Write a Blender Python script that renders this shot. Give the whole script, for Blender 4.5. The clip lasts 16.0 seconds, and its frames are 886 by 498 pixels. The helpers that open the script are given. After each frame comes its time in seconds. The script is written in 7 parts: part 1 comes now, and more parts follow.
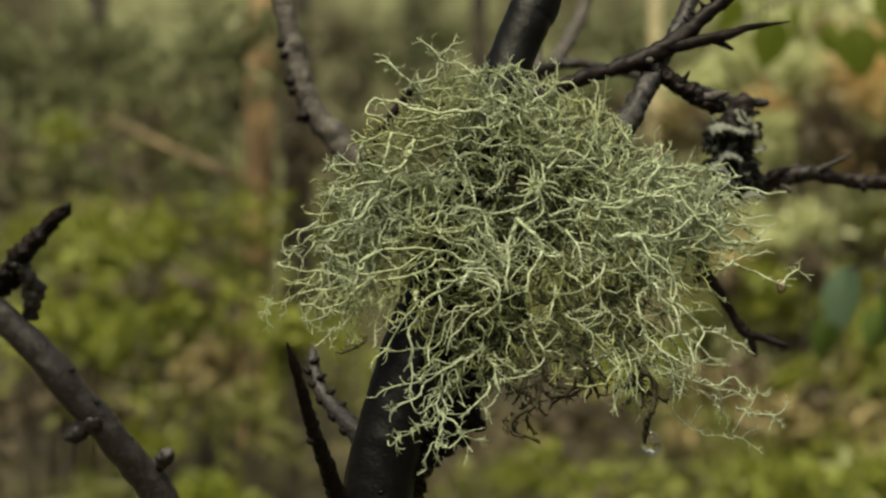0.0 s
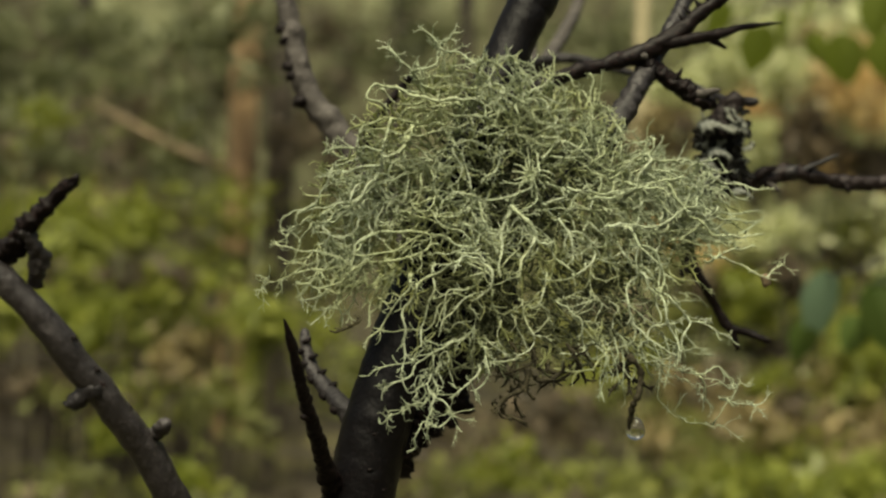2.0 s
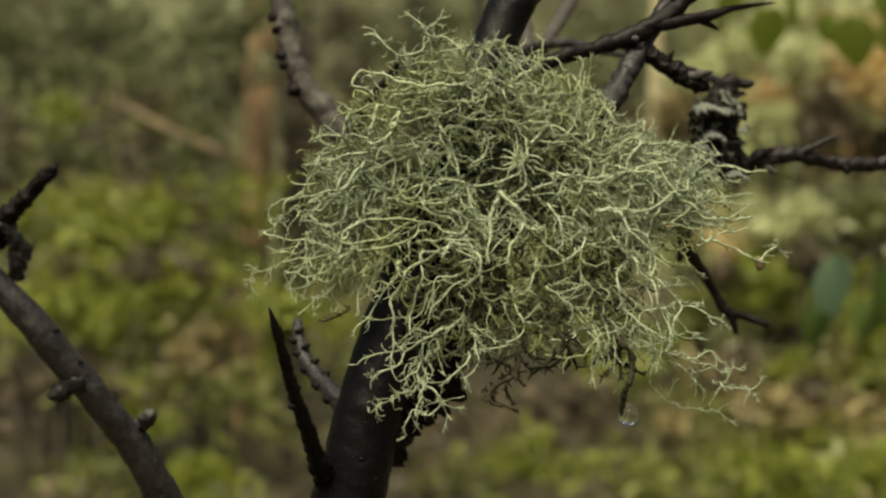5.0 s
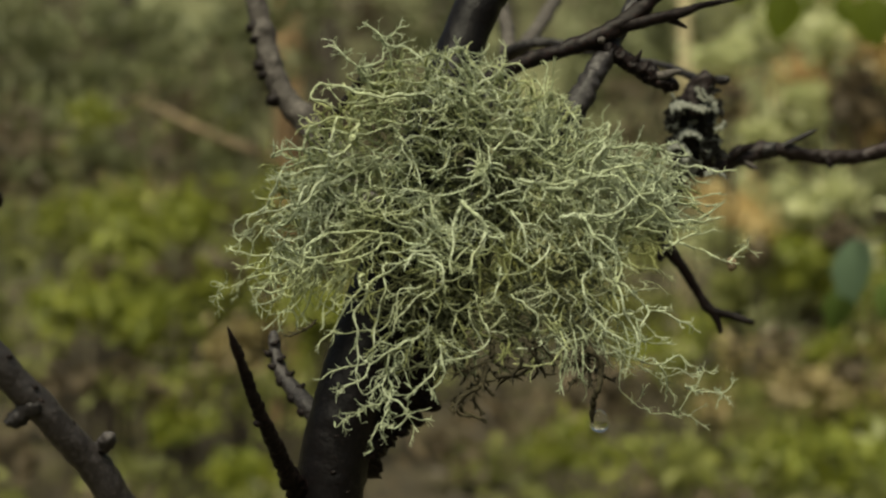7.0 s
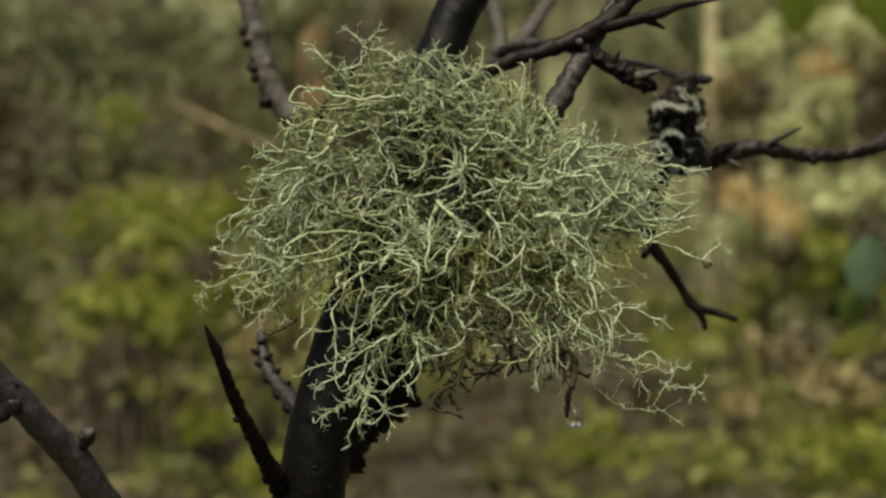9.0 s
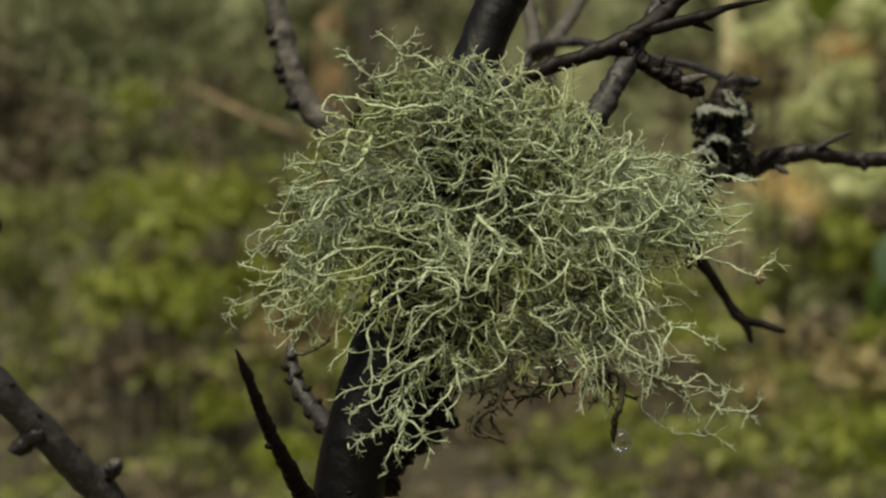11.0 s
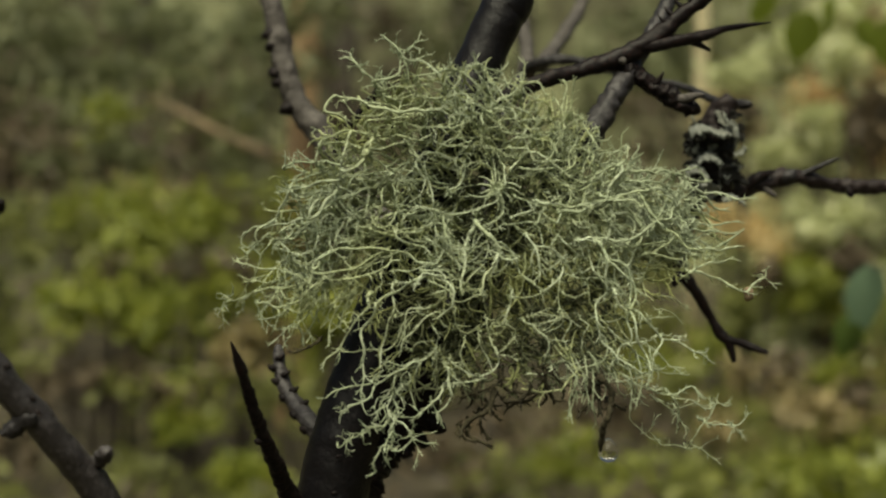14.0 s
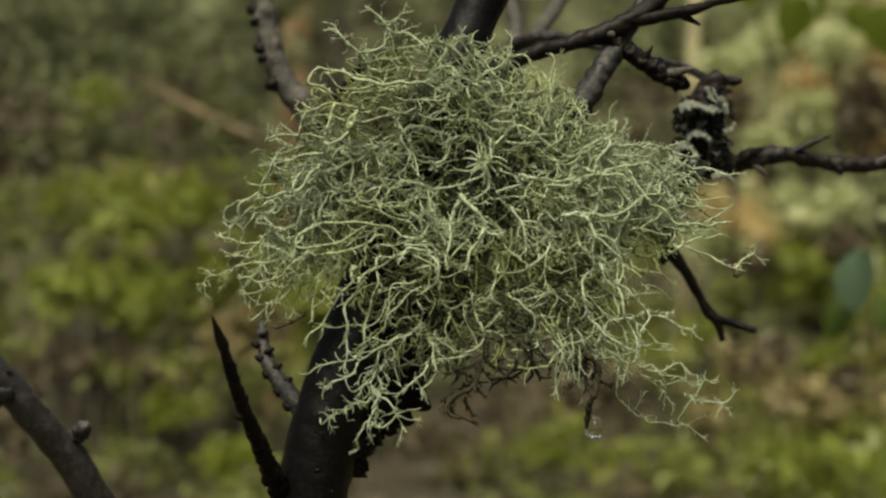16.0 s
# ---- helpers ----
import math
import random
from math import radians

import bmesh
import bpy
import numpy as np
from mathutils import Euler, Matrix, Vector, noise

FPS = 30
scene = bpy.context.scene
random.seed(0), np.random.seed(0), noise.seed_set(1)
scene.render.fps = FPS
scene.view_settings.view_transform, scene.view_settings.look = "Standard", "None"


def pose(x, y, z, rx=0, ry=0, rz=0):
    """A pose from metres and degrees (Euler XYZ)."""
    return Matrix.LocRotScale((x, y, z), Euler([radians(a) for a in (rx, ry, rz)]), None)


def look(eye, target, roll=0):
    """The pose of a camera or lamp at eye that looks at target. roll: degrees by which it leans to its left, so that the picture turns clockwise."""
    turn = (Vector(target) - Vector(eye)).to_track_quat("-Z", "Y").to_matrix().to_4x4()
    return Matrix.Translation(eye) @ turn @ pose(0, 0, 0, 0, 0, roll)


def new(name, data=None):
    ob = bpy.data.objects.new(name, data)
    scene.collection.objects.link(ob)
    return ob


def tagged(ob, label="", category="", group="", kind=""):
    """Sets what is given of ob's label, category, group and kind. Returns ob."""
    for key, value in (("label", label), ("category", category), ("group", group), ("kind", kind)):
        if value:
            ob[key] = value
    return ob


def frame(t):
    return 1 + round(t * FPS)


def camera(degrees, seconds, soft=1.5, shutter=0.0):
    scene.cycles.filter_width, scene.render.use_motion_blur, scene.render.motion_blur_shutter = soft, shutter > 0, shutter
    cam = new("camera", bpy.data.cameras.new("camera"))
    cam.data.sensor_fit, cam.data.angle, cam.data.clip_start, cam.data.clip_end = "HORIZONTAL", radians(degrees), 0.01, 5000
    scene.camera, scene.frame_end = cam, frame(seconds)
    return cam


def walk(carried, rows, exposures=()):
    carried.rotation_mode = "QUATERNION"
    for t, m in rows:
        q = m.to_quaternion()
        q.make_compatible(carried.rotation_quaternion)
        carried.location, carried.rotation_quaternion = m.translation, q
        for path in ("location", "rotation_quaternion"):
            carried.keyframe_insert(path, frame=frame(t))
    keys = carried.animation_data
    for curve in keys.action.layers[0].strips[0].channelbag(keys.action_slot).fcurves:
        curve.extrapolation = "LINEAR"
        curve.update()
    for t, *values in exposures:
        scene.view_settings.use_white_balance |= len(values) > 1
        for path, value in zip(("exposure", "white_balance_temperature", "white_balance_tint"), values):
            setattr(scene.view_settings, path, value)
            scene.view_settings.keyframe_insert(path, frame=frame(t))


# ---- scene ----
cam = camera(38.1, 16.0, soft=2.3)
# a long lens held close to the tuft, so that all behind it melts away
cam.data.dof.use_dof = True
cam.data.dof.focus_distance = 0.222
cam.data.dof.aperture_fstop = 17.5
METRES, EYE, TILT, LEAN, TURN = 0.135, 1.3, 0.0, 0.0, 0.0
ROWS = [
    (0.0, 0.0, 0.0, 0.0, -0.0, 0.0, 0.0),
    (0.5, 0.0392, -0.0453, 0.0355, -0.1, -1.29, -0.48),
    (1.0, 0.0407, -0.0291, 0.0135, -0.13, -1.25, -0.71),
    (1.5, 0.0205, -0.0152, 0.0117, -0.45, -1.2, -1.09),
    (2.0, -0.0193, -0.0353, -0.016, -0.89, -0.15, -1.73),
    (2.5, 0.0203, -0.0234, -0.0129, -1.0, 0.09, -1.61),
    (3.0, 0.025, -0.0145, -0.0133, -1.03, 0.14, -1.38),
    (3.5, 0.009, -0.0251, 0.0194, -1.04, 0.47, -0.66),
    (4.0, 0.006, 0.0026, -0.0067, -1.0, 0.6, -0.59),
    (4.5, 0.027, -0.011, -0.0015, -0.87, -0.14, -0.71),
    (4.7, 0.0192, -0.0248, -0.019, -0.29, -0.44, -1.16),
    (6.8, 0.0801, -0.0017, -0.0172, 1.33, -0.97, 0.76),
    (7.0, 0.1118, -0.0131, 0.007, 1.44, -1.04, 0.78),
    (7.5, 0.1467, -0.0412, 0.0203, 2.42, -0.97, 0.51),
    (8.0, 0.1531, -0.0555, 0.0296, 2.73, -1.1, 1.07),
    (8.5, 0.1761, -0.0765, 0.0295, 2.78, -1.07, 1.21),
    (9.0, 0.1797, -0.0438, 0.0081, 2.66, -1.11, 1.08),
    (9.5, 0.218, 0.0349, 0.0577, 2.68, -2.32, 1.45),
    (10.0, 0.188, 0.0349, 0.0746, 3.42, -2.26, 1.55),
    (10.2, 0.1541, 0.0357, 0.0644, 3.62, -2.19, 1.9),
    (12.3, 0.1386, 0.0227, 0.0454, 2.82, -1.49, -0.34),
    (12.5, 0.1273, 0.0193, 0.0457, 2.64, -1.63, -0.17),
    (13.0, 0.0901, 0.0097, 0.0426, 2.63, -1.62, -0.34),
    (13.5, 0.0807, 0.0272, -0.0031, 2.09, -1.01, -1.48),
    (14.0, 0.1085, 0.0227, 0.0209, 1.9, -0.67, -1.19),
    (14.5, 0.1063, 0.0258, 0.0153, 1.77, -0.83, -1.37),
    (15.0, 0.1205, 0.0275, 0.0169, 1.67, -0.76, -1.29),
    (15.5, 0.1029, 0.0342, 0.0014, 1.61, -1.04, -1.33),
    (16.0, 0.1162, 0.044, 0.0065, 1.52, -1.29, -1.36),
]
walk(cam, [(t, pose(0, 0, EYE, TILT, LEAN, TURN) @ pose(METRES * x, METRES * y, METRES * z, 90 + pitch, roll, yaw)) for t, x, y, z, yaw, pitch, roll in ROWS],
     exposures=[(0.0, 0.24, 7800, -2), (4.7, 0.18, 7750, -2), (8.0, 0.1, 7500, -2), (16.0, 0.05, 7400, -3)])

# ---- world and light: a bright overcast day at the edge of a wood ----
world = bpy.data.worlds.new("overcast_sky")
scene.world = world
world.use_nodes = True
wn = world.node_tree.nodes
sky = wn.new("ShaderNodeTexSky")
sky.sky_type = "NISHITA"
sky.sun_disc = False
sky.sun_elevation = radians(63)
sky.sun_rotation = radians(-172)
sky.dust_density = 4.0
sky.air_density = 1.0
world.node_tree.links.new(sky.outputs[0], wn["Background"].inputs[0])
wn["Background"].inputs[1].default_value = 0.07
sun = new("sun", bpy.data.lights.new("sun", "SUN"))
sun.data.energy = 5.0
sun.data.angle = radians(45)
sun.data.color = (1.0, 0.95, 0.85)
sun.matrix_world = look((-0.9, -3.1, 8.0), (0, 0.3, 1.3))


# ---- materials ----
def material(name, rough=0.8):
    m = bpy.data.materials.new(name)
    m.use_nodes = True
    b = m.node_tree.nodes["Principled BSDF"]
    b.inputs["Roughness"].default_value = rough
    return m, m.node_tree.nodes, m.node_tree.links, b


def noise_node(n, l, scale, detail=4.0, rough=0.6, coord=None):
    t = n.new("ShaderNodeTexNoise")
    t.inputs["Scale"].default_value = scale
    t.inputs["Detail"].default_value = detail
    t.inputs["Roughness"].default_value = rough
    if coord is not None:
        l.new(coord, t.inputs["Vector"])
    return t


def ramp_node(n, l, fac, stops):
    r = n.new("ShaderNodeValToRGB")
    while len(r.color_ramp.elements) < len(stops):
        r.color_ramp.elements.new(0.5)
    for e, (at, c) in zip(r.color_ramp.elements, stops):
        e.position, e.color = at, (*c, 1)
    l.new(fac, r.inputs[0])
    return r


def mix_node(n, l, a, b, fac, mode="MIX"):
    m = n.new("ShaderNodeMix")
    m.data_type, m.blend_type = "RGBA", mode
    for s, v in ((6, a), (7, b), (0, fac)):
        if isinstance(v, (int, float)):
            m.inputs[s].default_value = v
        elif isinstance(v, tuple):
            m.inputs[s].default_value = (*v, 1)
        else:
            l.new(v, m.inputs[s])
    return m.outputs[2]


def bump_node(n, l, b, height, strength, dist):
    k = n.new("ShaderNodeBump")
    k.inputs["Strength"].default_value = strength
    k.inputs["Distance"].default_value = dist
    l.new(height, k.inputs["Height"])
    l.new(k.outputs[0], b.inputs["Normal"])


def bark(name, dark, mid, light, rough, patches, relief, gloss):
    """Thin smooth bark in millimetres: fine grain, cracks and pale patches of dry skin and algae."""
    m, n, l, b = material(name, rough)
    co = n.new("ShaderNodeTexCoord").outputs["Object"]
    fine = noise_node(n, l, 1300, 6, 0.62, co)
    big = noise_node(n, l, 210, 4, 0.6, co)
    base = ramp_node(n, l, fine.outputs[0], [(0.3, dark), (0.56, mid), (0.8, light)])
    spot = ramp_node(n, l, big.outputs[0], [(patches, (0, 0, 0)), (patches + 0.16, (1, 1, 1))])
    l.new(mix_node(n, l, base.outputs[0], light, spot.outputs[0]), b.inputs["Base Color"])
    b.inputs["Specular IOR Level"].default_value = gloss
    warm = noise_node(n, l, 120, 2, 0.5, co)
    r = n.new("ShaderNodeMapRange")
    l.new(warm.outputs[0], r.inputs[0])
    r.inputs[3].default_value, r.inputs[4].default_value = rough - 0.18, rough + 0.2
    l.new(r.outputs[0], b.inputs["Roughness"])
    bump_node(n, l, b, fine.outputs[0], 0.7, relief)
    return m


BARK_WET = bark("wet_black_bark", (0.0035, 0.0024, 0.0026), (0.008, 0.0048, 0.0047), (0.034, 0.0145, 0.0125), 0.54, 0.68, 0.0001, 0.17)
BARK_STEM = bark("wet_blue_black_bark", (0.0022, 0.0018, 0.0021), (0.0046, 0.0038, 0.0044), (0.017, 0.011, 0.011), 0.44, 0.64, 0.00022, 0.19)
BARK_GREY = bark("grey_bark", (0.028, 0.024, 0.022), (0.078, 0.069, 0.063), (0.14, 0.125, 0.115), 0.68, 0.55, 0.0005, 0.25)
BARK_RUSSET = bark("russet_bark", (0.007, 0.0045, 0.0045), (0.017, 0.0105, 0.0098), (0.05, 0.033, 0.031), 0.55, 0.6, 0.0002, 0.3)
BARK_DUSK = bark("dusky_bark", (0.008, 0.007, 0.0075), (0.02, 0.0175, 0.0185), (0.05, 0.044, 0.045), 0.52, 0.6, 0.0002, 0.35)
BARK_BROWN = bark("brown_bark", (0.012, 0.0098, 0.0102), (0.033, 0.028, 0.0285), (0.095, 0.084, 0.083), 0.46, 0.56, 0.0004, 0.5)


def lichen(name, low, mid, high, yellow):
    m, n, l, b = material(name, 0.85)
    co = n.new("ShaderNodeTexCoord").outputs["Object"]
    geo = n.new("ShaderNodeNewGeometry")
    info = n.new("ShaderNodeObjectInfo")
    per = n.new("ShaderNodeMath")
    per.operation = "ADD"
    l.new(geo.outputs["Random Per Island"], per.inputs[0])
    l.new(info.outputs["Random"], per.inputs[1])
    half = n.new("ShaderNodeMath")
    half.operation = "MULTIPLY"
    half.inputs[1].default_value = 0.5
    l.new(per.outputs[0], half.inputs[0])
    base = ramp_node(n, l, half.outputs[0], [(0.05, low), (0.45, mid), (0.95, high)])
    grain = noise_node(n, l, 1250, 3, 0.7, co)
    tint = noise_node(n, l, 60, 2, 0.5, co)
    t = ramp_node(n, l, tint.outputs[0], [(0.5, (0, 0, 0)), (0.75, (1, 1, 1))])
    c = mix_node(n, l, base.outputs[0], yellow, t.outputs[0])
    g = ramp_node(n, l, grain.outputs[0], [(0.32, (0.6, 0.6, 0.57)), (0.58, (1.04, 1.04, 1.04))])
    l.new(mix_node(n, l, c, g.outputs[0], 1.0, "MULTIPLY"), b.inputs["Base Color"])
    bump_node(n, l, b, grain.outputs[0], 1.0, 0.0005)
    thin = n.new("ShaderNodeBsdfTranslucent")
    l.new(b.inputs["Base Color"].links[0].from_socket, thin.inputs["Color"])
    both = n.new("ShaderNodeMixShader")
    both.inputs[0].default_value = 0.2
    out = [k for k in n if k.type == "OUTPUT_MATERIAL"][0]
    l.new(b.outputs[0], both.inputs[1])
    l.new(thin.outputs[0], both.inputs[2])
    l.new(both.outputs[0], out.inputs["Surface"])
    return m


LICHEN = lichen("grey_green_lichen", (0.29, 0.34, 0.212), (0.43, 0.487, 0.328), (0.65, 0.715, 0.54), (0.46, 0.505, 0.28))
LICHEN_DARK = lichen("dead_brown_lichen", (0.018, 0.015, 0.007), (0.036, 0.03, 0.013), (0.065, 0.055, 0.024), (0.05, 0.042, 0.014))
# dark olive that stands in for shade between the strands
LICHEN_GAP_SHADE = lichen("gap_shade_olive_lichen", (0.075, 0.085, 0.045), (0.135, 0.152, 0.082), (0.22, 0.243, 0.138), (0.15, 0.16, 0.072))
# yellower copy of the tuft's green, darkened for the shade deep inside
LICHEN_SHADED = lichen("shaded_olive_lichen", (0.2, 0.224, 0.095), (0.31, 0.34, 0.15), (0.48, 0.52, 0.265), (0.32, 0.34, 0.125))
LICHEN_SOFT = lichen("soft_yellowish_lichen", (0.28, 0.315, 0.155), (0.43, 0.475, 0.25), (0.66, 0.715, 0.44), (0.45, 0.48, 0.2))
LICHEN_BLACK = lichen("blackish_lobe", (0.008, 0.008, 0.007), (0.016, 0.015, 0.012), (0.035, 0.033, 0.028), (0.02, 0.018, 0.013))
LICHEN_FOLIOSE = lichen("pale_leafy_lichen", (0.15, 0.165, 0.145), (0.27, 0.285, 0.25), (0.42, 0.43, 0.38), (0.27, 0.28, 0.22))


def leafy(name, low, mid, high, through_colour, share=0.35):
    m, n, l, b = material(name, 0.55)
    geo = n.new("ShaderNodeNewGeometry")
    base = ramp_node(n, l, geo.outputs["Random Per Island"], [(0.05, low), (0.5, mid), (0.95, high)])
    co = n.new("ShaderNodeTexCoord").outputs["Object"]
    vein = noise_node(n, l, 60, 3, 0.6, co)
    g = ramp_node(n, l, vein.outputs[0], [(0.3, (0.75, 0.75, 0.75)), (0.65, (1, 1, 1))])
    l.new(mix_node(n, l, base.outputs[0], g.outputs[0], 1.0, "MULTIPLY"), b.inputs["Base Color"])
    tr = n.new("ShaderNodeBsdfTranslucent")
    tr.inputs[0].default_value = (*through_colour, 1)
    ms = n.new("ShaderNodeMixShader")
    ms.inputs[0].default_value = share
    l.new(b.outputs[0], ms.inputs[1])
    l.new(tr.outputs[0], ms.inputs[2])
    l.new(ms.outputs[0], n["Material Output"].inputs[0])
    return m


LEAF_BRIGHT = leafy("young_leaf", (0.12, 0.145, 0.025), (0.21, 0.24, 0.042), (0.33, 0.35, 0.065), (0.38, 0.42, 0.06))
LEAF_OLIVE = leafy("olive_leaf", (0.09, 0.1, 0.03), (0.185, 0.2, 0.058), (0.3, 0.31, 0.095), (0.27, 0.29, 0.08))
LEAF_PINE = leafy("grey_green_needles", (0.09, 0.1, 0.045), (0.16, 0.175, 0.08), (0.25, 0.265, 0.125), (0.18, 0.2, 0.08), 0.25)
LEAF_PALE = leafy("pale_leaf", (0.295, 0.322, 0.165), (0.56, 0.59, 0.32), (0.8, 0.81, 0.5), (0.62, 0.645, 0.32))
LEAF_DEAD = leafy("dead_bracken", (0.2, 0.12, 0.05), (0.46, 0.31, 0.14), (0.74, 0.56, 0.29), (0.58, 0.4, 0.15), 0.3)
LEAF_STRAW = leafy("pale_straw", (0.4, 0.29, 0.13), (0.72, 0.57, 0.29), (0.9, 0.78, 0.47), (0.8, 0.62, 0.3), 0.35)
LEAF_TAN = leafy("tan_dead_grass", (0.13, 0.1, 0.045), (0.28, 0.225, 0.105), (0.48, 0.39, 0.19), (0.36, 0.29, 0.12), 0.25)
LEAF_BROWN = leafy("brown_twigs", (0.042, 0.032, 0.02), (0.1, 0.078, 0.046), (0.19, 0.142, 0.085), (0.14, 0.105, 0.06), 0.15)
LEAF_NEAR = leafy("fresh_green_leaf", (0.115, 0.15, 0.018), (0.15, 0.19, 0.024), (0.2, 0.24, 0.04), (0.33, 0.4, 0.04), 0.5)
LEAF_DEEP = leafy("deep_green_leaf", (0.05, 0.085, 0.015), (0.07, 0.11, 0.02), (0.09, 0.13, 0.03), (0.1, 0.17, 0.02), 0.3)
LEAF_BLUE = leafy("blue_green_leaf", (0.15, 0.23, 0.14), (0.2, 0.3, 0.19), (0.24, 0.34, 0.22), (0.16, 0.27, 0.13), 0.3)


def plain_bark(name, dark, light, scale):
    m, n, l, b = material(name, 0.85)
    co = n.new("ShaderNodeTexCoord").outputs["Object"]
    a = noise_node(n, l, scale, 5, 0.65, co)
    r = ramp_node(n, l, a.outputs[0], [(0.32, dark), (0.66, light)])
    l.new(r.outputs[0], b.inputs["Base Color"])
    bump_node(n, l, b, a.outputs[0], 0.8, 0.02)
    return m


PINE_BARK = plain_bark("red_pine_bark", (0.17, 0.105, 0.062), (0.56, 0.37, 0.2), 4)
DARK_BARK = plain_bark("dark_bark", (0.025, 0.019, 0.014), (0.07, 0.055, 0.04), 9)
PALE_BARK = plain_bark("pale_bark", (0.32, 0.275, 0.165), (0.62, 0.53, 0.33), 6)
PALE_WOOD = plain_bark("pale_dead_wood", (0.13, 0.095, 0.06), (0.36, 0.27, 0.17), 7)
DEAD_WOOD = plain_bark("dead_wood", (0.09, 0.065, 0.04), (0.3, 0.22, 0.13), 5)


def ground_material():
    m, n, l, b = material("leaf_litter", 0.95)
    co = n.new("ShaderNodeTexCoord").outputs["Object"]
    a = noise_node(n, l, 1.6, 6, 0.65, co)
    f = noise_node(n, l, 22, 5, 0.7, co)
    r = ramp_node(n, l, a.outputs[0], [(0.3, (0.03, 0.025, 0.016)), (0.48, (0.06, 0.048, 0.028)), (0.6, (0.1, 0.095, 0.033)), (0.72, (0.16, 0.122, 0.065))])
    g = ramp_node(n, l, f.outputs[0], [(0.25, (0.45, 0.45, 0.45)), (0.7, (1.2, 1.15, 1.1))])
    l.new(mix_node(n, l, r.outputs[0], g.outputs[0], 1.0, "MULTIPLY"), b.inputs["Base Color"])
    bump_node(n, l, b, f.outputs[0], 1.0, 0.04)
    return m


def woods_material():
    m, n, l, b = material("far_woods", 1.0)
    co = n.new("ShaderNodeTexCoord").outputs["Object"]
    mp = n.new("ShaderNodeMapping")
    mp.inputs["Scale"].default_value = (1, 1, 0.55)
    l.new(co, mp.inputs[0])
    a = noise_node(n, l, 0.42, 6, 0.62, mp.outputs[0])
    f = noise_node(n, l, 1.3, 5, 0.6, co)
    r = ramp_node(n, l, a.outputs[0], [(0.36, (0.08, 0.072, 0.045)), (0.48, (0.16, 0.165, 0.095)), (0.58, (0.26, 0.275, 0.155)), (0.68, (0.4, 0.4, 0.24))])
    g = ramp_node(n, l, f.outputs[0], [(0.3, (0.5, 0.45, 0.4)), (0.65, (1.1, 1.1, 1.05))])
    l.new(mix_node(n, l, r.outputs[0], g.outputs[0], 1.0, "MULTIPLY"), b.inputs["Base Color"])
    return m


def water_material():
    m, n, l, b = material("water", 0.0)
    b.inputs["Transmission Weight"].default_value = 1.0
    b.inputs["IOR"].default_value = 1.33
    return m


WATER = water_material()


# ---- mesh helpers ----
def spline(points, step):
    """A smooth curve through points (rows of any width), resampled about every step."""
    p = np.array(points, float)
    p = np.vstack([2 * p[0] - p[1], p, 2 * p[-1] - p[-2]])
    out = []
    for a, b, c, d in zip(p, p[1:], p[2:], p[3:]):
        k = max(2, int(np.linalg.norm((c - b)[:3]) / step))
        t = np.linspace(0, 1, k, endpoint=False)[:, None]
        out.append(0.5 * (2 * b + (c - a) * t + (2 * a - 5 * b + 4 * c - d) * t ** 2 + (3 * b - a - 3 * c + d) * t ** 3))
    return np.vstack(out + [p[-2:-1]])


def tube(line, radii, sides, rough=0.0, freq=1.0, lumps=0.0):
    """Vertices and faces of a tapered tube along line; rough and lumps push its skin in and out."""
    n = len(line)
    tan = np.gradient(line, axis=0)
    tan /= np.linalg.norm(tan, axis=1)[:, None] + 1e-12
    ref = np.array([0.31, 0.9, 0.3]) if abs(tan[:, 1].mean()) < 0.7 else np.array([1.0, 0.1, 0.2])
    u = np.cross(tan, ref)
    u /= np.linalg.norm(u, axis=1)[:, None] + 1e-12
    v = np.cross(tan, u)
    ang = np.linspace(0, 2 * np.pi, sides, endpoint=False)
    ring = u[:, None, :] * np.cos(ang)[None, :, None] + v[:, None, :] * np.sin(ang)[None, :, None]
    rad = np.repeat(np.asarray(radii, float)[:, None], sides, axis=1)
    if rough or lumps:
        flat = (line[:, None, :] + ring * rad[:, :, None]).reshape(-1, 3)
        add = np.array([rough * (noise.noise(Vector(q * freq)) + 0.55 * noise.noise(Vector(q * freq * 3.1))) + lumps * max(0.0, noise.noise(Vector(q * freq * 0.33)) - 0.12) for q in flat])
        rad = rad * (1 + add.reshape(n, sides))
    verts = (line[:, None, :] + ring * rad[:, :, None]).reshape(-1, 3)
    i = np.arange(n - 1)[:, None] * sides
    j = np.arange(sides)[None, :]
    k = (j + 1) % sides
    faces = np.stack([i + j, i + k, i + sides + k, i + sides + j], axis=-1).reshape(-1, 4)
    return verts, faces


def mesh_from(name, verts, faces, mat, smooth=True):
    me = bpy.data.meshes.new(name)
    me.from_pydata(verts.tolist() if hasattr(verts, "tolist") else verts, [], faces.tolist() if hasattr(faces, "tolist") else faces)
    me.materials.append(mat)
    me.polygons.foreach_set("use_smooth", [smooth] * len(me.polygons))
    me.update()
    return me


def join_tubes(tubes):
    vs, fs, at = [], [], 0
    for v, f in tubes:
        vs.append(v)
        fs.append(f + at)
        at += len(v)
    return np.vstack(vs), np.vstack(fs)


def child(name, me, parent, label=""):
    ob = new(name, me)
    ob.parent = parent
    if label:
        tagged(ob, label)
    return ob


# the tuft's middle: near things are given in millimetres from here (right, away, up)
HEART = np.array([0.016, 0.228, 1.311])


def capped(v, f, sides):
    n = len(v) // sides
    return v, f.tolist() + [list(range(sides))[::-1], [(n - 1) * sides + i for i in range(sides)]]


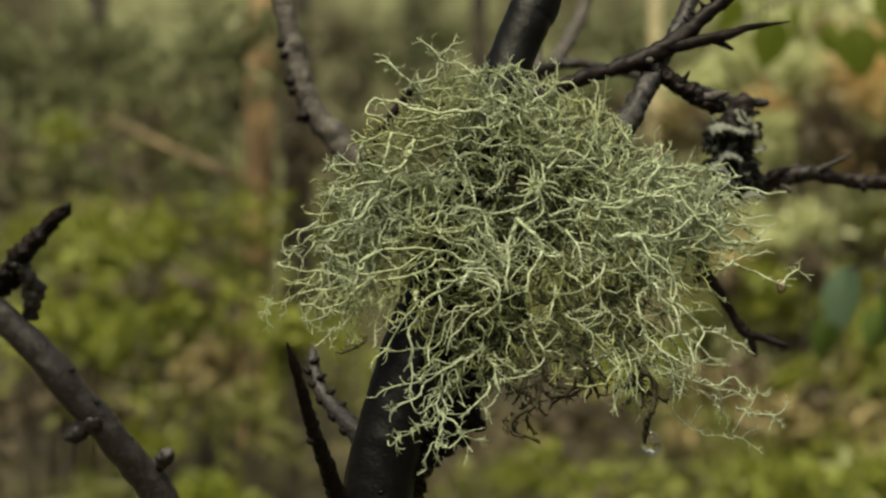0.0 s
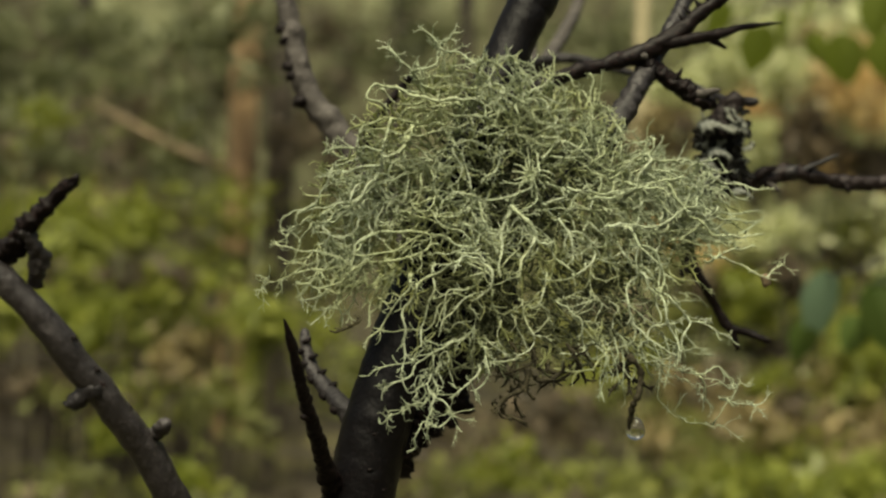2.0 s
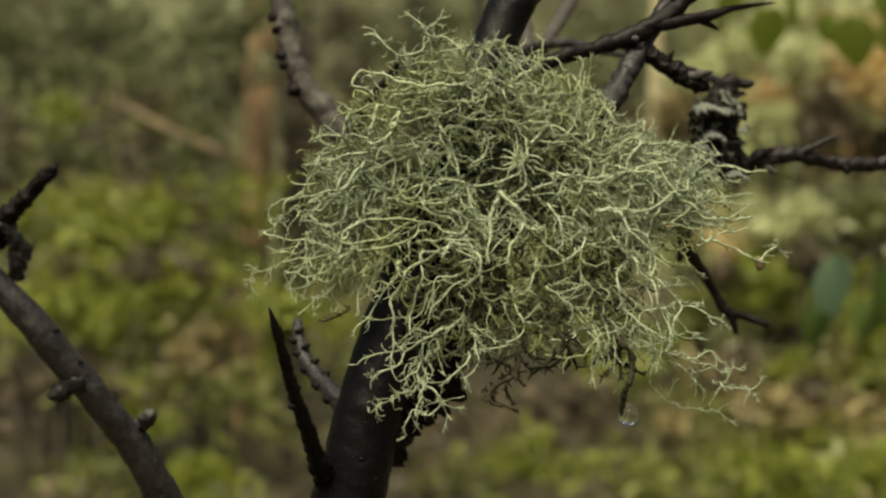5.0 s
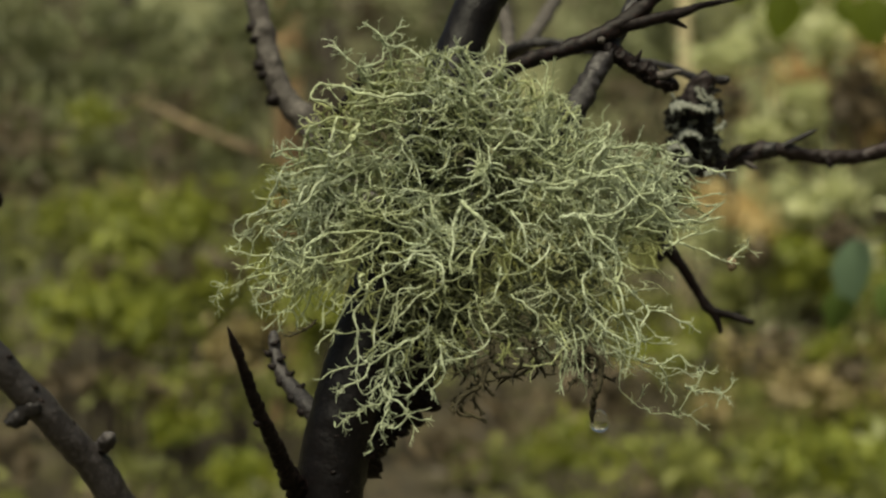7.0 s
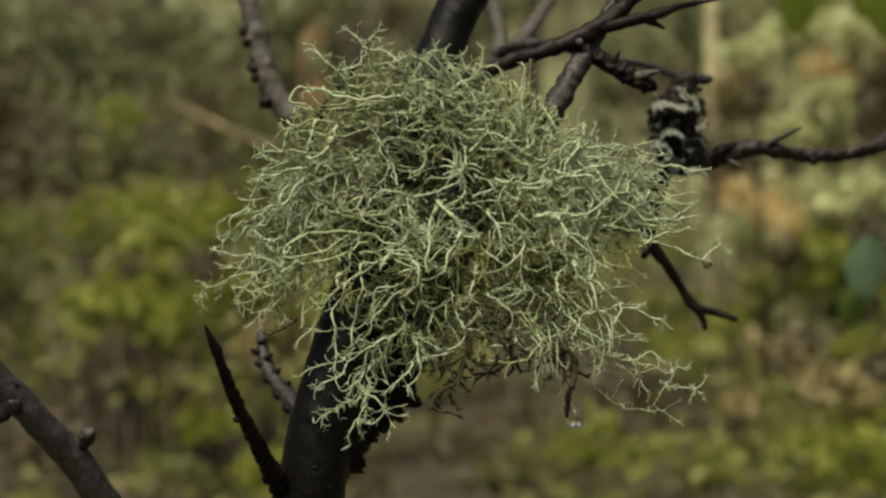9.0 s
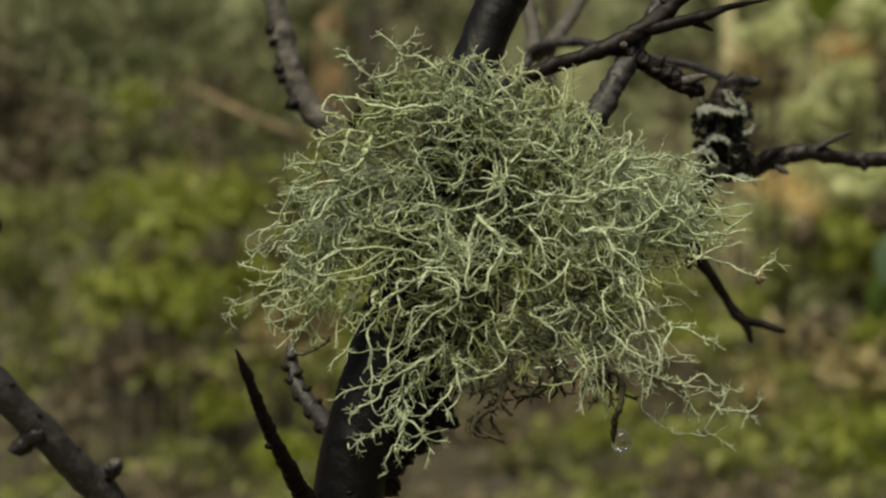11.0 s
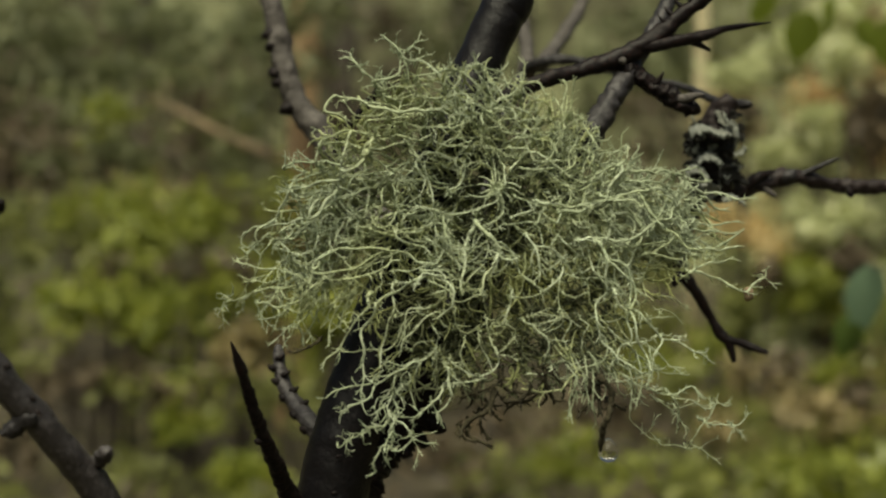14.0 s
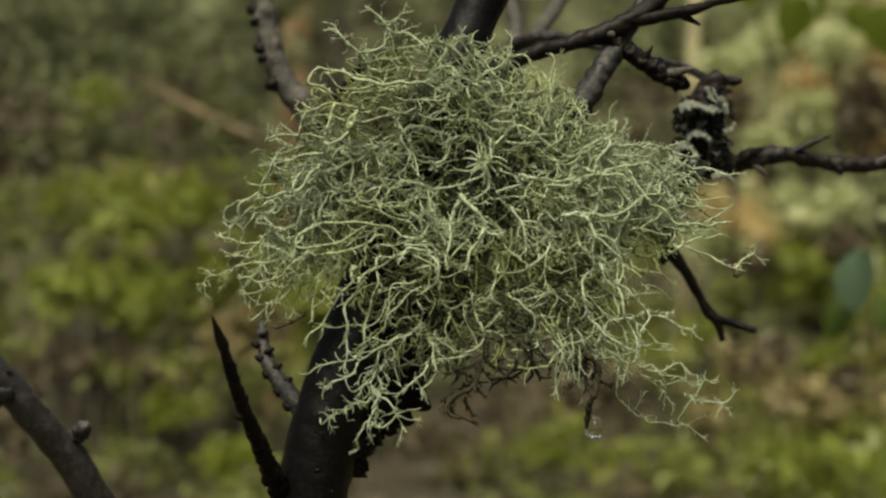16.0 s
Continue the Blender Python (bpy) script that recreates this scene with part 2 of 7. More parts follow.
def bough(name, points, mat, parent, label="", rough=0.18, lumps=0.5, sides=24, step=0.45, freq=0.6):
    """A branch: rows of place and radius in millimetres."""
    c = spline(points, step)
    v, f = tube(c[:, :3], np.maximum(c[:, 3], 0.08), sides, rough, freq, lumps)
    v, f = capped(v, f, sides)
    return child(name, mesh_from(name, v * 0.001 + HEART, f, mat), parent, label)


# ---- ground and distance ----
def ground():
    side, n = 120.0, 90
    xs = np.sign(np.linspace(-1, 1, n)) * np.abs(np.linspace(-1, 1, n)) ** 2 * side
    verts = [(x, y + 8, 0.12 * noise.noise(Vector((x * 0.35, y * 0.35, 3.1))) * min(1.0, max(0.0, (math.hypot(x, y + 8) - 0.6) / 2))) for y in xs for x in xs]
    faces = [(j * n + i, j * n + i + 1, (j + 1) * n + i + 1, (j + 1) * n + i) for j in range(n - 1) for i in range(n - 1)]
    ob = new("ground", mesh_from("ground", verts, faces, ground_material()))
    tagged(ob, "brown forest floor of leaf litter, soil and moss", "ground", kind="structure")


ground()


def far_woods():
    v, f = [], []
    for i in range(65):
        a = 2 * math.pi * i / 64
        for z in (-1, 5, 10 + 2.0 * noise.noise(Vector((math.cos(a) * 4, math.sin(a) * 4, 0)))):
            r = 34 + 2 * noise.noise(Vector((math.cos(a) * 9, math.sin(a) * 9, z)))
            v.append((r * math.cos(a), r * math.sin(a), z))
    for i in range(64):
        for k in (0, 1):
            f.append((3 * i + k, 3 * i + k + 1, 3 * i + k + 4, 3 * i + k + 3))
    ob = new("backdrop", mesh_from("backdrop", v, f, woods_material()))
    tagged(ob, "distant mixed woodland closing the view all round", "woodland", kind="structure")


far_woods()


def leaves_mesh(name, centres, spreads, count, size, mat, rng, long=1.5):
    """Many small folded leaves in clumps round the centres."""
    pick = rng.integers(0, len(centres), count)
    pos = np.asarray(centres)[pick] + rng.normal(0, 1, (count, 3)) * np.asarray(spreads)[pick]
    pos[:, 2] = np.maximum(pos[:, 2], 0.04)
    a = rng.normal(0, 1, (count, 3))
    a /= np.linalg.norm(a, axis=1)[:, None]
    b = np.cross(a, rng.normal(0, 1, (count, 3)))
    b /= np.linalg.norm(b, axis=1)[:, None]
    c = np.cross(a, b)
    s = size * rng.uniform(0.6, 1.35, (count, 1))
    v = np.stack([pos - a * s * long, pos + b * s * 0.6 + c * s * 0.15, pos + a * s * long, pos - b * s * 0.6 + c * s * 0.15], axis=1).reshape(-1, 3)
    k = np.arange(count)[:, None] * 4
    f = np.vstack([k + [0, 1, 2], k + [0, 2, 3]])
    return mesh_from(name, v, f, mat, False)


def bush(name, x, y, width, top, base, mat, count, size, label, category, seed, clumps=26, gap=0.11, stem_mat=None):
    """A loose bush: thin stems from the ground and a ragged crown of leaves in clumps with gaps between them."""
    rng = np.random.default_rng(seed)
    root = new(name)
    root.location = (x, y, 0)
    cs = np.stack([rng.uniform(-0.5, 0.5, clumps) * width, rng.uniform(-0.3, 0.3, clumps) * min(width, 1.6), base + (top - base) * rng.beta(1.6, 1.5, clumps)], axis=1)
    sp = np.stack([rng.uniform(0.6, 1.4, clumps) * gap] * 2 + [rng.uniform(0.5, 1.1, clumps) * gap], axis=1)
    for c in cs[: max(3, clumps // 5)]:
        line = spline([(c[0] * 0.35, c[1] * 0.4, 0.0), (c[0] * 0.6, c[1] * 0.6, c[2] * 0.5), tuple(c)], 0.12)
        child("stem", mesh_from("stem", *tube(line, np.linspace(0.012, 0.004, len(line)), 6), stem_mat or DARK_BARK), root)
    crown = child("crown", leaves_mesh("crown", cs, sp, count, size, mat, rng), root)
    tagged(crown, kind="stuff")
    return tagged(root, label, category, group=name.replace("_", " ") + " growth behind the shrub")


def trunk(name, x, y, radius, height, mat, label, lean=0.0, limbs=5, seed=1, needles=LEAF_PINE):
    """A tree: tapered trunk, a few limbs and a crown of small leaves high above."""
    rng = np.random.default_rng(seed)
    root = new(name)
    root.location = (x, y, 0)
    line = spline([(0, 0, -0.05), (lean * 0.3, 0, height * 0.3), (lean * 0.55, 0.05, height * 0.6), (lean, 0.1, height)], 0.3)
    v, f = tube(line, np.linspace(radius * 1.15, radius * 0.4, len(line)), 14, 0.14, 4.0, 0.2)
    child("trunk", mesh_from("trunk", v, f, mat), root)
    ends = []
    for i in range(limbs):
        h = height * rng.uniform(0.6, 0.97)
        a = rng.uniform(0, 2 * math.pi)
        r = rng.uniform(0.8, 1.6)
        end = (lean + r * math.cos(a), r * math.sin(a), h + rng.uniform(0.1, 0.5))
        ends.append(end)
        limb = spline([(lean * h / height, 0, h), (lean + r * 0.5 * math.cos(a), r * 0.5 * math.sin(a), h + 0.15), end], 0.15)
        child("limb", mesh_from("limb", *tube(limb, np.linspace(radius * 0.3, 0.01, len(limb)), 7), mat), root)
    crown = child("crown", leaves_mesh("crown", ends, np.full((limbs, 3), 0.4), 90 * limbs, 0.05, needles, rng), root)
    tagged(crown, kind="stuff")
    return tagged(root, label, "tree", group="slim trees of the wood")


def plan():
    """The wood behind the tuft, from the front to the back."""
    bush("bush", -2.26, 7.60, 0.57, 1.50, 1.14, LEAF_BRIGHT, 329, 0.032, "bright yellow-green young bush on the forest floor", "bush", 40, 6, 0.085)
    bush("bush", -1.84, 7.40, 0.49, 1.47, 0.98, LEAF_BRIGHT, 386, 0.032, "bright yellow-green young bush on the forest floor", "bush", 41, 6, 0.083)
    bush("bush", -2.08, 6.90, 0.61, 1.12, 0.63, LEAF_BRIGHT, 513, 0.031, "bright yellow-green young bush on the forest floor", "bush", 42, 7, 0.080)
    bush("bush", -1.57, 6.80, 0.69, 1.07, 0.59, LEAF_BRIGHT, 583, 0.031, "bright yellow-green young bush on the forest floor", "bush", 43, 8, 0.080)
    bush("bush", -1.22, 7.20, 0.48, 1.16, 0.75, LEAF_BRIGHT, 326, 0.031, "bright yellow-green young bush on the forest floor", "bush", 44, 6, 0.082)
    bush("dead_grass", -1.36, 7.30, 0.55, 0.74, 0.48, LEAF_TAN, 200, 0.032, "pale tan dead grass and bracken", "grass", 45, 6, 0.083)
    bush("brush", -2.01, 6.50, 0.54, 0.67, 0.33, LEAF_BROWN, 253, 0.031, "tangle of bare brown dead twigs", "brush", 46, 6, 0.078)
    bush("bush", -1.63, 6.60, 0.47, 0.61, 0.32, LEAF_OLIVE, 213, 0.031, "low olive-green bush on the forest floor", "bush", 47, 6, 0.079)
    bush("bush", -1.09, 5.90, 0.34, 0.25, 0.06, LEAF_BRIGHT, 128, 0.030, "bright yellow-green young bush on the forest floor", "bush", 48, 6, 0.074)
    bush("bush", -0.98, 6.70, 0.44, 0.55, 0.17, LEAF_OLIVE, 264, 0.031, "low olive-green bush on the forest floor", "bush", 49, 6, 0.079)
    bush("bush", -1.71, 6.00, 0.48, 0.19, 0.06, LEAF_OLIVE, 123, 0.030, "low olive-green bush on the forest floor", "bush", 50, 6, 0.075)
    bush("bush", -0.75, 7.00, 0.49, 0.90, 0.53, LEAF_BRIGHT, 313, 0.031, "bright yellow-green young bush on the forest floor", "bush", 51, 6, 0.081)
    bush("bush", -0.39, 7.20, 0.48, 0.76, 0.32, LEAF_OLIVE, 306, 0.031, "low olive-green bush on the forest floor", "bush", 52, 6, 0.082)
    bush("bush", 0.50, 5.90, 0.31, 0.34, 0.06, LEAF_BRIGHT, 178, 0.030, "bright yellow-green young bush on the forest floor", "bush", 53, 6, 0.074)
    bush("bush", 0.30, 6.10, 0.54, 0.21, 0.06, LEAF_OLIVE, 137, 0.030, "low olive-green bush on the forest floor", "bush", 54, 6, 0.076)
    bush("brush", 0.74, 7.00, 0.52, 0.49, 0.18, LEAF_BROWN, 204, 0.031, "tangle of bare brown dead twigs", "brush", 55, 6, 0.081)
    bush("brush", 0.37, 6.90, 0.43, 0.40, 0.19, LEAF_BROWN, 120, 0.031, "tangle of bare brown dead twigs", "brush", 56, 6, 0.080)
    bush("brush", 0.03, 6.50, 0.69, 0.45, 0.06, LEAF_BROWN, 362, 0.031, "tangle of bare brown dead twigs", "brush", 57, 6, 0.078)
    bush("bush", 1.12, 6.00, 0.53, 0.24, 0.06, LEAF_OLIVE, 166, 0.030, "low olive-green bush on the forest floor", "bush", 58, 6, 0.075)
    bush("bush", 1.53, 6.40, 0.45, 0.38, 0.15, LEAF_OLIVE, 166, 0.030, "low olive-green bush on the forest floor", "bush", 59, 6, 0.077)
    bush("dead_grass", 2.05, 6.80, 0.75, 0.45, 0.27, LEAF_TAN, 207, 0.031, "pale tan dead grass and bracken", "grass", 60, 6, 0.080)
    bush("bush", 1.97, 6.00, 0.53, 0.31, 0.06, LEAF_BRIGHT, 264, 0.030, "bright yellow-green young bush on the forest floor", "bush", 61, 6, 0.075)
    bush("bush", 1.20, 7.00, 0.62, 0.56, 0.25, LEAF_OLIVE, 284, 0.031, "low olive-green bush on the forest floor", "bush", 62, 6, 0.081)
    bush("sapling", 1.97, 7.60, 0.74, 0.85, 0.48, LEAF_PALE, 373, 0.032, "pale green sapling foliage in open light", "sapling", 63, 7, 0.085)
    bush("bush", 2.26, 7.80, 0.55, 1.15, 0.84, LEAF_BRIGHT, 262, 0.032, "bright yellow-green young bush on the forest floor", "bush", 64, 6, 0.086)
    bush("sapling", 2.44, 8.60, 1.06, 1.59, 1.13, LEAF_PALE, 584, 0.033, "pale green sapling foliage in open light", "sapling", 65, 12, 0.091)
    bush("bush", 2.41, 7.20, 0.44, 1.01, 0.62, LEAF_BRIGHT, 283, 0.031, "bright yellow-green young bush on the forest floor", "bush", 66, 6, 0.082)
    bush("dead_grass", 2.38, 7.00, 0.43, 0.71, 0.43, LEAF_TAN, 179, 0.031, "pale tan dead grass and bracken", "grass", 67, 6, 0.081)
    bush("bracken", 2.19, 8.80, 0.35, 2.38, 2.15, LEAF_DEAD, 120, 0.033, "dry orange-brown dead bracken fronds", "bracken", 68, 6, 0.092)
    bush("brush", 2.44, 8.50, 0.14, 2.33, 1.73, LEAF_BROWN, 308, 0.033, "tangle of bare brown dead twigs", "brush", 69, 6, 0.045)
    bush("brush", 2.54, 8.50, 0.15, 2.37, 2.07, LEAF_BROWN, 138, 0.033, "tangle of bare brown dead twigs", "brush", 70, 6, 0.045)
    bush("brush", 2.91, 8.50, 0.22, 2.12, 1.71, LEAF_BROWN, 287, 0.033, "tangle of bare brown dead twigs", "brush", 71, 6, 0.050)
    bush("brush", 2.75, 8.00, 0.16, 1.36, 1.15, LEAF_BROWN, 120, 0.032, "tangle of bare brown dead twigs", "brush", 72, 6, 0.045)
    bush("sapling", 2.15, 8.20, 0.40, 1.57, 1.21, LEAF_PALE, 455, 0.033, "pale green sapling foliage in open light", "sapling", 73, 6, 0.070)
    bush("sapling", 2.58, 8.20, 0.36, 1.69, 1.40, LEAF_PALE, 331, 0.033, "pale green sapling foliage in open light", "sapling", 74, 6, 0.070)
    bush("sapling", 2.39, 8.80, 0.31, 2.71, 2.41, LEAF_PALE, 282, 0.033, "pale green sapling foliage in open light", "sapling", 75, 6, 0.060)
    bush("sapling", 2.05, 8.60, 0.27, 1.96, 1.69, LEAF_PALE, 212, 0.033, "pale green sapling foliage in open light", "sapling", 76, 6, 0.060)
    bush("dead_grass", 1.70, 9.00, 0.36, 2.30, 1.90, LEAF_TAN, 407, 0.034, "pale tan dead grass and bracken", "grass", 77, 6, 0.060)
    bush("sapling", 3.13, 8.80, 0.43, 2.73, 2.38, LEAF_PALE, 437, 0.033, "pale green sapling foliage in open light", "sapling", 78, 6, 0.060)
    bush("sapling", 3.30, 8.60, 0.34, 2.29, 1.87, LEAF_PALE, 429, 0.033, "pale green sapling foliage in open light", "sapling", 79, 6, 0.060)
    bush("sapling", 2.62, 8.00, 0.25, 1.64, 1.47, LEAF_PALE, 141, 0.032, "pale green sapling foliage in open light", "sapling", 80, 6, 0.060)
    bush("dead_grass", 2.72, 9.00, 0.32, 2.91, 2.63, LEAF_TAN, 253, 0.034, "pale tan dead grass and bracken", "grass", 81, 6, 0.060)
    bush("sapling", 1.93, 9.20, 0.32, 2.69, 2.40, LEAF_PALE, 258, 0.034, "pale green sapling foliage in open light", "sapling", 82, 6, 0.060)
    bush("brush", 2.16, 7.90, 0.16, 1.23, 1.02, LEAF_BROWN, 120, 0.032, "tangle of bare brown dead twigs", "brush", 83, 6, 0.045)
    bush("bracken", 2.11, 8.40, 0.19, 2.26, 2.09, LEAF_DEAD, 300, 0.033, "dry orange-brown dead bracken fronds", "bracken", 84, 6, 0.055)
    bush("bracken", 2.76, 8.60, 0.19, 2.61, 2.28, LEAF_DEAD, 194, 0.033, "dry orange-brown dead bracken fronds", "bracken", 85, 6, 0.050)
    bush("bracken", 2.67, 8.40, 0.13, 2.07, 1.81, LEAF_DEAD, 120, 0.033, "dry orange-brown dead bracken fronds", "bracken", 86, 6, 0.040)
    bush("bush", 1.88, 7.80, 0.21, 1.21, 1.04, LEAF_BRIGHT, 163, 0.032, "bright yellow-green young bush on the forest floor", "bush", 87, 6, 0.050)
    bush("bush", 1.97, 5.90, 0.23, 0.30, 0.09, LEAF_BRIGHT, 249, 0.030, "bright yellow-green young bush on the forest floor", "bush", 88, 6, 0.050)
    bush("brush", 1.61, 6.90, 0.18, 0.70, 0.43, LEAF_BROWN, 160, 0.031, "tangle of bare brown dead twigs", "brush", 89, 6, 0.050)
    bush("brush", 1.98, 6.70, 0.21, 0.58, 0.43, LEAF_BROWN, 120, 0.031, "tangle of bare brown dead twigs", "brush", 90, 6, 0.050)
    bush("dead_grass", 1.45, 7.00, 0.22, 0.63, 0.38, LEAF_TAN, 198, 0.031, "pale tan dead grass and bracken", "grass", 91, 6, 0.050)
    bush("bush", 1.97, 7.10, 0.19, 0.69, 0.50, LEAF_BRIGHT, 149, 0.031, "bright yellow-green young bush on the forest floor", "bush", 92, 6, 0.050)
    bush("bush", 2.77, 7.90, 0.21, 1.50, 1.33, LEAF_BRIGHT, 165, 0.032, "bright yellow-green young bush on the forest floor", "bush", 93, 6, 0.050)
    bush("bush", 2.98, 7.90, 0.24, 1.37, 1.23, LEAF_BRIGHT, 166, 0.032, "bright yellow-green young bush on the forest floor", "bush", 94, 6, 0.040)
    bush("brush", 1.98, 7.50, 0.17, 0.79, 0.65, LEAF_BROWN, 120, 0.032, "tangle of bare brown dead twigs", "brush", 95, 6, 0.040)
    bush("bracken", 2.92, 8.40, 0.15, 2.40, 2.15, LEAF_DEAD, 142, 0.033, "dry orange-brown dead bracken fronds", "bracken", 96, 6, 0.040)
    bush("bush", -1.95, 7.10, 0.28, 1.34, 1.21, LEAF_BRIGHT, 214, 0.031, "bright yellow-green young bush on the forest floor", "bush", 97, 6, 0.045)
    bush("bush", -2.04, 6.60, 0.32, 0.98, 0.81, LEAF_BRIGHT, 304, 0.031, "bright yellow-green young bush on the forest floor", "bush", 98, 6, 0.050)
    bush("bush", -1.69, 6.60, 0.20, 0.96, 0.73, LEAF_BRIGHT, 258, 0.031, "bright yellow-green young bush on the forest floor", "bush", 99, 6, 0.050)
    bush("brush", -1.52, 6.70, 0.21, 1.16, 1.02, LEAF_BROWN, 122, 0.031, "tangle of bare brown dead twigs", "brush", 100, 6, 0.050)
    bush("brush", -1.96, 6.80, 0.18, 1.12, 1.00, LEAF_BROWN, 120, 0.031, "tangle of bare brown dead twigs", "brush", 101, 6, 0.045)
    bush("brush", -1.32, 6.90, 0.15, 1.13, 0.95, LEAF_BROWN, 120, 0.031, "tangle of bare brown dead twigs", "brush", 102, 6, 0.050)
    bush("dead_grass", -1.22, 6.40, 0.17, 0.78, 0.61, LEAF_TAN, 139, 0.030, "pale tan dead grass and bracken", "grass", 103, 6, 0.045)
    bush("bush", -1.46, 6.20, 0.22, 0.41, 0.30, LEAF_BRIGHT, 190, 0.030, "bright yellow-green young bush on the forest floor", "bush", 104, 6, 0.045)
    bush("bush", -1.07, 5.70, 0.15, 0.23, 0.13, LEAF_BRIGHT, 142, 0.030, "bright yellow-green young bush on the forest floor", "bush", 105, 6, 0.040)
    bush("brush", -1.50, 6.30, 0.17, 0.59, 0.42, LEAF_BROWN, 120, 0.030, "tangle of bare brown dead twigs", "brush", 106, 6, 0.050)
    bush("brush", -1.91, 8.40, 0.33, 1.65, 1.42, LEAF_BROWN, 231, 0.033, "tangle of bare brown dead twigs", "brush", 107, 6, 0.060)
    bush("brush", -1.57, 8.00, 0.32, 1.56, 1.28, LEAF_BROWN, 245, 0.032, "tangle of bare brown dead twigs", "brush", 108, 6, 0.060)
    bush("bush", -0.82, 6.80, 0.18, 0.97, 0.82, LEAF_BRIGHT, 166, 0.031, "bright yellow-green young bush on the forest floor", "bush", 109, 6, 0.045)
    bush("sapling", 2.95, 9.60, 0.47, 2.60, 1.58, LEAF_PALE, 510, 0.034, "pale green sapling foliage in open light", "sapling", 110, 12, 0.097)
    bush("sapling", 2.29, 9.80, 0.52, 2.35, 1.62, LEAF_PALE, 402, 0.035, "pale green sapling foliage in open light", "sapling", 111, 9, 0.098)
    bush("bracken", 3.22, 8.80, 0.35, 2.19, 1.61, LEAF_DEAD, 239, 0.033, "dry orange-brown dead bracken fronds", "bracken", 112, 6, 0.092)
    bush("dead_grass", 1.84, 6.70, 0.47, 0.60, 0.43, LEAF_TAN, 130, 0.031, "pale tan dead grass and bracken", "grass", 113, 6, 0.079)
    bush("bracken", 2.97, 8.90, 0.43, 2.59, 2.23, LEAF_DEAD, 177, 0.033, "dry orange-brown dead bracken fronds", "bracken", 114, 6, 0.092)
    bush("bracken", 2.67, 8.50, 0.41, 1.85, 1.59, LEAF_DEAD, 132, 0.033, "dry orange-brown dead bracken fronds", "bracken", 115, 6, 0.090)
    bush("brush", 1.90, 10.00, 0.70, 1.97, 1.22, LEAF_BROWN, 464, 0.035, "tangle of bare brown dead twigs", "brush", 116, 13, 0.099)
    bush("sapling", 1.76, 8.60, 0.76, 1.38, 0.93, LEAF_PALE, 417, 0.033, "pale green sapling foliage in open light", "sapling", 117, 8, 0.091)
    bush("bush", 2.35, 11.00, 0.97, 3.44, 2.57, LEAF_OLIVE, 794, 0.036, "low olive-green bush on the forest floor", "bush", 118, 21, 0.105)
    bush("sapling", 3.33, 11.20, 1.18, 3.50, 2.71, LEAF_PALE, 863, 0.036, "pale green sapling foliage in open light", "sapling", 119, 24, 0.106)
    bush("sapling", 3.82, 10.50, 0.56, 3.19, 1.81, LEAF_PALE, 761, 0.035, "pale green sapling foliage in open light", "sapling", 120, 19, 0.102)
    bush("conifer", 1.48, 11.00, 0.97, 3.42, 2.26, LEAF_PINE, 1059, 0.036, "grey-green young conifer foliage", "conifer", 121, 29, 0.105)
    bush("brush", 1.42, 9.50, 0.84, 2.43, 1.59, LEAF_BROWN, 647, 0.034, "tangle of bare brown dead twigs", "brush", 122, 18, 0.096)
    bush("conifer", 1.05, 10.00, 0.70, 2.79, 1.73, LEAF_PINE, 772, 0.035, "grey-green young conifer foliage", "conifer", 123, 19, 0.099)
    bush("conifer", -0.36, 11.00, 1.11, 3.38, 2.66, LEAF_PINE, 760, 0.036, "grey-green young conifer foliage", "conifer", 124, 20, 0.105)
    bush("sapling", 2.64, 9.30, 0.66, 3.08, 2.72, LEAF_PALE, 483, 0.034, "pale green sapling foliage in open light", "sapling", 125, 6, 0.080)
    bush("sapling", 3.34, 9.30, 0.66, 3.10, 2.57, LEAF_PALE, 699, 0.034, "pale green sapling foliage in open light", "sapling", 126, 9, 0.080)
    bush("sapling", 3.07, 9.30, 0.57, 2.36, 1.95, LEAF_PALE, 314, 0.034, "pale green sapling foliage in open light", "sapling", 127, 6, 0.080)
    bush("sapling", 3.42, 8.70, 0.61, 1.95, 1.34, LEAF_PALE, 674, 0.033, "pale green sapling foliage in open light", "sapling", 128, 9, 0.080)
    bush("sapling", 3.83, 9.20, 0.69, 3.05, 2.00, LEAF_PALE, 1227, 0.034, "pale green sapling foliage in open light", "sapling", 129, 18, 0.080)
    bush("sapling", 2.24, 9.30, 0.37, 2.79, 2.50, LEAF_PALE, 211, 0.034, "pale green sapling foliage in open light", "sapling", 130, 6, 0.070)
    bush("bush", 1.81, 5.90, 0.31, 0.30, 0.06, LEAF_BRIGHT, 329, 0.030, "bright yellow-green young bush on the forest floor", "bush", 131, 6, 0.060)
    bush("bush", 1.31, 6.00, 0.24, 0.25, 0.06, LEAF_BRIGHT, 193, 0.030, "bright yellow-green young bush on the forest floor", "bush", 132, 6, 0.060)
    bush("dead_grass", 1.65, 6.30, 0.33, 0.51, 0.37, LEAF_TAN, 206, 0.030, "pale tan dead grass and bracken", "grass", 133, 6, 0.050)
    bush("bracken", 2.66, 8.30, 0.15, 2.46, 2.28, LEAF_DEAD, 133, 0.033, "dry orange-brown dead bracken fronds", "bracken", 134, 6, 0.035)
    bush("sapling", 2.30, 8.30, 0.18, 2.53, 2.36, LEAF_PALE, 120, 0.033, "pale green sapling foliage in open light", "sapling", 135, 6, 0.040)
    bush("bush", 2.38, 6.80, 0.21, 0.91, 0.60, LEAF_BRIGHT, 245, 0.031, "bright yellow-green young bush on the forest floor", "bush", 136, 6, 0.050)
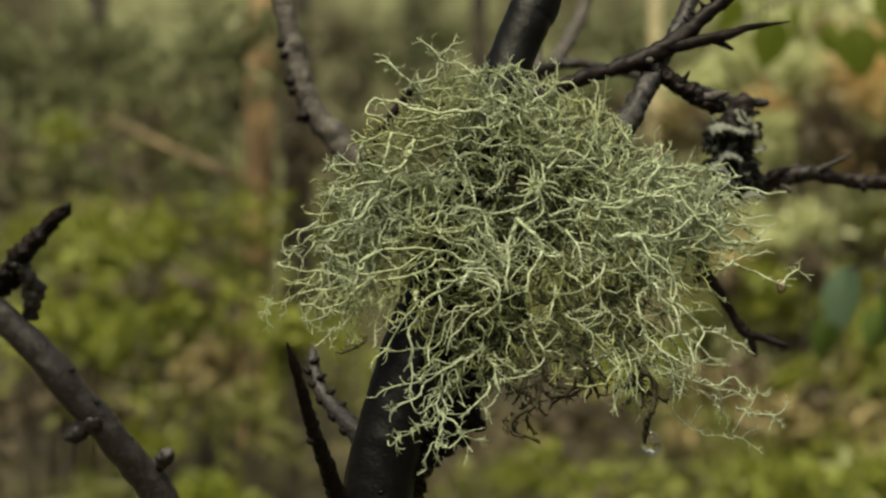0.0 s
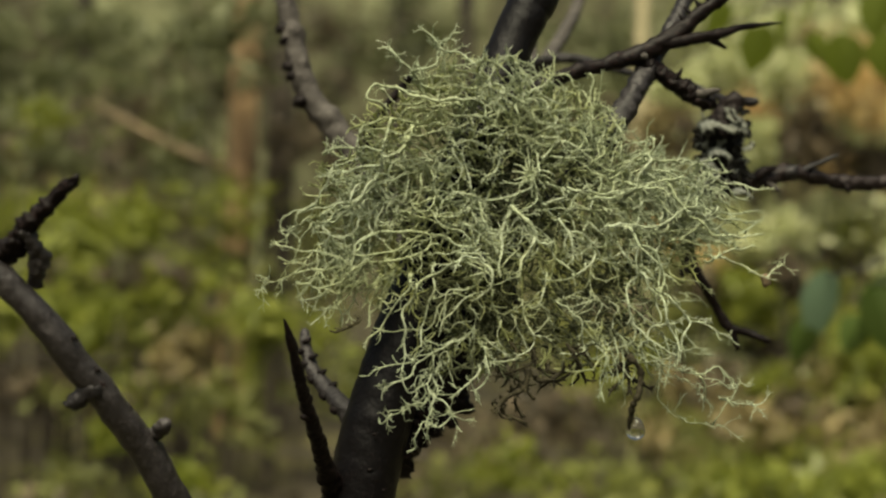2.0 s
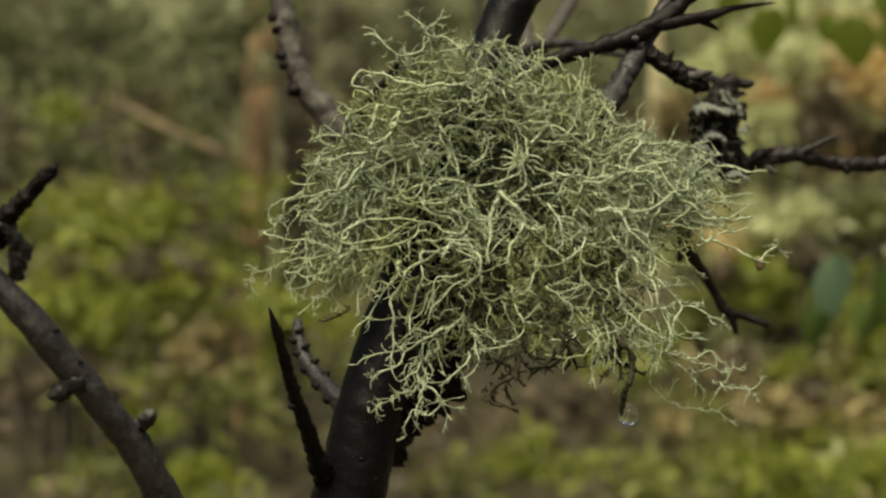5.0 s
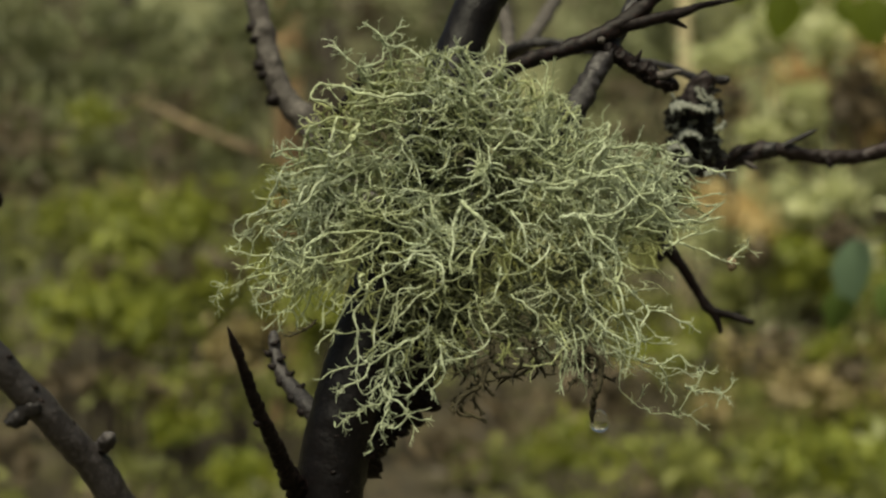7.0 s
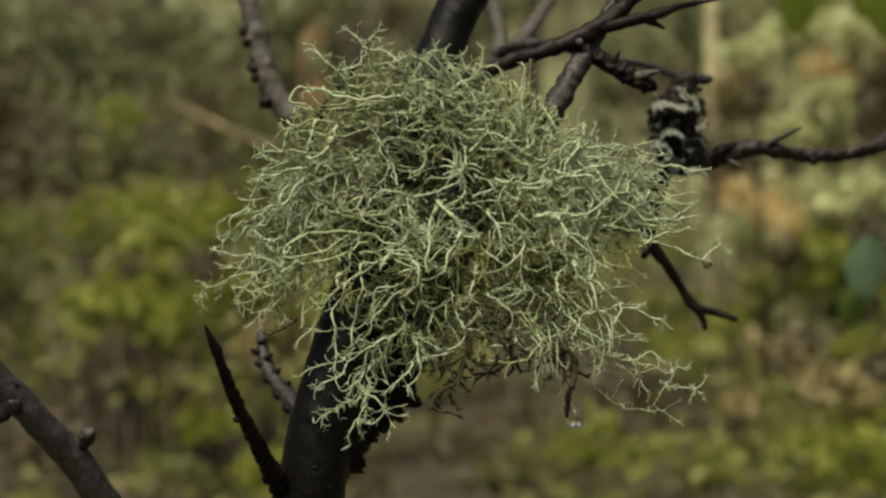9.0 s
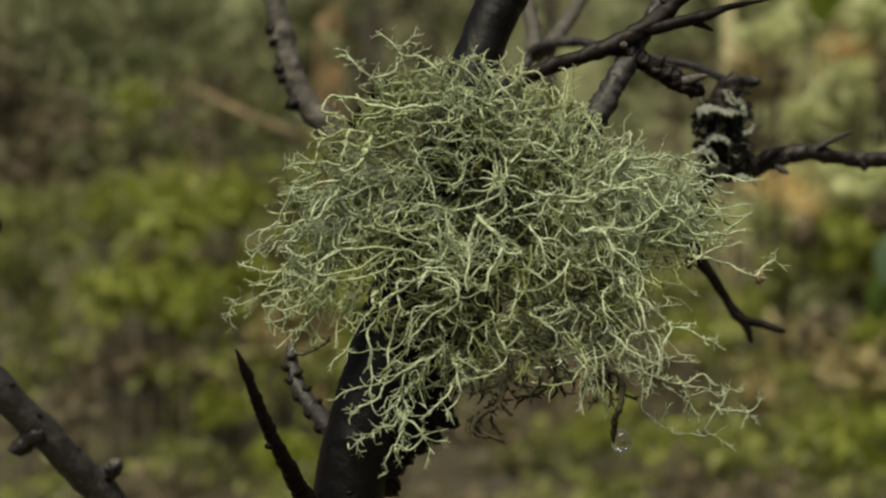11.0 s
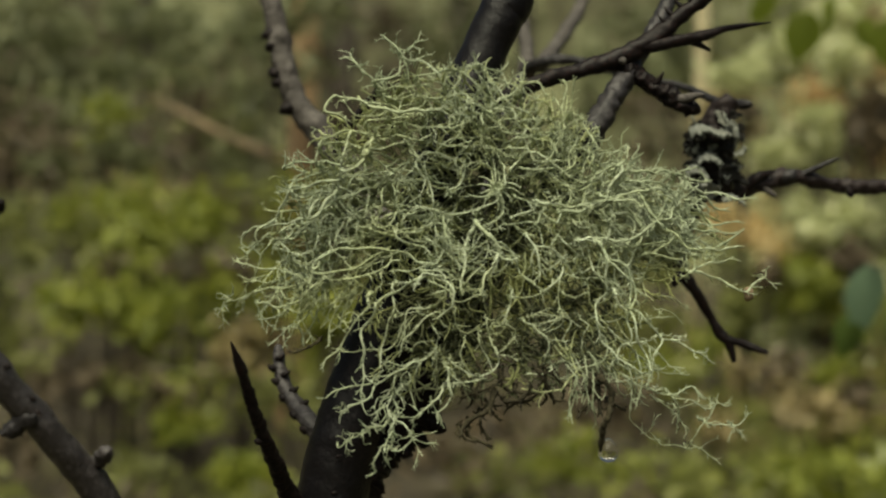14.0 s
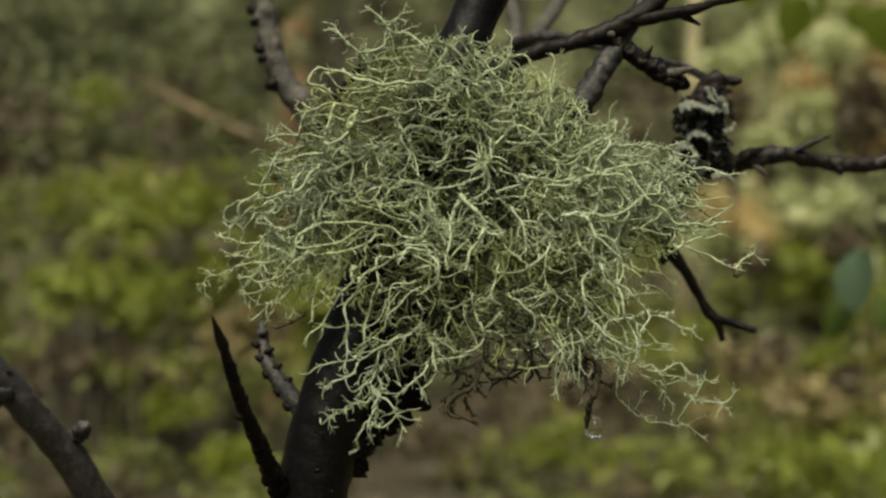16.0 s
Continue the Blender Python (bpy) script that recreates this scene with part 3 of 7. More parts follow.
    bush("brush", -1.63, 5.30, 0.51, 0.13, 0.06, LEAF_BROWN, 127, 0.029, "tangle of bare brown dead twigs", "brush", 137, 6, 0.071)
    bush("bush", -1.02, 5.40, 0.43, 0.11, 0.06, LEAF_OLIVE, 123, 0.029, "low olive-green bush on the forest floor", "bush", 138, 6, 0.071)
    bush("brush", -0.37, 5.40, 0.48, 0.13, 0.06, LEAF_BROWN, 120, 0.029, "tangle of bare brown dead twigs", "brush", 139, 6, 0.071)
    bush("bush", 0.29, 5.30, 0.47, 0.15, 0.06, LEAF_OLIVE, 137, 0.029, "low olive-green bush on the forest floor", "bush", 140, 6, 0.071)
    bush("brush", 0.90, 5.40, 0.48, 0.15, 0.06, LEAF_BROWN, 120, 0.029, "tangle of bare brown dead twigs", "brush", 141, 6, 0.071)
    bush("bush", 1.51, 5.30, 0.47, 0.17, 0.06, LEAF_OLIVE, 137, 0.029, "low olive-green bush on the forest floor", "bush", 142, 6, 0.071)
    bush("bush", -2.16, 5.40, 0.48, 0.10, 0.06, LEAF_OLIVE, 137, 0.029, "low olive-green bush on the forest floor", "bush", 143, 6, 0.071)
    bush("dead_grass", 2.02, 5.40, 0.38, 0.17, 0.06, LEAF_TAN, 120, 0.029, "pale tan dead grass and bracken", "grass", 144, 6, 0.071)
    bush("conifer", -3.18, 10.20, 0.99, 3.17, 2.33, LEAF_PINE, 852, 0.035, "grey-green young conifer foliage", "conifer", 145, 21, 0.100)
    bush("conifer", -2.52, 10.80, 1.24, 3.30, 2.50, LEAF_PINE, 954, 0.036, "grey-green young conifer foliage", "conifer", 146, 25, 0.104)
    bush("sapling", -2.99, 11.00, 0.82, 2.71, 2.22, LEAF_PALE, 374, 0.036, "pale green sapling foliage in open light", "sapling", 147, 10, 0.105)
    bush("brush", -1.68, 10.00, 0.57, 2.86, 2.16, LEAF_BROWN, 352, 0.035, "tangle of bare brown dead twigs", "brush", 148, 10, 0.099)
    bush("conifer", -2.97, 9.40, 0.75, 2.29, 1.79, LEAF_PINE, 407, 0.034, "grey-green young conifer foliage", "conifer", 149, 9, 0.095)
    bush("conifer", -2.34, 9.20, 1.01, 1.96, 1.59, LEAF_PINE, 415, 0.034, "grey-green young conifer foliage", "conifer", 150, 9, 0.094)
    bush("conifer", -1.95, 9.90, 0.79, 2.10, 1.54, LEAF_PINE, 465, 0.035, "grey-green young conifer foliage", "conifer", 151, 11, 0.098)
    bush("conifer", -2.03, 10.50, 0.69, 2.80, 2.15, LEAF_PINE, 441, 0.035, "grey-green young conifer foliage", "conifer", 152, 11, 0.102)
    bush("brush", -0.97, 10.40, 0.60, 3.26, 1.71, LEAF_BROWN, 780, 0.035, "tangle of bare brown dead twigs", "brush", 153, 23, 0.101)
    bush("dead_grass", -2.54, 8.80, 0.78, 1.73, 1.50, LEAF_TAN, 212, 0.033, "pale tan dead grass and bracken", "grass", 154, 6, 0.092)
    bush("conifer", -1.17, 8.00, 0.53, 2.80, 2.24, LEAF_PINE, 384, 0.032, "grey-green young conifer foliage", "conifer", 155, 7, 0.087)
    bush("bush", -1.12, 8.10, 0.43, 1.33, 1.01, LEAF_OLIVE, 176, 0.033, "low olive-green bush on the forest floor", "bush", 156, 6, 0.088)
    bush("brush", -0.84, 8.30, 0.40, 2.06, 1.52, LEAF_BROWN, 232, 0.033, "tangle of bare brown dead twigs", "brush", 157, 6, 0.089)
    bush("bush", 2.73, 8.00, 0.56, 1.58, 1.26, LEAF_BRIGHT, 268, 0.032, "bright yellow-green young bush on the forest floor", "bush", 158, 6, 0.087)
    bush("sapling", 2.45, 9.40, 0.37, 2.15, 1.73, LEAF_PALE, 170, 0.034, "pale green sapling foliage in open light", "sapling", 159, 6, 0.095)
    bush("bracken", 2.78, 9.30, 0.37, 2.60, 2.35, LEAF_DEAD, 120, 0.034, "dry orange-brown dead bracken fronds", "bracken", 160, 6, 0.095)
    bush("bush", 1.94, 8.20, 0.43, 1.17, 0.88, LEAF_BRIGHT, 183, 0.033, "bright yellow-green young bush on the forest floor", "bush", 161, 6, 0.088)
    bush("bush", 1.22, 7.70, 0.54, 0.76, 0.48, LEAF_BRIGHT, 230, 0.032, "bright yellow-green young bush on the forest floor", "bush", 162, 6, 0.085)
    bush("bush", 2.26, 6.90, 0.49, 0.59, 0.41, LEAF_BRIGHT, 155, 0.031, "bright yellow-green young bush on the forest floor", "bush", 163, 6, 0.080)
    bush("bush", -1.44, 6.40, 0.34, 0.58, 0.41, LEAF_BRIGHT, 120, 0.030, "bright yellow-green young bush on the forest floor", "bush", 164, 6, 0.077)
    bush("sapling", 2.18, 7.40, 0.65, 0.80, 0.50, LEAF_PALE, 270, 0.032, "pale green sapling foliage in open light", "sapling", 165, 6, 0.083)
    bush("bush", 1.70, 7.90, 0.49, 0.89, 0.47, LEAF_BRIGHT, 310, 0.032, "bright yellow-green young bush on the forest floor", "bush", 166, 6, 0.086)
    bush("bush", 1.55, 6.10, 0.48, 0.26, 0.06, LEAF_BRIGHT, 188, 0.030, "bright yellow-green young bush on the forest floor", "bush", 167, 6, 0.076)
    bush("dead_grass", 2.25, 6.50, 0.40, 0.46, 0.23, LEAF_TAN, 148, 0.031, "pale tan dead grass and bracken", "grass", 168, 6, 0.078)
    bush("dead_grass", 1.36, 6.70, 0.41, 0.42, 0.18, LEAF_TAN, 152, 0.031, "pale tan dead grass and bracken", "grass", 169, 6, 0.079)
    bush("bush", 0.91, 6.20, 0.30, 0.26, 0.06, LEAF_BRIGHT, 120, 0.030, "bright yellow-green young bush on the forest floor", "bush", 170, 6, 0.076)
    bush("sapling", 2.72, 8.40, 0.56, 1.33, 1.07, LEAF_PALE, 178, 0.033, "pale green sapling foliage in open light", "sapling", 171, 6, 0.089)
    bush("sapling", 1.81, 7.60, 0.40, 0.78, 0.57, LEAF_PALE, 120, 0.032, "pale green sapling foliage in open light", "sapling", 172, 6, 0.085)
    bush("sapling", 1.92, 6.00, 0.32, 0.20, 0.06, LEAF_PALE, 120, 0.030, "pale green sapling foliage in open light", "sapling", 173, 6, 0.075)
    bush("bush", 1.79, 6.30, 0.39, 0.37, 0.23, LEAF_BRIGHT, 120, 0.030, "bright yellow-green young bush on the forest floor", "bush", 174, 6, 0.077)
    bush("bush", 2.44, 7.00, 0.31, 0.83, 0.58, LEAF_BRIGHT, 131, 0.031, "bright yellow-green young bush on the forest floor", "bush", 175, 6, 0.081)
    bush("sapling", 3.02, 7.50, 0.59, 1.67, 0.34, LEAF_PALE, 1094, 0.032, "pale green sapling foliage in open light", "sapling", 176, 20, 0.084)
    bush("dead_grass", 2.69, 7.30, 0.29, 1.20, 0.81, LEAF_TAN, 319, 0.032, "pale tan dead grass and bracken", "grass", 177, 6, 0.060)
    bush("sapling", 2.31, 7.40, 0.26, 1.09, 0.80, LEAF_PALE, 269, 0.032, "pale green sapling foliage in open light", "sapling", 178, 6, 0.060)
    bush("bush", 2.68, 6.90, 0.27, 0.84, 0.54, LEAF_BRIGHT, 291, 0.031, "bright yellow-green young bush on the forest floor", "bush", 179, 6, 0.060)
    bush("bush", -2.96, 7.60, 0.67, 1.46, 0.22, LEAF_OLIVE, 1133, 0.032, "low olive-green bush on the forest floor", "bush", 180, 21, 0.085)
    bush("conifer", -3.79, 9.80, 1.12, 3.09, 2.02, LEAF_PINE, 1273, 0.035, "grey-green young conifer foliage", "conifer", 181, 31, 0.098)
    bush("brush", -3.39, 9.00, 0.95, 2.31, 1.45, LEAF_BROWN, 806, 0.034, "tangle of bare brown dead twigs", "brush", 182, 21, 0.093)
    bush("brush", -4.08, 9.30, 0.82, 2.98, 1.44, LEAF_BROWN, 1196, 0.034, "tangle of bare brown dead twigs", "brush", 183, 32, 0.095)
    bush("conifer", -2.85, 8.90, 0.59, 2.00, 1.49, LEAF_PINE, 348, 0.033, "grey-green young conifer foliage", "conifer", 184, 7, 0.092)
    bush("conifer", -1.68, 9.70, 0.60, 2.47, 1.67, LEAF_PINE, 517, 0.034, "grey-green young conifer foliage", "conifer", 185, 12, 0.097)
    bush("bush", -2.19, 9.60, 0.63, 2.28, 1.82, LEAF_OLIVE, 317, 0.034, "low olive-green bush on the forest floor", "bush", 186, 7, 0.097)
    bush("bush", -2.56, 8.60, 0.23, 2.17, 1.91, LEAF_BRIGHT, 120, 0.033, "bright yellow-green young bush on the forest floor", "bush", 187, 6, 0.091)
    bush("brush", -2.09, 8.80, 0.58, 2.32, 1.85, LEAF_BROWN, 268, 0.033, "tangle of bare brown dead twigs", "brush", 188, 6, 0.092)
    bush("conifer", -1.33, 8.00, 0.39, 2.79, 2.34, LEAF_PINE, 228, 0.032, "grey-green young conifer foliage", "conifer", 189, 6, 0.087)
    bush("bush", -1.29, 8.00, 0.39, 1.64, 1.15, LEAF_BRIGHT, 286, 0.032, "bright yellow-green young bush on the forest floor", "bush", 190, 6, 0.087)
    bush("bush", -2.56, 7.80, 0.52, 1.57, 1.16, LEAF_OLIVE, 238, 0.032, "low olive-green bush on the forest floor", "bush", 191, 6, 0.086)
    bush("bush", -1.95, 7.20, 0.38, 1.24, 1.02, LEAF_OLIVE, 120, 0.031, "low olive-green bush on the forest floor", "bush", 192, 6, 0.082)
    bush("bush", 2.58, 6.20, 0.49, 0.51, 0.06, LEAF_BRIGHT, 425, 0.030, "bright yellow-green young bush on the forest floor", "bush", 193, 6, 0.076)
    bush("brush", -2.40, 6.20, 0.49, 0.42, 0.06, LEAF_BROWN, 249, 0.030, "tangle of bare brown dead twigs", "brush", 194, 6, 0.076)
    bush("bush", -0.27, 9.00, 1.19, 1.67, 0.63, LEAF_OLIVE, 1416, 0.034, "low olive-green bush on the forest floor", "bush", 195, 31, 0.093)
    bush("bush", 0.72, 8.80, 1.16, 1.29, 0.51, LEAF_OLIVE, 1067, 0.033, "low olive-green bush on the forest floor", "bush", 196, 23, 0.092)
    bush("bracken", 2.58, 7.70, 0.42, 2.54, 2.12, LEAF_STRAW, 520, 0.033, "pale straw-coloured dead bracken in open light", "bracken", 302, 10, 0.070)
    bush("bracken", 2.88, 7.80, 0.45, 2.62, 2.16, LEAF_STRAW, 560, 0.033, "pale straw-coloured dead bracken in open light", "bracken", 303, 10, 0.070)
    bush("brush", 2.42, 7.90, 0.24, 2.02, 1.80, LEAF_BROWN, 260, 0.033, "tangle of bare brown dead twigs", "brush", 304, 6, 0.060)
    bush("brush", 2.86, 7.90, 0.34, 2.02, 1.76, LEAF_BROWN, 300, 0.033, "tangle of bare brown dead twigs", "brush", 305, 7, 0.060)
    bush("brush", 3.10, 7.80, 0.50, 3.20, 2.78, LEAF_BROWN, 420, 0.033, "tangle of bare brown dead twigs", "brush", 306, 9, 0.070)
    bush("sapling", 1.99, 7.70, 0.20, 2.09, 1.87, LEAF_PALE, 230, 0.032, "pale green sapling foliage in open light", "sapling", 310, 6, 0.050)
    bush("sapling", 1.55, 7.90, 0.24, 2.39, 2.18, LEAF_PALE, 230, 0.032, "pale green sapling foliage in open light", "sapling", 311, 6, 0.050)
    bush("sapling", 2.22, 7.90, 0.19, 2.46, 2.30, LEAF_PALE, 200, 0.032, "pale green sapling foliage in open light", "sapling", 312, 6, 0.050)
    bush("sapling", 2.07, 7.50, 0.50, 1.54, 1.27, LEAF_PALE, 280, 0.032, "pale green sapling foliage in open light", "sapling", 313, 12, 0.060)
    bush("sapling", 1.71, 7.80, 0.22, 1.91, 1.74, LEAF_PALE, 180, 0.032, "pale green sapling foliage in open light", "sapling", 314, 6, 0.050)
    bush("brush", 2.20, 7.50, 0.14, 2.13, 1.84, LEAF_BROWN, 620, 0.032, "tangle of bare brown dead twigs", "brush", 315, 8, 0.042)
    bush("brush", 1.59, 7.20, 0.06, 1.14, 1.09, LEAF_BROWN, 140, 0.032, "tangle of bare brown dead twigs", "brush", 316, 3, 0.030)
    bush("brush", 2.03, 7.20, 0.08, 1.28, 1.18, LEAF_BROWN, 180, 0.032, "tangle of bare brown dead twigs", "brush", 317, 3, 0.035)
    bush("brush", 2.11, 7.20, 0.07, 1.12, 1.05, LEAF_BROWN, 140, 0.032, "tangle of bare brown dead twigs", "brush", 318, 3, 0.030)
    bush("brush", 1.54, 7.60, 0.07, 2.08, 1.93, LEAF_BROWN, 80, 0.032, "tangle of bare brown dead twigs", "brush", 322, 3, 0.040)
    bush("bush", 1.84, 7.30, 0.32, 1.18, 0.92, LEAF_BRIGHT, 360, 0.032, "bright yellow-green young bush on the forest floor", "bush", 319, 9, 0.050)
    bush("dead_grass", 1.55, 7.70, 0.44, 1.48, 1.24, LEAF_STRAW, 360, 0.032, "pale tan dead grass and bracken", "grass", 320, 9, 0.055)
    bush("bush", 1.45, 7.40, 0.23, 1.05, 0.79, LEAF_OLIVE, 220, 0.032, "low olive-green bush on the forest floor", "bush", 321, 6, 0.050)
    trunk("pine_tree", -1.26, 8.5, 0.105, 7.5, PINE_BARK, "pine with reddish flaking bark", 0.15, 6, 31)
    trunk("dark_tree", -1.0, 8.7, 0.1, 7.0, DARK_BARK, "slim tree with dark brown bark", 0.05, 6, 32)
    trunk("pale_tree", 1.67, 10.2, 0.06, 8.0, PALE_BARK, "slim tree with pale yellowish bark", 0.05, 6, 33)
    trunk("dark_tree", 0.35, 12.5, 0.1, 8.0, DARK_BARK, "slim tree with dark brown bark", 0.0, 6, 34)
    trunk("dark_tree", -0.35, 13.5, 0.1, 8.0, DARK_BARK, "slim tree with dark brown bark", 0.1, 6, 35)
    trunk("dark_tree", -3.2, 12.0, 0.12, 8.0, DARK_BARK, "slim tree with dark brown bark", -0.1, 6, 36)
    dead = spline([(-2.15, 8.2, 2.15), (-1.7, 8.25, 1.92), (-1.28, 8.35, 1.75)], 0.1)
    tagged(new("dead_branch", mesh_from("dead_branch", *tube(dead, np.linspace(0.013, 0.03, len(dead)), 8, 0.4, 9), PALE_WOOD)), "bare tan dead branch broken from the pine", "branch")
    log = spline([(1.55, 7.2, 0.12), (2.2, 7.25, 0.3), (3.1, 7.3, 0.42)], 0.15)
    tagged(new("fallen_log", mesh_from("fallen_log", *tube(log, np.linspace(0.05, 0.07, len(log)), 9, 0.2, 5), DEAD_WOOD)), "tan fallen log lying in the undergrowth", "log")


plan()


# ---- the shrub that carries the lichen ----
def shrub():
    root = new("shrub")
    root.location = HEART + np.array([-0.045, 0.03, 0]) - np.array([0, 0, HEART[2]])
    inv = Matrix.Translation(root.location).inverted()

    def limb(*a, **k):
        ob = bough(*a, **k)
        ob.matrix_parent_inverse = inv
        return ob

    dark = "wet blackish bark"
    limb("stem", [(20.7, 40, 183.2, 3.87), (11.0, 30.4, 82.6, 4.26), (3.4, 23.2, 41.2, 4.5), (0.8, 22.0, 34.3, 4.5), (-3.0, 20.4, 25.1, 4.5), (-9.1, 17.1, 7.3, 5.18), (-15.1, 13.4, -12.3, 5.91), (-20.7, 9.9, -29.3, 6.46), (-25.9, 6.5, -45.8, 6.31), (-28.6, 6.0, -58.3, 6.56), (-30.9, 6.0, -68.8, 7.2), (-33.4, 6.0, -83.5, 8.14)], BARK_STEM, root, dark, rough=0.035, lumps=0.14, sides=44, freq=0.3)
    for x, y, z, r in ((-26.3, -1.1, -47.6, 0.48), (-27.0, -0.4, -54.2, 0.57), (-20.6, -2.4, -34.7, 0.43), (-24.4, -1.4, -57.6, 0.38)):
        limb("lenticel", [(x - r, y + 0.5, z, 0.1), (x - r * 0.4, y, z, r * 0.55), (x + r * 0.4, y, z + 0.1, r * 0.55), (x + r, y + 0.5, z + 0.2, 0.1)], BARK_WET, root, step=0.2, sides=8)
    bough_low = [(-33.4, 6.0, -81.5, 8.9), (-38, 10, -140, 10.0), (-48, 28, -300, 12), (-42, 32, -700, 15), (-45, 30, -1100, 18), (-45, 30, -1330, 24)]
    limb("stem", bough_low, BARK_STEM, root, dark, step=6.0, freq=0.1)
    limb("branch", [(-27.0, 10.0, -55.0, 5.4), (-17.2, 13.0, -42.0, 5.4), (-8.2, 14.0, -29.1, 4.9), (-2.8, 13.0, -20.1, 3.7)], BARK_WET, root, dark, rough=0.4, lumps=0.8, freq=0.6, step=0.4)
    limb("branch", [(-9.1, 24.0, -29.2, 3.18), (1.7, 22.0, -12.1, 2.6), (14.8, 18.0, 6.0, 2.4), (19.4, 17.0, 13.6, 2.25),
                    (24.7, 23.0, 22.7, 2.0), (30.3, 29.0, 31.6, 1.63), (34.4, 34.0, 39.4, 1.55), (39.3, 42.0, 49.3, 1.55), (52, 60, 90, 1.29)], BARK_DUSK, root, "dull purplish-grey bark", rough=0.22, lumps=0.4)
    limb("branch", [(-3.6, 12.0, 15.0, 1.45), (7.5, 16.0, 20.4, 1.4), (16.7, 20.0, 23.7, 1.45), (22.6, 22.0, 25.9, 1.8), (28.3, 23.0, 28.9, 1.85), (34.1, 24.0, 33.7, 1.5), (40.0, 25.0, 38.7, 1.32), (45.5, 27.0, 43.7, 1.2), (50.2, 30.0, 50.2, 0.98), (66.4, 42.0, 72.5, 0.82)], BARK_WET, root, dark)
    limb("spur", [(41.7, 25.0, 39.6, 1.1), (46.0, 24.0, 39.5, 1.3), (47.4, 23.0, 40.0, 1.0), (50.0, 22.0, 41.4, 0.3)], BARK_WET, root, dark)
    limb("spur", [(43.8, 26.0, 42.4, 1.0), (46.9, 28.0, 44.9, 1.24), (49.2, 28.0, 45.6, 0.5)], BARK_WET, root, dark)
    limb("thorn", [(27.6, 22.0, 28.1, 1.06), (32.8, 23.0, 29.4, 1.17), (40.0, 25.0, 31.2, 1.08), (43.8, 26.5, 32.7, 0.74), (48.9, 28.5, 33.9, 0.49), (54.0, 30.7, 34.9, 0.13)], BARK_WET, root, dark, lumps=0.2)
    limb("spur", [(37.1, 24.5, 30.4, 0.89), (38.9, 25.0, 29.6, 0.67), (41.4, 26.0, 28.5, 0.34)], BARK_WET, root, dark)
    limb("branch", [(23.1, 22.0, 25.8, 1.6), (26.1, 23.0, 23.7, 1.35), (30.9, 24.0, 20.8, 1.5), (34.8, 24.0, 18.3, 1.6), (38.0, 24.0, 17.0, 1.35), (39.5, 24.0, 16.4, 0.5)], BARK_WET, root, dark, rough=0.5, lumps=1.0, freq=1.1, step=0.25)
    limb("bud", [(23.6, 20.6, 25.6, 0.5), (24.0, 19.9, 25.4, 0.75), (24.1, 19.4, 25.4, 0.3)], BARK_GREY, root, "pinkish-grey leaf scar", step=0.2, sides=10)
    limb("bud", [(33.5, 23.6, 18.6, 0.9), (35.8, 22.8, 18.7, 0.95), (37.6, 22.2, 19.1, 0.85), (39.0, 22.0, 19.4, 0.5), (39.8, 21.9, 19.6, 0.12)], BARK_GREY, root, "pale brown pointed bud", rough=0.25, step=0.25, sides=14)
    for x, y, z, r in ((33.0, 23.4, 35.2, 0.5), (34.8, 23.6, 37.0, 0.45), (36.4, 23.8, 38.2, 0.4), (31.6, 23.0, 33.8, 0.45)):
        limb("bark_scale", [(x + 1.6, y + 0.6, z - 1.4, r), (x + 0.5, y, z - 0.4, r * 1.1), (x - 0.4, y - 0.2, z + 0.4, r * 0.6), (x - 0.9, y - 0.2, z + 1.1, 0.1)], BARK_WET, root, "dark curled bark scale", rough=0.5, sides=10, step=0.25)
    limb("spur", [(30.5, 23.0, 21.2, 0.7), (31.6, 22.2, 22.8, 0.4), (32.0, 22.0, 23.8, 0.1)], BARK_WET, root, dark)
    limb("branch", [(-14, 22, -40, 2.52), (-6, 50, -18, 1.87), (0, 88, 12, 1.58), (6.6, 107.0, 32.1, 1.44), (11.0, 102.0, 35.7, 1.37), (19.4, 97.0, 35.9, 1.15), (29.1, 87.0, 32.0, 0.86), (36.2, 77.0, 29.0, 0.72),
                    (44.3, 69.0, 26.0, 0.79), (49.1, 59.0, 22.2, 0.90), (53.5, 52.0, 20.9, 1.08), (54.8, 51.0, 21.3, 0.58)], BARK_DUSK, root, "dull purplish-grey bark", rough=0.25, lumps=0.4, freq=1.0)
    limb("branch", [(8.8, 107.0, 33.4, 2.1), (8.3, 112.0, 41.3, 1.95), (6.9, 117.0, 49.3, 1.8), (5.7, 122.0, 60.6, 1.7), (2, 130, 100, 1.3)], BARK_GREY, root, "grey weathered bark")
    limb("branch", [(11.8, 107.0, 35.5, 1.9), (16.5, 122.0, 43.0, 1.85), (20.8, 134.0, 50.6, 1.75), (25.4, 147.0, 61.1, 1.7), (40, 170, 110, 1.3)], BARK_GREY, root, "grey weathered bark")
    limb("branch", [(50.5, 51.0, 21.5, 2.0), (48.0, 50.5, 18.5, 2.6), (46.5, 51.0, 14.0, 3.7), (46.6, 52.0, 8.7, 3.8), (48.5, 53.0, 3.5, 3.2), (52.8, 56.0, 2.5, 2.0), (59.6, 59.0, 4.3, 1.6), (66.5, 62.0, 6.1, 1.75), (74.6, 64.0, 4.8, 1.45),
                    (84.1, 66.0, 4.3, 1.6), (93.6, 68.0, 5.9, 1.6), (102.6, 72.0, 9.5, 1.8), (117.4, 77.0, 12.2, 1.8), (190, 90, 30, 1.2)], BARK_RUSSET, root, "dark reddish-brown bark", rough=0.3, lumps=0.7)
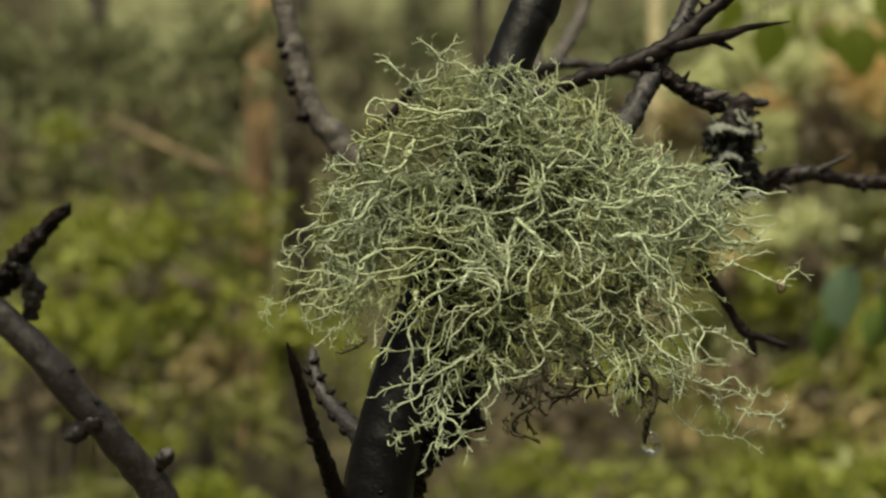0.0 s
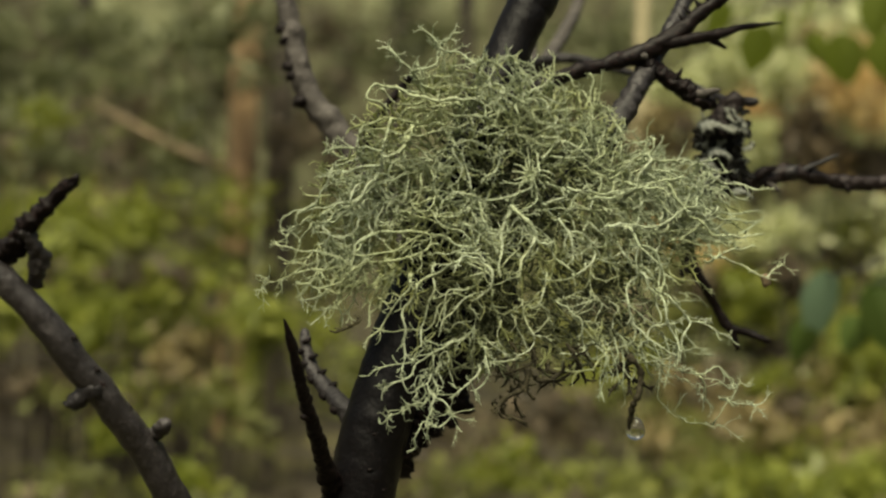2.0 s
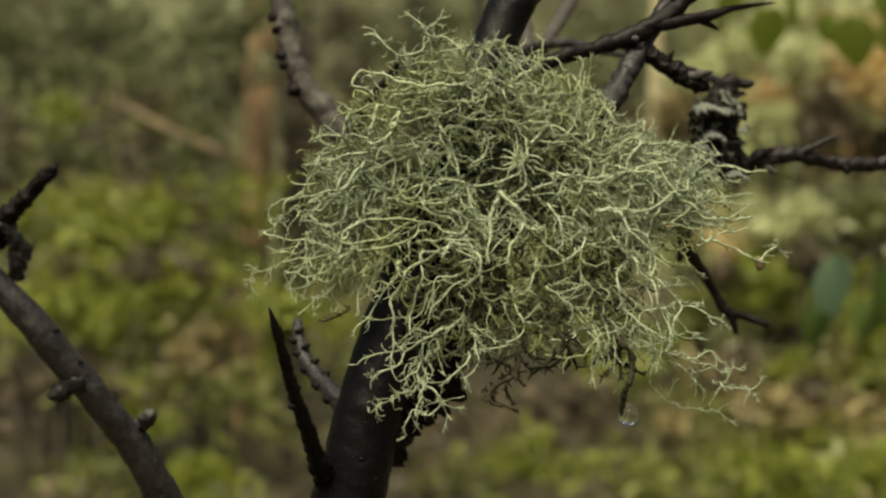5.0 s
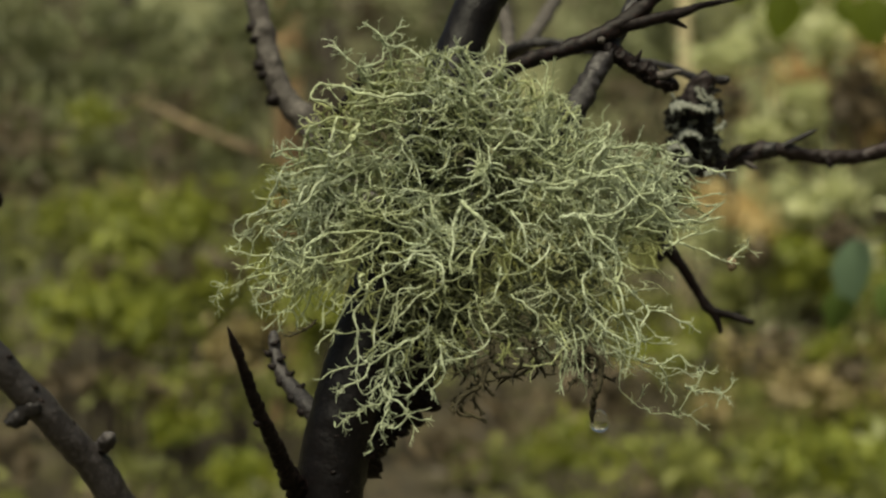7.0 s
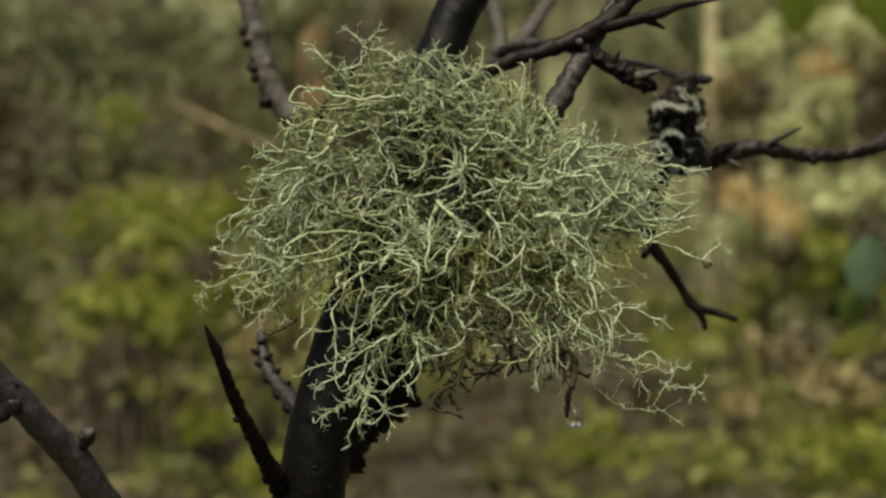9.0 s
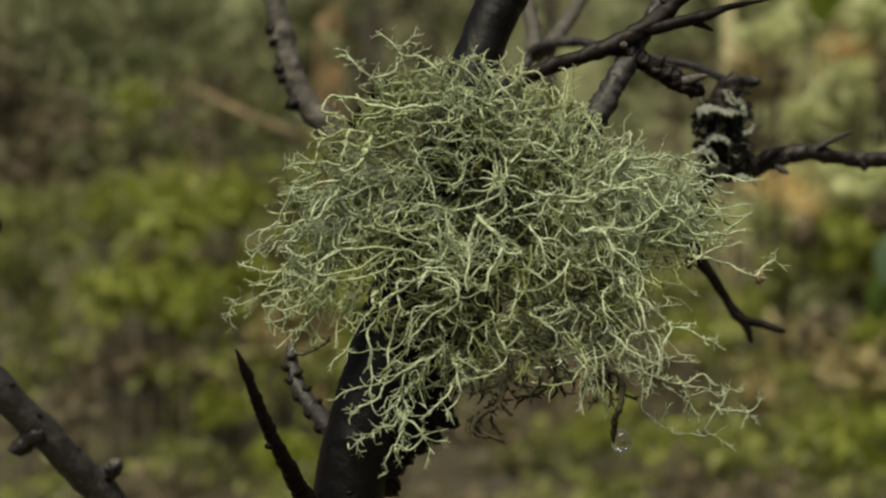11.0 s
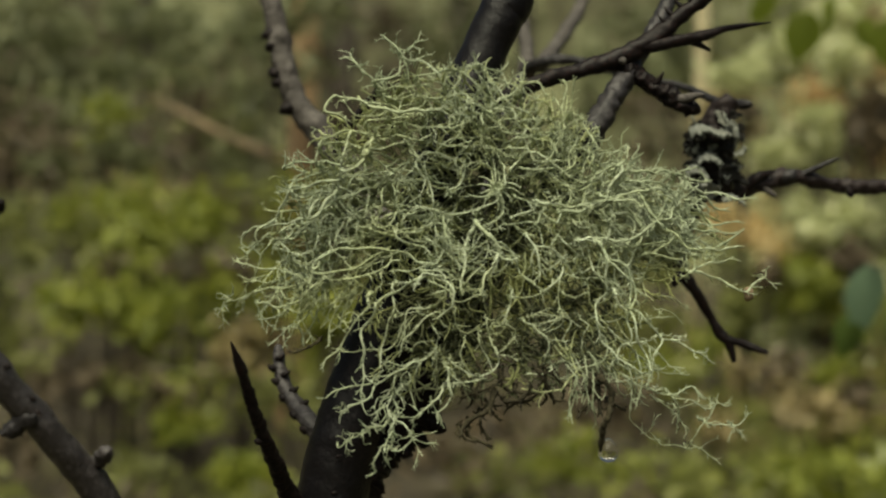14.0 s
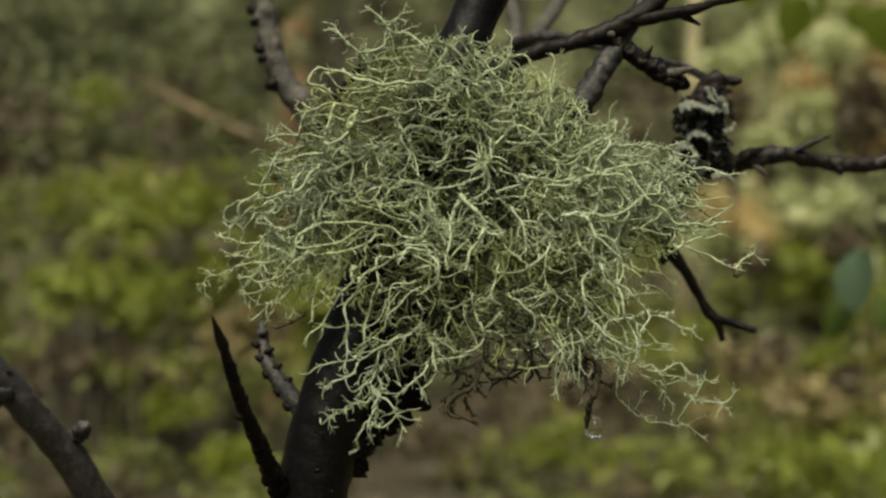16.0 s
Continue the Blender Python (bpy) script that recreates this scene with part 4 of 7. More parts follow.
    limb("spur", [(67.2, 62.0, 6.1, 0.9), (70.4, 61.0, 7.7, 0.7), (73.4, 60.2, 9.2, 0.55), (76.0, 59.6, 10.4, 0.3)], BARK_DUSK, root, "grey pointed spur", rough=0.3)
    limb("bark_scale", [(54.6, 56.4, 3.0, 1.3), (57.4, 56.6, 5.4, 1.2), (60.0, 57.2, 6.6, 0.7), (61.6, 57.8, 7.2, 0.15)], BARK_WET, root, dark, rough=0.3, sides=12, step=0.3)
    limb("bud", [(59.0, 57.6, 3.2, 0.6), (60.6, 56.6, 2.2, 0.7), (61.8, 56.2, 1.4, 0.25)], BARK_GREY, root, "pale grey bud", rough=0.3, step=0.2, sides=10)
    limb("bud", [(78.6, 63.6, 4.2, 0.8), (79.4, 63.0, 2.6, 0.6), (79.8, 62.8, 1.8, 0.2)], BARK_WET, root, dark, rough=0.3, step=0.2, sides=10)
    limb("bark_scale", [(64.0, 60.2, 5.0, 1.5), (65.6, 59.6, 6.6, 1.3), (66.6, 59.4, 7.6, 0.3)], BARK_DUSK, root, "greyish bark scale", rough=0.4, sides=12, step=0.3)
    limb("spur", [(54.7, 56.0, 2.8, 1.0), (57.0, 55.0, 5.2, 1.0), (58.3, 55.0, 6.4, 0.5)], BARK_WET, root, dark)
    limb("twig", [(47.4, 53.0, 8.3, 2.4), (42.7, 53.0, -3.0, 1.9), (40.6, 54.0, -13.0, 1.6), (44.7, 55.0, -19.9, 1.15), (48.4, 57.0, -25.6, 1.0), (51.1, 57.0, -29.6, 1.1), (55.5, 57.0, -30.8, 0.8), (59.0, 56.5, -32.0, 0.75), (60.6, 56.3, -32.6, 0.4)], BARK_WET, root, dark, rough=0.25)
    limb("twig", [(50.8, 57.0, -28.7, 1.0), (52.6, 57.0, -31.9, 0.8), (53.5, 57.0, -34.8, 0.5)], BARK_WET, root, dark)
    limb("twig", [(41.9, 54.0, -14.2, 1.1), (39.9, 53.0, -17.0, 1.0), (39.4, 53.0, -18.5, 0.6)], BARK_WET, root, dark)
    limb("branch", [(-62, 105, 110, 2.2), (-56.9, 92.0, 55.4, 2.4), (-55.3, 90.0, 48.8, 2.5), (-53.5, 88.0, 40.8, 2.6), (-51.2, 86.0, 32.4, 2.75), (-48.8, 85.0, 25.4, 2.75), (-45.1, 84.0, 19.3, 2.9), (-40.4, 82.0, 13.8, 3.0), (-33.8, 77.0, 6.2, 3.1), (-20.8, 47.0, -12.0, 3.4), (-16.0, 25.0, -28.0, 3.6)], BARK_GREY, root, "lumpy grey weathered bark", rough=0.2, lumps=1.0, freq=0.42)
    for x, y, z, r in ((-57.6, 89.5, 52.5, 1.1), (-55.6, 86.4, 39.5, 1.5), (-54.6, 85.6, 36.5, 1.3), (-53.4, 84.6, 30.0, 1.7), (-52.4, 84.0, 27.4, 1.2), (-50.4, 83.0, 21.0, 1.7)):
        limb("bark_scale", [(x + 2.4, y + 1, z + 1.2, r * 0.7), (x + 1.0, y, z + 0.4, r), (x - 0.3, y - 0.3, z - 0.4, r * 0.8), (x - 1.0, y, z - 1.2, 0.15)], BARK_WET, root, "dark curled bark scale", rough=0.5, sides=14, step=0.3)
    for x, y, z, r in ((-8.4, 12.0, -44.6, 1.1), (-9.8, 12.0, -42.0, 1.3), (-14.4, 12.0, -49.4, 1.06), (-18.2, 12.0, -51.3, 1.06), (-22.4, 12.0, -56.8, 1.06), (-11.4, 12.0, -47.4, 1.0)):
        limb("bark_flake", [(x - 4.5, y, z + 3.4, r * 1.6), (x - 2.0, y - 0.4, z + 1.6, r * 1.7), (x - 0.4, y - 0.5, z + 0.5, r * 1.1), (x + 0.6, y - 0.3, z + 0.1, 0.2)], BARK_WET, root, "ragged black bark flake", rough=0.6, sides=12, step=0.3)
    for x, y, z, r in ((-64.6, -38.6, -36.2, 0.45), (-62.6, -36.4, -39.4, 0.4), (-66.4, -41.4, -33.2, 0.35), (-69.2, -44.0, -28.4, 0.5), (-56.2, -31.6, -55.4, 0.5), (-65.4, -41.8, -35.2, 0.3)):
        limb("lenticel", [(x - 0.5, y, z + 0.3, 0.1), (x, y - 0.2, z + 0.1, r), (x + 0.5, y, z - 0.3, 0.1)], BARK_WET, root, step=0.2, sides=8)
    limb("twig", [(-21.1, 22.0, 21.5, 0.5), (-24.2, 24.0, 17.5, 0.8), (-27.8, 25.0, 13.1, 0.9), (-30.6, 26.0, 7.5, 0.9), (-27.5, 24.0, -2.6, 1.1), (-16.2, 16.0, -13.6, 1.3)], BARK_WET, root, dark)
    limb("branch", [(-90.1, -49.0, -12.6, 2.00), (-84.1, -47.5, -16.8, 2.08), (-79.7, -46.0, -19.7, 2.10), (-73.2, -43.5, -26.7, 2.14), (-69.5, -41.0, -32.4, 2.23), (-66.7, -39.0, -36.3, 2.26), (-63.8, -36.0, -41.3, 2.38), (-60.3, -32.0, -47.3, 2.49), (-57.6, -29.0, -53.7, 2.62), (-53.6, -21.0, -64.5, 3.03), (-46.4, -6.0, -80.3, 3.78), (-39.6, 14.0, -94.4, 4.81)], BARK_BROWN, root, "dark grey-brown bark", rough=0.07, lumps=0.28, sides=30, step=0.4, freq=0.35)
    limb("twig", [(-67.4, -51.5, -4.9, 0.41), (-68.7, -50.5, -6.0, 0.97), (-71.3, -49.5, -8.1, 1.03), (-74.4, -48.5, -11.3, 1.23), (-77.3, -46.5, -14.4, 1.43), (-81.3, -45.5, -17.3, 1.64)], BARK_WET, root, dark, rough=0.5, lumps=1.0, step=0.3, freq=1.1)
    limb("spur", [(-75.3, -43.5, -20.8, 1.06), (-74.5, -45.5, -17.0, 1.21), (-74.9, -47.5, -14.1, 1.04), (-76.0, -48.5, -12.6, 0.87)], BARK_BROWN, root, rough=0.5, lumps=1.4, step=0.3, freq=1.1)
    limb("bud", [(-60.7, -32.0, -45.0, 0.95), (-58.3, -34.0, -42.9, 1.11), (-57.4, -35.0, -41.8, 1.11), (-57.0, -35.0, -41.0, 0.43)], BARK_BROWN, root, "knobbly grey-brown bud", rough=0.4, lumps=0.9, step=0.25, freq=1.4)
    limb("bud", [(-66.3, -38.8, -34.3, 1.55), (-67.7, -39.6, -35.9, 1.88), (-68.9, -40.1, -37.3, 1.40), (-69.8, -40.4, -38.1, 1.27), (-70.5, -40.5, -38.6, 0.99), (-71.0, -40.6, -38.9, 0.24)], BARK_DUSK, root, "knobbly dark grey node", rough=0.3, lumps=0.7, step=0.25, freq=1.2)
    for x, y, z, r in ((-70.2, -41.0, -37.6, 0.4), (-70.9, -40.8, -38.6, 0.4)):
        limb("bud_scale", [(x - 0.7, y + 0.7, z + 0.3, r * 0.6), (x, y, z, r), (x + 0.6, y + 0.3, z - 0.3, r * 0.7), (x + 1.0, y + 0.7, z - 0.5, 0.1)], BARK_DUSK, root, step=0.2, sides=10, rough=0.3)
    limb("thorn", [(-40.5, -27.0, -25.6, 0.10), (-39.9, -26.0, -27.8, 0.53), (-38.9, -23.0, -32.4, 0.86), (-37.6, -18.0, -39.5, 1.07), (-35.8, -11.0, -47.3, 1.29), (-34.4, -2.0, -54.9, 1.72), (-31.8, 10.0, -63.1, 3.18)], BARK_WET, root, "long dark sharp thorn", rough=0.3, lumps=0.6, freq=0.9, step=0.3)
    limb("spur", [(-37.0, -16.0, -42.5, 0.84), (-37.9, -17.0, -42.6, 0.56), (-38.3, -17.0, -42.5, 0.28)], BARK_WET, root)
    ringed = limb("spur", [(-42.3, 30.0, -31.0, 0.57), (-42.2, 30.0, -32.2, 1.09), (-41.5, 28.0, -35.7, 1.27), (-39.6, 25.0, -39.6, 1.46), (-36.3, 21.0, -42.7, 1.66), (-33.6, 17.0, -44.6, 1.78), (-31.2, 16.0, -47.7, 2.28)], BARK_BROWN, root, "grey-brown short spur ringed with buds", rough=0.15, lumps=0.2, step=0.25, freq=1.4)
    for x, y, z, r, side in ((-42.4, 28.7, -33.6, 0.5, 1), (-42.1, 27.7, -35.6, 0.6, -1), (-40.8, 26.4, -36.6, 0.55, 1), (-41.0, 26.2, -38.2, 0.65, -1), (-38.8, 24.4, -39.4, 0.6, 1), (-39.2, 24.2, -41.0, 0.7, -1), (-36.4, 21.4, -41.6, 0.65, 1), (-36.4, 20.4, -43.8, 0.75, -1), (-34.0, 17.0, -46.0, 0.75, -1)):
        bough("bud_scale", [(x, y - 0.7, z, r * 0.8), (x + 0.6 * side, y - 1.0, z + 0.2, r * 1.1), (x + 1.2 * side, y - 0.9, z + 0.5, r * 0.9), (x + 1.7 * side, y - 0.8, z + 0.9, 0.25)], BARK_WET, ringed, step=0.2, sides=10, rough=0.35)
    return tagged(root, "dark-barked thorny shrub, wet after rain, overgrown with lichen", "shrub")


shrub()


# ---- the lichen tuft ----
OUTLINE = np.array([(-16, 18), (-24, 13), (-31, 6), (-36, -2.5), (-40, -9), (-41, -16.5), (-34, -19.5), (-23, -19.5), (-20, -27), (-16, -34), (-9, -34), (-1, -33.5), (10, -33.5), (17, -31),
                    (21, -30), (23, -27), (23, -22), (26, -18), (35, -13), (39, -7), (35, -0.5), (28, 3), (17.5, 4.5), (13, 12.5), (5, 17), (-4, 20)], float)
MID = np.array([-2.0, -9.0])
_rel = OUTLINE - MID
_ang = np.arctan2(_rel[:, 1], _rel[:, 0])
_ord = np.argsort(_ang)
ANG, REACH = _ang[_ord], np.hypot(_rel[:, 0], _rel[:, 1])[_ord]


def reach(x, z):
    """How far out of the tuft's middle a place is: 1 at its ragged edge."""
    a = math.atan2(z - MID[1], x - MID[0])
    return math.hypot(x - MID[0], z - MID[1]) / float(np.interp(a, ANG, REACH, period=2 * math.pi))


def face(x, z):
    """How far the front of the tuft stands out: a dome that leans forward towards its foot."""
    u, w = min(max(x, -45), 40) / 10, min(max(z, -46), 24) / 10
    return -2.98 + 1.51 * u + 3.23 * w + 0.520 * u * u + 0.841 * u * w + 0.531 * w * w + -0.0222 * u ** 3 + 0.1006 * u * u * w + 0.2064 * u * w * w + 0.0278 * w ** 3 + 5 * math.exp(-((x - 1.5) ** 2 + (z + 4) ** 2) / 34)


def skin(x, z, layer):
    """Depth of a layer of the tuft: 1 its front, 0 its back by the stem."""
    q = math.sqrt(max(0.0, 1 - min(1.0, reach(x, z)) ** 2))
    return face(x, z) + 15 * (1 - layer) * (0.25 + 0.75 * q)


def walker(rng, x, z, layer, length, step=0.9, wander=0.155):
    """One strand's way over the tuft, outward and down, curling as it goes."""
    pts, turn, head = [], 0.0, None
    wob, ph = rng.uniform(0.4, 1.5), rng.uniform(0, 6.3)
    wl, edge = rng.uniform(5, 11), rng.choice([0.9, 0.97, 1.06])
    for i in range(int(length / step)):
        r = np.array([x + 1.0, z + 1.0])
        r /= np.linalg.norm(r) + 0.5
        want = r * 1.0 + np.array([0, -0.45 if z < 4 else 0.1])
        aim = math.atan2(want[1], want[0])
        if head is None:
            head = aim + rng.normal(0, 0.55)
        turn = 0.86 * turn + rng.normal(0, wander)
        if rng.random() < 0.07:
            head += rng.normal(0, 0.4)
        d = (aim - head + math.pi) % (2 * math.pi) - math.pi
        head += turn + 0.06 * d
        x += step * math.cos(head)
        z += step * math.sin(head)
        deep = layer * (0.3 + 0.7 * min(1.0, i * step / 5.0))
        pts.append((x + rng.normal(0, 0.05), skin(x, z, deep) + wob * math.sin(i * step * 6.3 / wl + ph), z))
        if reach(x, z) > edge:
            break
    return np.array(pts)


def curled(rng, at, way, length, tight):
    """A line that leaves at along way and bends round like a tendril."""
    n = max(4, int(length / 0.6))
    axis = rng.normal(0, 1, 3) + np.array([0, rng.choice([-1.6, 1.6]), 0])
    axis /= np.linalg.norm(axis)
    ang = length / n / (rng.uniform(1.9, 7.5) * tight)
    pts, p, d = [at], at.copy(), way / (np.linalg.norm(way) + 1e-9)
    for _ in range(n):
        d = d + np.cross(axis, d) * ang + rng.normal(0, 0.13, 3)
        d /= np.linalg.norm(d)
        p = p + d * length / n
        pts.append(p)
    return np.array(pts)


def sprig(rng, at, way, length, radius):
    """A side branchlet, curled, thinning to its forked tip."""
    line = curled(rng, at, way, length, 1.0)
    n = len(line)
    tubes = [tube(line, np.linspace(radius, radius * 0.5, n) * (1 + 0.12 * rng.normal(0, 1, n)), 5)]
    if length > 1.6 and rng.random() < 0.85:
        for _ in range(rng.integers(1, 3)):
            k = rng.integers(n // 3, n - 1)
            d = line[k + 1] - line[k]
            w = d / (np.linalg.norm(d) + 1e-9) + rng.normal(0, 0.55, 3)
            tip = curled(rng, line[k], w, length * rng.uniform(0.25, 0.55), 0.7)
            tubes.append(tube(tip, np.linspace(0.85, 0.42, len(tip)) * radius, 4))
    return tubes


def strand_pieces(rng, line, radius, spacing=1.7, sprigs=(1.5, 6.0), sides=6, spikes=True, step=0.42):
    """A main strand, and each of its branchlets."""
    line = spline(line, step)
    n = len(line)
    r = radius * np.minimum(np.linspace(0.22, 5.0, n), np.linspace(1.02, 0.62, n)) * (1 + 0.1 * np.sin(np.arange(n) * 1.7 + rng.uniform(0, 6)) + 0.19 * rng.normal(0, 1, n))
    tubes, side_shoots = [tube(line, r, sides)], []
    tan = np.gradient(line, axis=0)
    run, due = 0.0, rng.uniform(0.5, spacing * 2)
    for i in range(1, n):
        run += np.linalg.norm(line[i] - line[i - 1])
        if run < due:
            continue
        due = run + rng.exponential(spacing) + 0.3
        t = tan[i] / (np.linalg.norm(tan[i]) + 1e-9)
        side = np.cross(t, np.array([0.0, 1.0, 0.0]) + rng.normal(0, 0.45, 3))
        side /= np.linalg.norm(side) + 1e-9
        w = t * rng.uniform(0.55, 1.0) + side * rng.choice([-1, 1]) * rng.uniform(0.25, 0.7) + np.array([0, -0.2, 0])
        w /= np.linalg.norm(w)
        f = i / n
        side_shoots.append(sprig(rng, line[i], w, rng.uniform(*sprigs) * (1.0 - 0.35 * f), max(0.11, radius * rng.uniform(0.42, 0.66) * (1 - 0.2 * f))))
    for i in range(1, n - 1, 1 if spikes else n):
        if rng.random() < 0.2:
            w = np.cross(tan[i], rng.normal(0, 1, 3))
            w = w / (np.linalg.norm(w) + 1e-9) + 0.5 * tan[i] / (np.linalg.norm(tan[i]) + 1e-9)
            ln = rng.uniform(0.3, 1.3)
            tip = np.array([line[i], line[i] + w * ln * 0.5, line[i] + w * ln + rng.normal(0, 0.15, 3)])
            tubes.append(tube(tip, np.array([0.45, 0.33, 0.2]) * radius, 3))
    for _ in range(2):
        w = tan[-1] / (np.linalg.norm(tan[-1]) + 1e-9) + rng.normal(0, 0.5, 3)
        side_shoots.append(sprig(rng, line[-1], w / np.linalg.norm(w), rng.uniform(0.5, 1.6), radius * 0.58))
    return tubes, side_shoots


def strand_tubes(*a, **k):
    tubes, side_shoots = strand_pieces(*a, **k)
    return tubes + [t for shoot in side_shoots for t in shoot]


def lichen_tuft():
    root = new("lichen_tuft")
    root.location = HEART + np.array([-0.004, 0.006, 0])
    inv = Matrix.Translation(root.location).inverted()
    rng = np.random.default_rng(5)

    def hang(name, tubes, mat, label=""):
        v, f = join_tubes(tubes)
        ob = child(name, mesh_from(name, v * 0.001 + HEART, f, mat), root, label)
        ob.matrix_parent_inverse = inv
        return ob

    def wavy(points):
        a, b = np.array(points[0]), np.array(points[1])
        line = spline([tuple(a + (a - b) * 0.25 + np.array([0, 7.0, 0]))] + list(points), 0.7)
        k = np.arange(len(line))[:, None]
        return line + 0.18 * np.sin(k * rng.uniform(0.5, 1.1, 3) + rng.uniform(0, 6, 3))

    def strand_path(points, radius):
        tubes, side_shoots = strand_pieces(rng, wavy(points), radius * float(np.interp(points[-1][2], (-30, -20, -10), (0.6, 0.74, 0.86))), 2.8, (0.8, 3.6))
        ob = hang("strand", tubes, LICHEN)
        for shoot in side_shoots:
            v, f = join_tubes(shoot)
            child("branchlet", mesh_from("branchlet", v * 0.001 + HEART, f, LICHEN), ob)

    def dark_path(points, radius):
        hang("dead_strand", strand_tubes(rng, wavy(points), radius * 1.5, 2.2, (0.8, 2.4)), LICHEN_DARK, "dead dark brown strand")

    def seed_place(lo, hi):
        while True:
            x, z = rng.uniform(-44, 40), rng.uniform(-44, 22)
            if lo < reach(x, z) < hi:
                return x, z

    def hollow(x, z):
        """The dark gaps into which one sees between the strands."""
        return any(((x - a) / c) ** 2 + ((z - b) / d) ** 2 < 1 for a, b, c, d in ((-3.4, -3.0, 2.6, 2.6), (4.5, -7.6, 3.4, 3.4), (-11, -27, 3.4, 4.0), (4, -31, 5.0, 3.0), (-3, -28, 3.0, 3.0), (-19, -16.5, 4, 2.4), (9, -19, 3.2, 2.2), (0, -18, 2.6, 2.2)))

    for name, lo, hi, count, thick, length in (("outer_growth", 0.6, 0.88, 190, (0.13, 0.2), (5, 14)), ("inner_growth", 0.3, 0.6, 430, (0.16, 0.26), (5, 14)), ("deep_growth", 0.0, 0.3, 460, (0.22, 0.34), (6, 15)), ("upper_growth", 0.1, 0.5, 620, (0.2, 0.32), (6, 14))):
        tubes = []
        for _ in range(count):
            x, z = seed_place(0.0, 0.97)
            if (name == "upper_growth" and z < -3) or (name == "deep_growth" and z > 3):
                continue
            if z < -12 and rng.random() < max(lo * 1.2, 0.5):
                continue
            line = walker(rng, x, z, rng.uniform(lo, hi), rng.uniform(*length), 0.9, 0.17)
            if len(line) > 4 and not (lo >= 0.3 and any(hollow(p[0], p[2]) for p in line[::3])):
                tubes += strand_tubes(rng, line, rng.uniform(*thick), 2.6, (1.5, 5.0), 5, False, 0.7)
        # the deep strands carry part of their shade in the colour
        tagged(hang(name, tubes, {"deep_growth": LICHEN_SHADED, "outer_growth": LICHEN}.get(name, LICHEN_SOFT)), kind="stuff")
    # filler behind the gaps and the hollow, its shade put into the dark colour
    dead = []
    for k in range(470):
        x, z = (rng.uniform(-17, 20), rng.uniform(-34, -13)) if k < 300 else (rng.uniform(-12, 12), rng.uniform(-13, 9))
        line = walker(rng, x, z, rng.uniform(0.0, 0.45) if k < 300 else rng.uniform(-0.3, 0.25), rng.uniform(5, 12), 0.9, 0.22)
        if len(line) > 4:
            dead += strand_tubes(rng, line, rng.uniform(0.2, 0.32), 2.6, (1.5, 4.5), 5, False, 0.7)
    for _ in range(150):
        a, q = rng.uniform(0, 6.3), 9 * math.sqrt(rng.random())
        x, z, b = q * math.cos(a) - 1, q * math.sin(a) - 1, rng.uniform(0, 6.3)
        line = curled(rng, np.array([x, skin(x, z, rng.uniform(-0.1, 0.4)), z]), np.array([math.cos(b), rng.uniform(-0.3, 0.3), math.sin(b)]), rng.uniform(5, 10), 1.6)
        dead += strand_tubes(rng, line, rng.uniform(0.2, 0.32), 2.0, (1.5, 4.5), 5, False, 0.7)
    tagged(hang("dead_growth", dead, LICHEN_GAP_SHADE, "dull olive-brown inner strands, darkened for the shade in the gaps"), kind="stuff")
    crest = []
    for _ in range(170):
        x, z = rng.uniform(-32, 20), rng.uniform(-9, 17)
        if reach(x, z) < 0.97:
            line = walker(rng, x, z, rng.uniform(0.9, 1.12), rng.uniform(6, 14), 0.8, 0.14)
            if len(line) > 4 and not any(hollow(p[0], p[2]) for p in line[::3]):
                crest += strand_tubes(rng, line, rng.uniform(0.15, 0.21), 3.0, (1.0, 3.5), 5)
    tagged(hang("crest_growth", crest, LICHEN), kind="stuff")
    left = []
    for _ in range(110):
        x, z = rng.uniform(-43, -24), rng.uniform(-21, 4)
        if reach(x, z) < 1.03:
            line = walker(rng, x, z, rng.uniform(0.75, 1.1), rng.uniform(4, 10), 0.8, 0.26)
            if len(line) > 4:
                left += strand_tubes(rng, line, rng.uniform(0.14, 0.21), 2.4, (1.0, 3.2), 5)
    tagged(hang("side_growth", left, LICHEN), kind="stuff")
    right = []
    for _ in range(90):
        x, z = rng.uniform(12, 33), rng.uniform(-9, 2.5)
        if reach(x, z) < 1.0:
            line = walker(rng, x, z, rng.uniform(0.2, 1.0), rng.uniform(5, 11), 0.8, 0.24)
            if len(line) > 4:
                right += strand_tubes(rng, line, rng.uniform(0.15, 0.22), 2.4, (1.0, 3.6), 5)
    for _ in range(105):
        x, z, b = rng.uniform(17, 35), rng.uniform(-6, 2.6), rng.normal(0.0, 1.0)
        if reach(x, z) < 1.02:
            line = curled(rng, np.array([x, skin(x, z, rng.uniform(0.3, 1.05)), z]), np.array([math.cos(b), rng.uniform(-0.4, 0.4), math.sin(b)]), rng.uniform(4, 8), 0.75)
            right += strand_tubes(rng, line, rng.uniform(0.17, 0.25), 2.2, (0.8, 2.8), 5)
    tagged(hang("shoulder_growth", right, LICHEN), kind="stuff")
    fringe = []
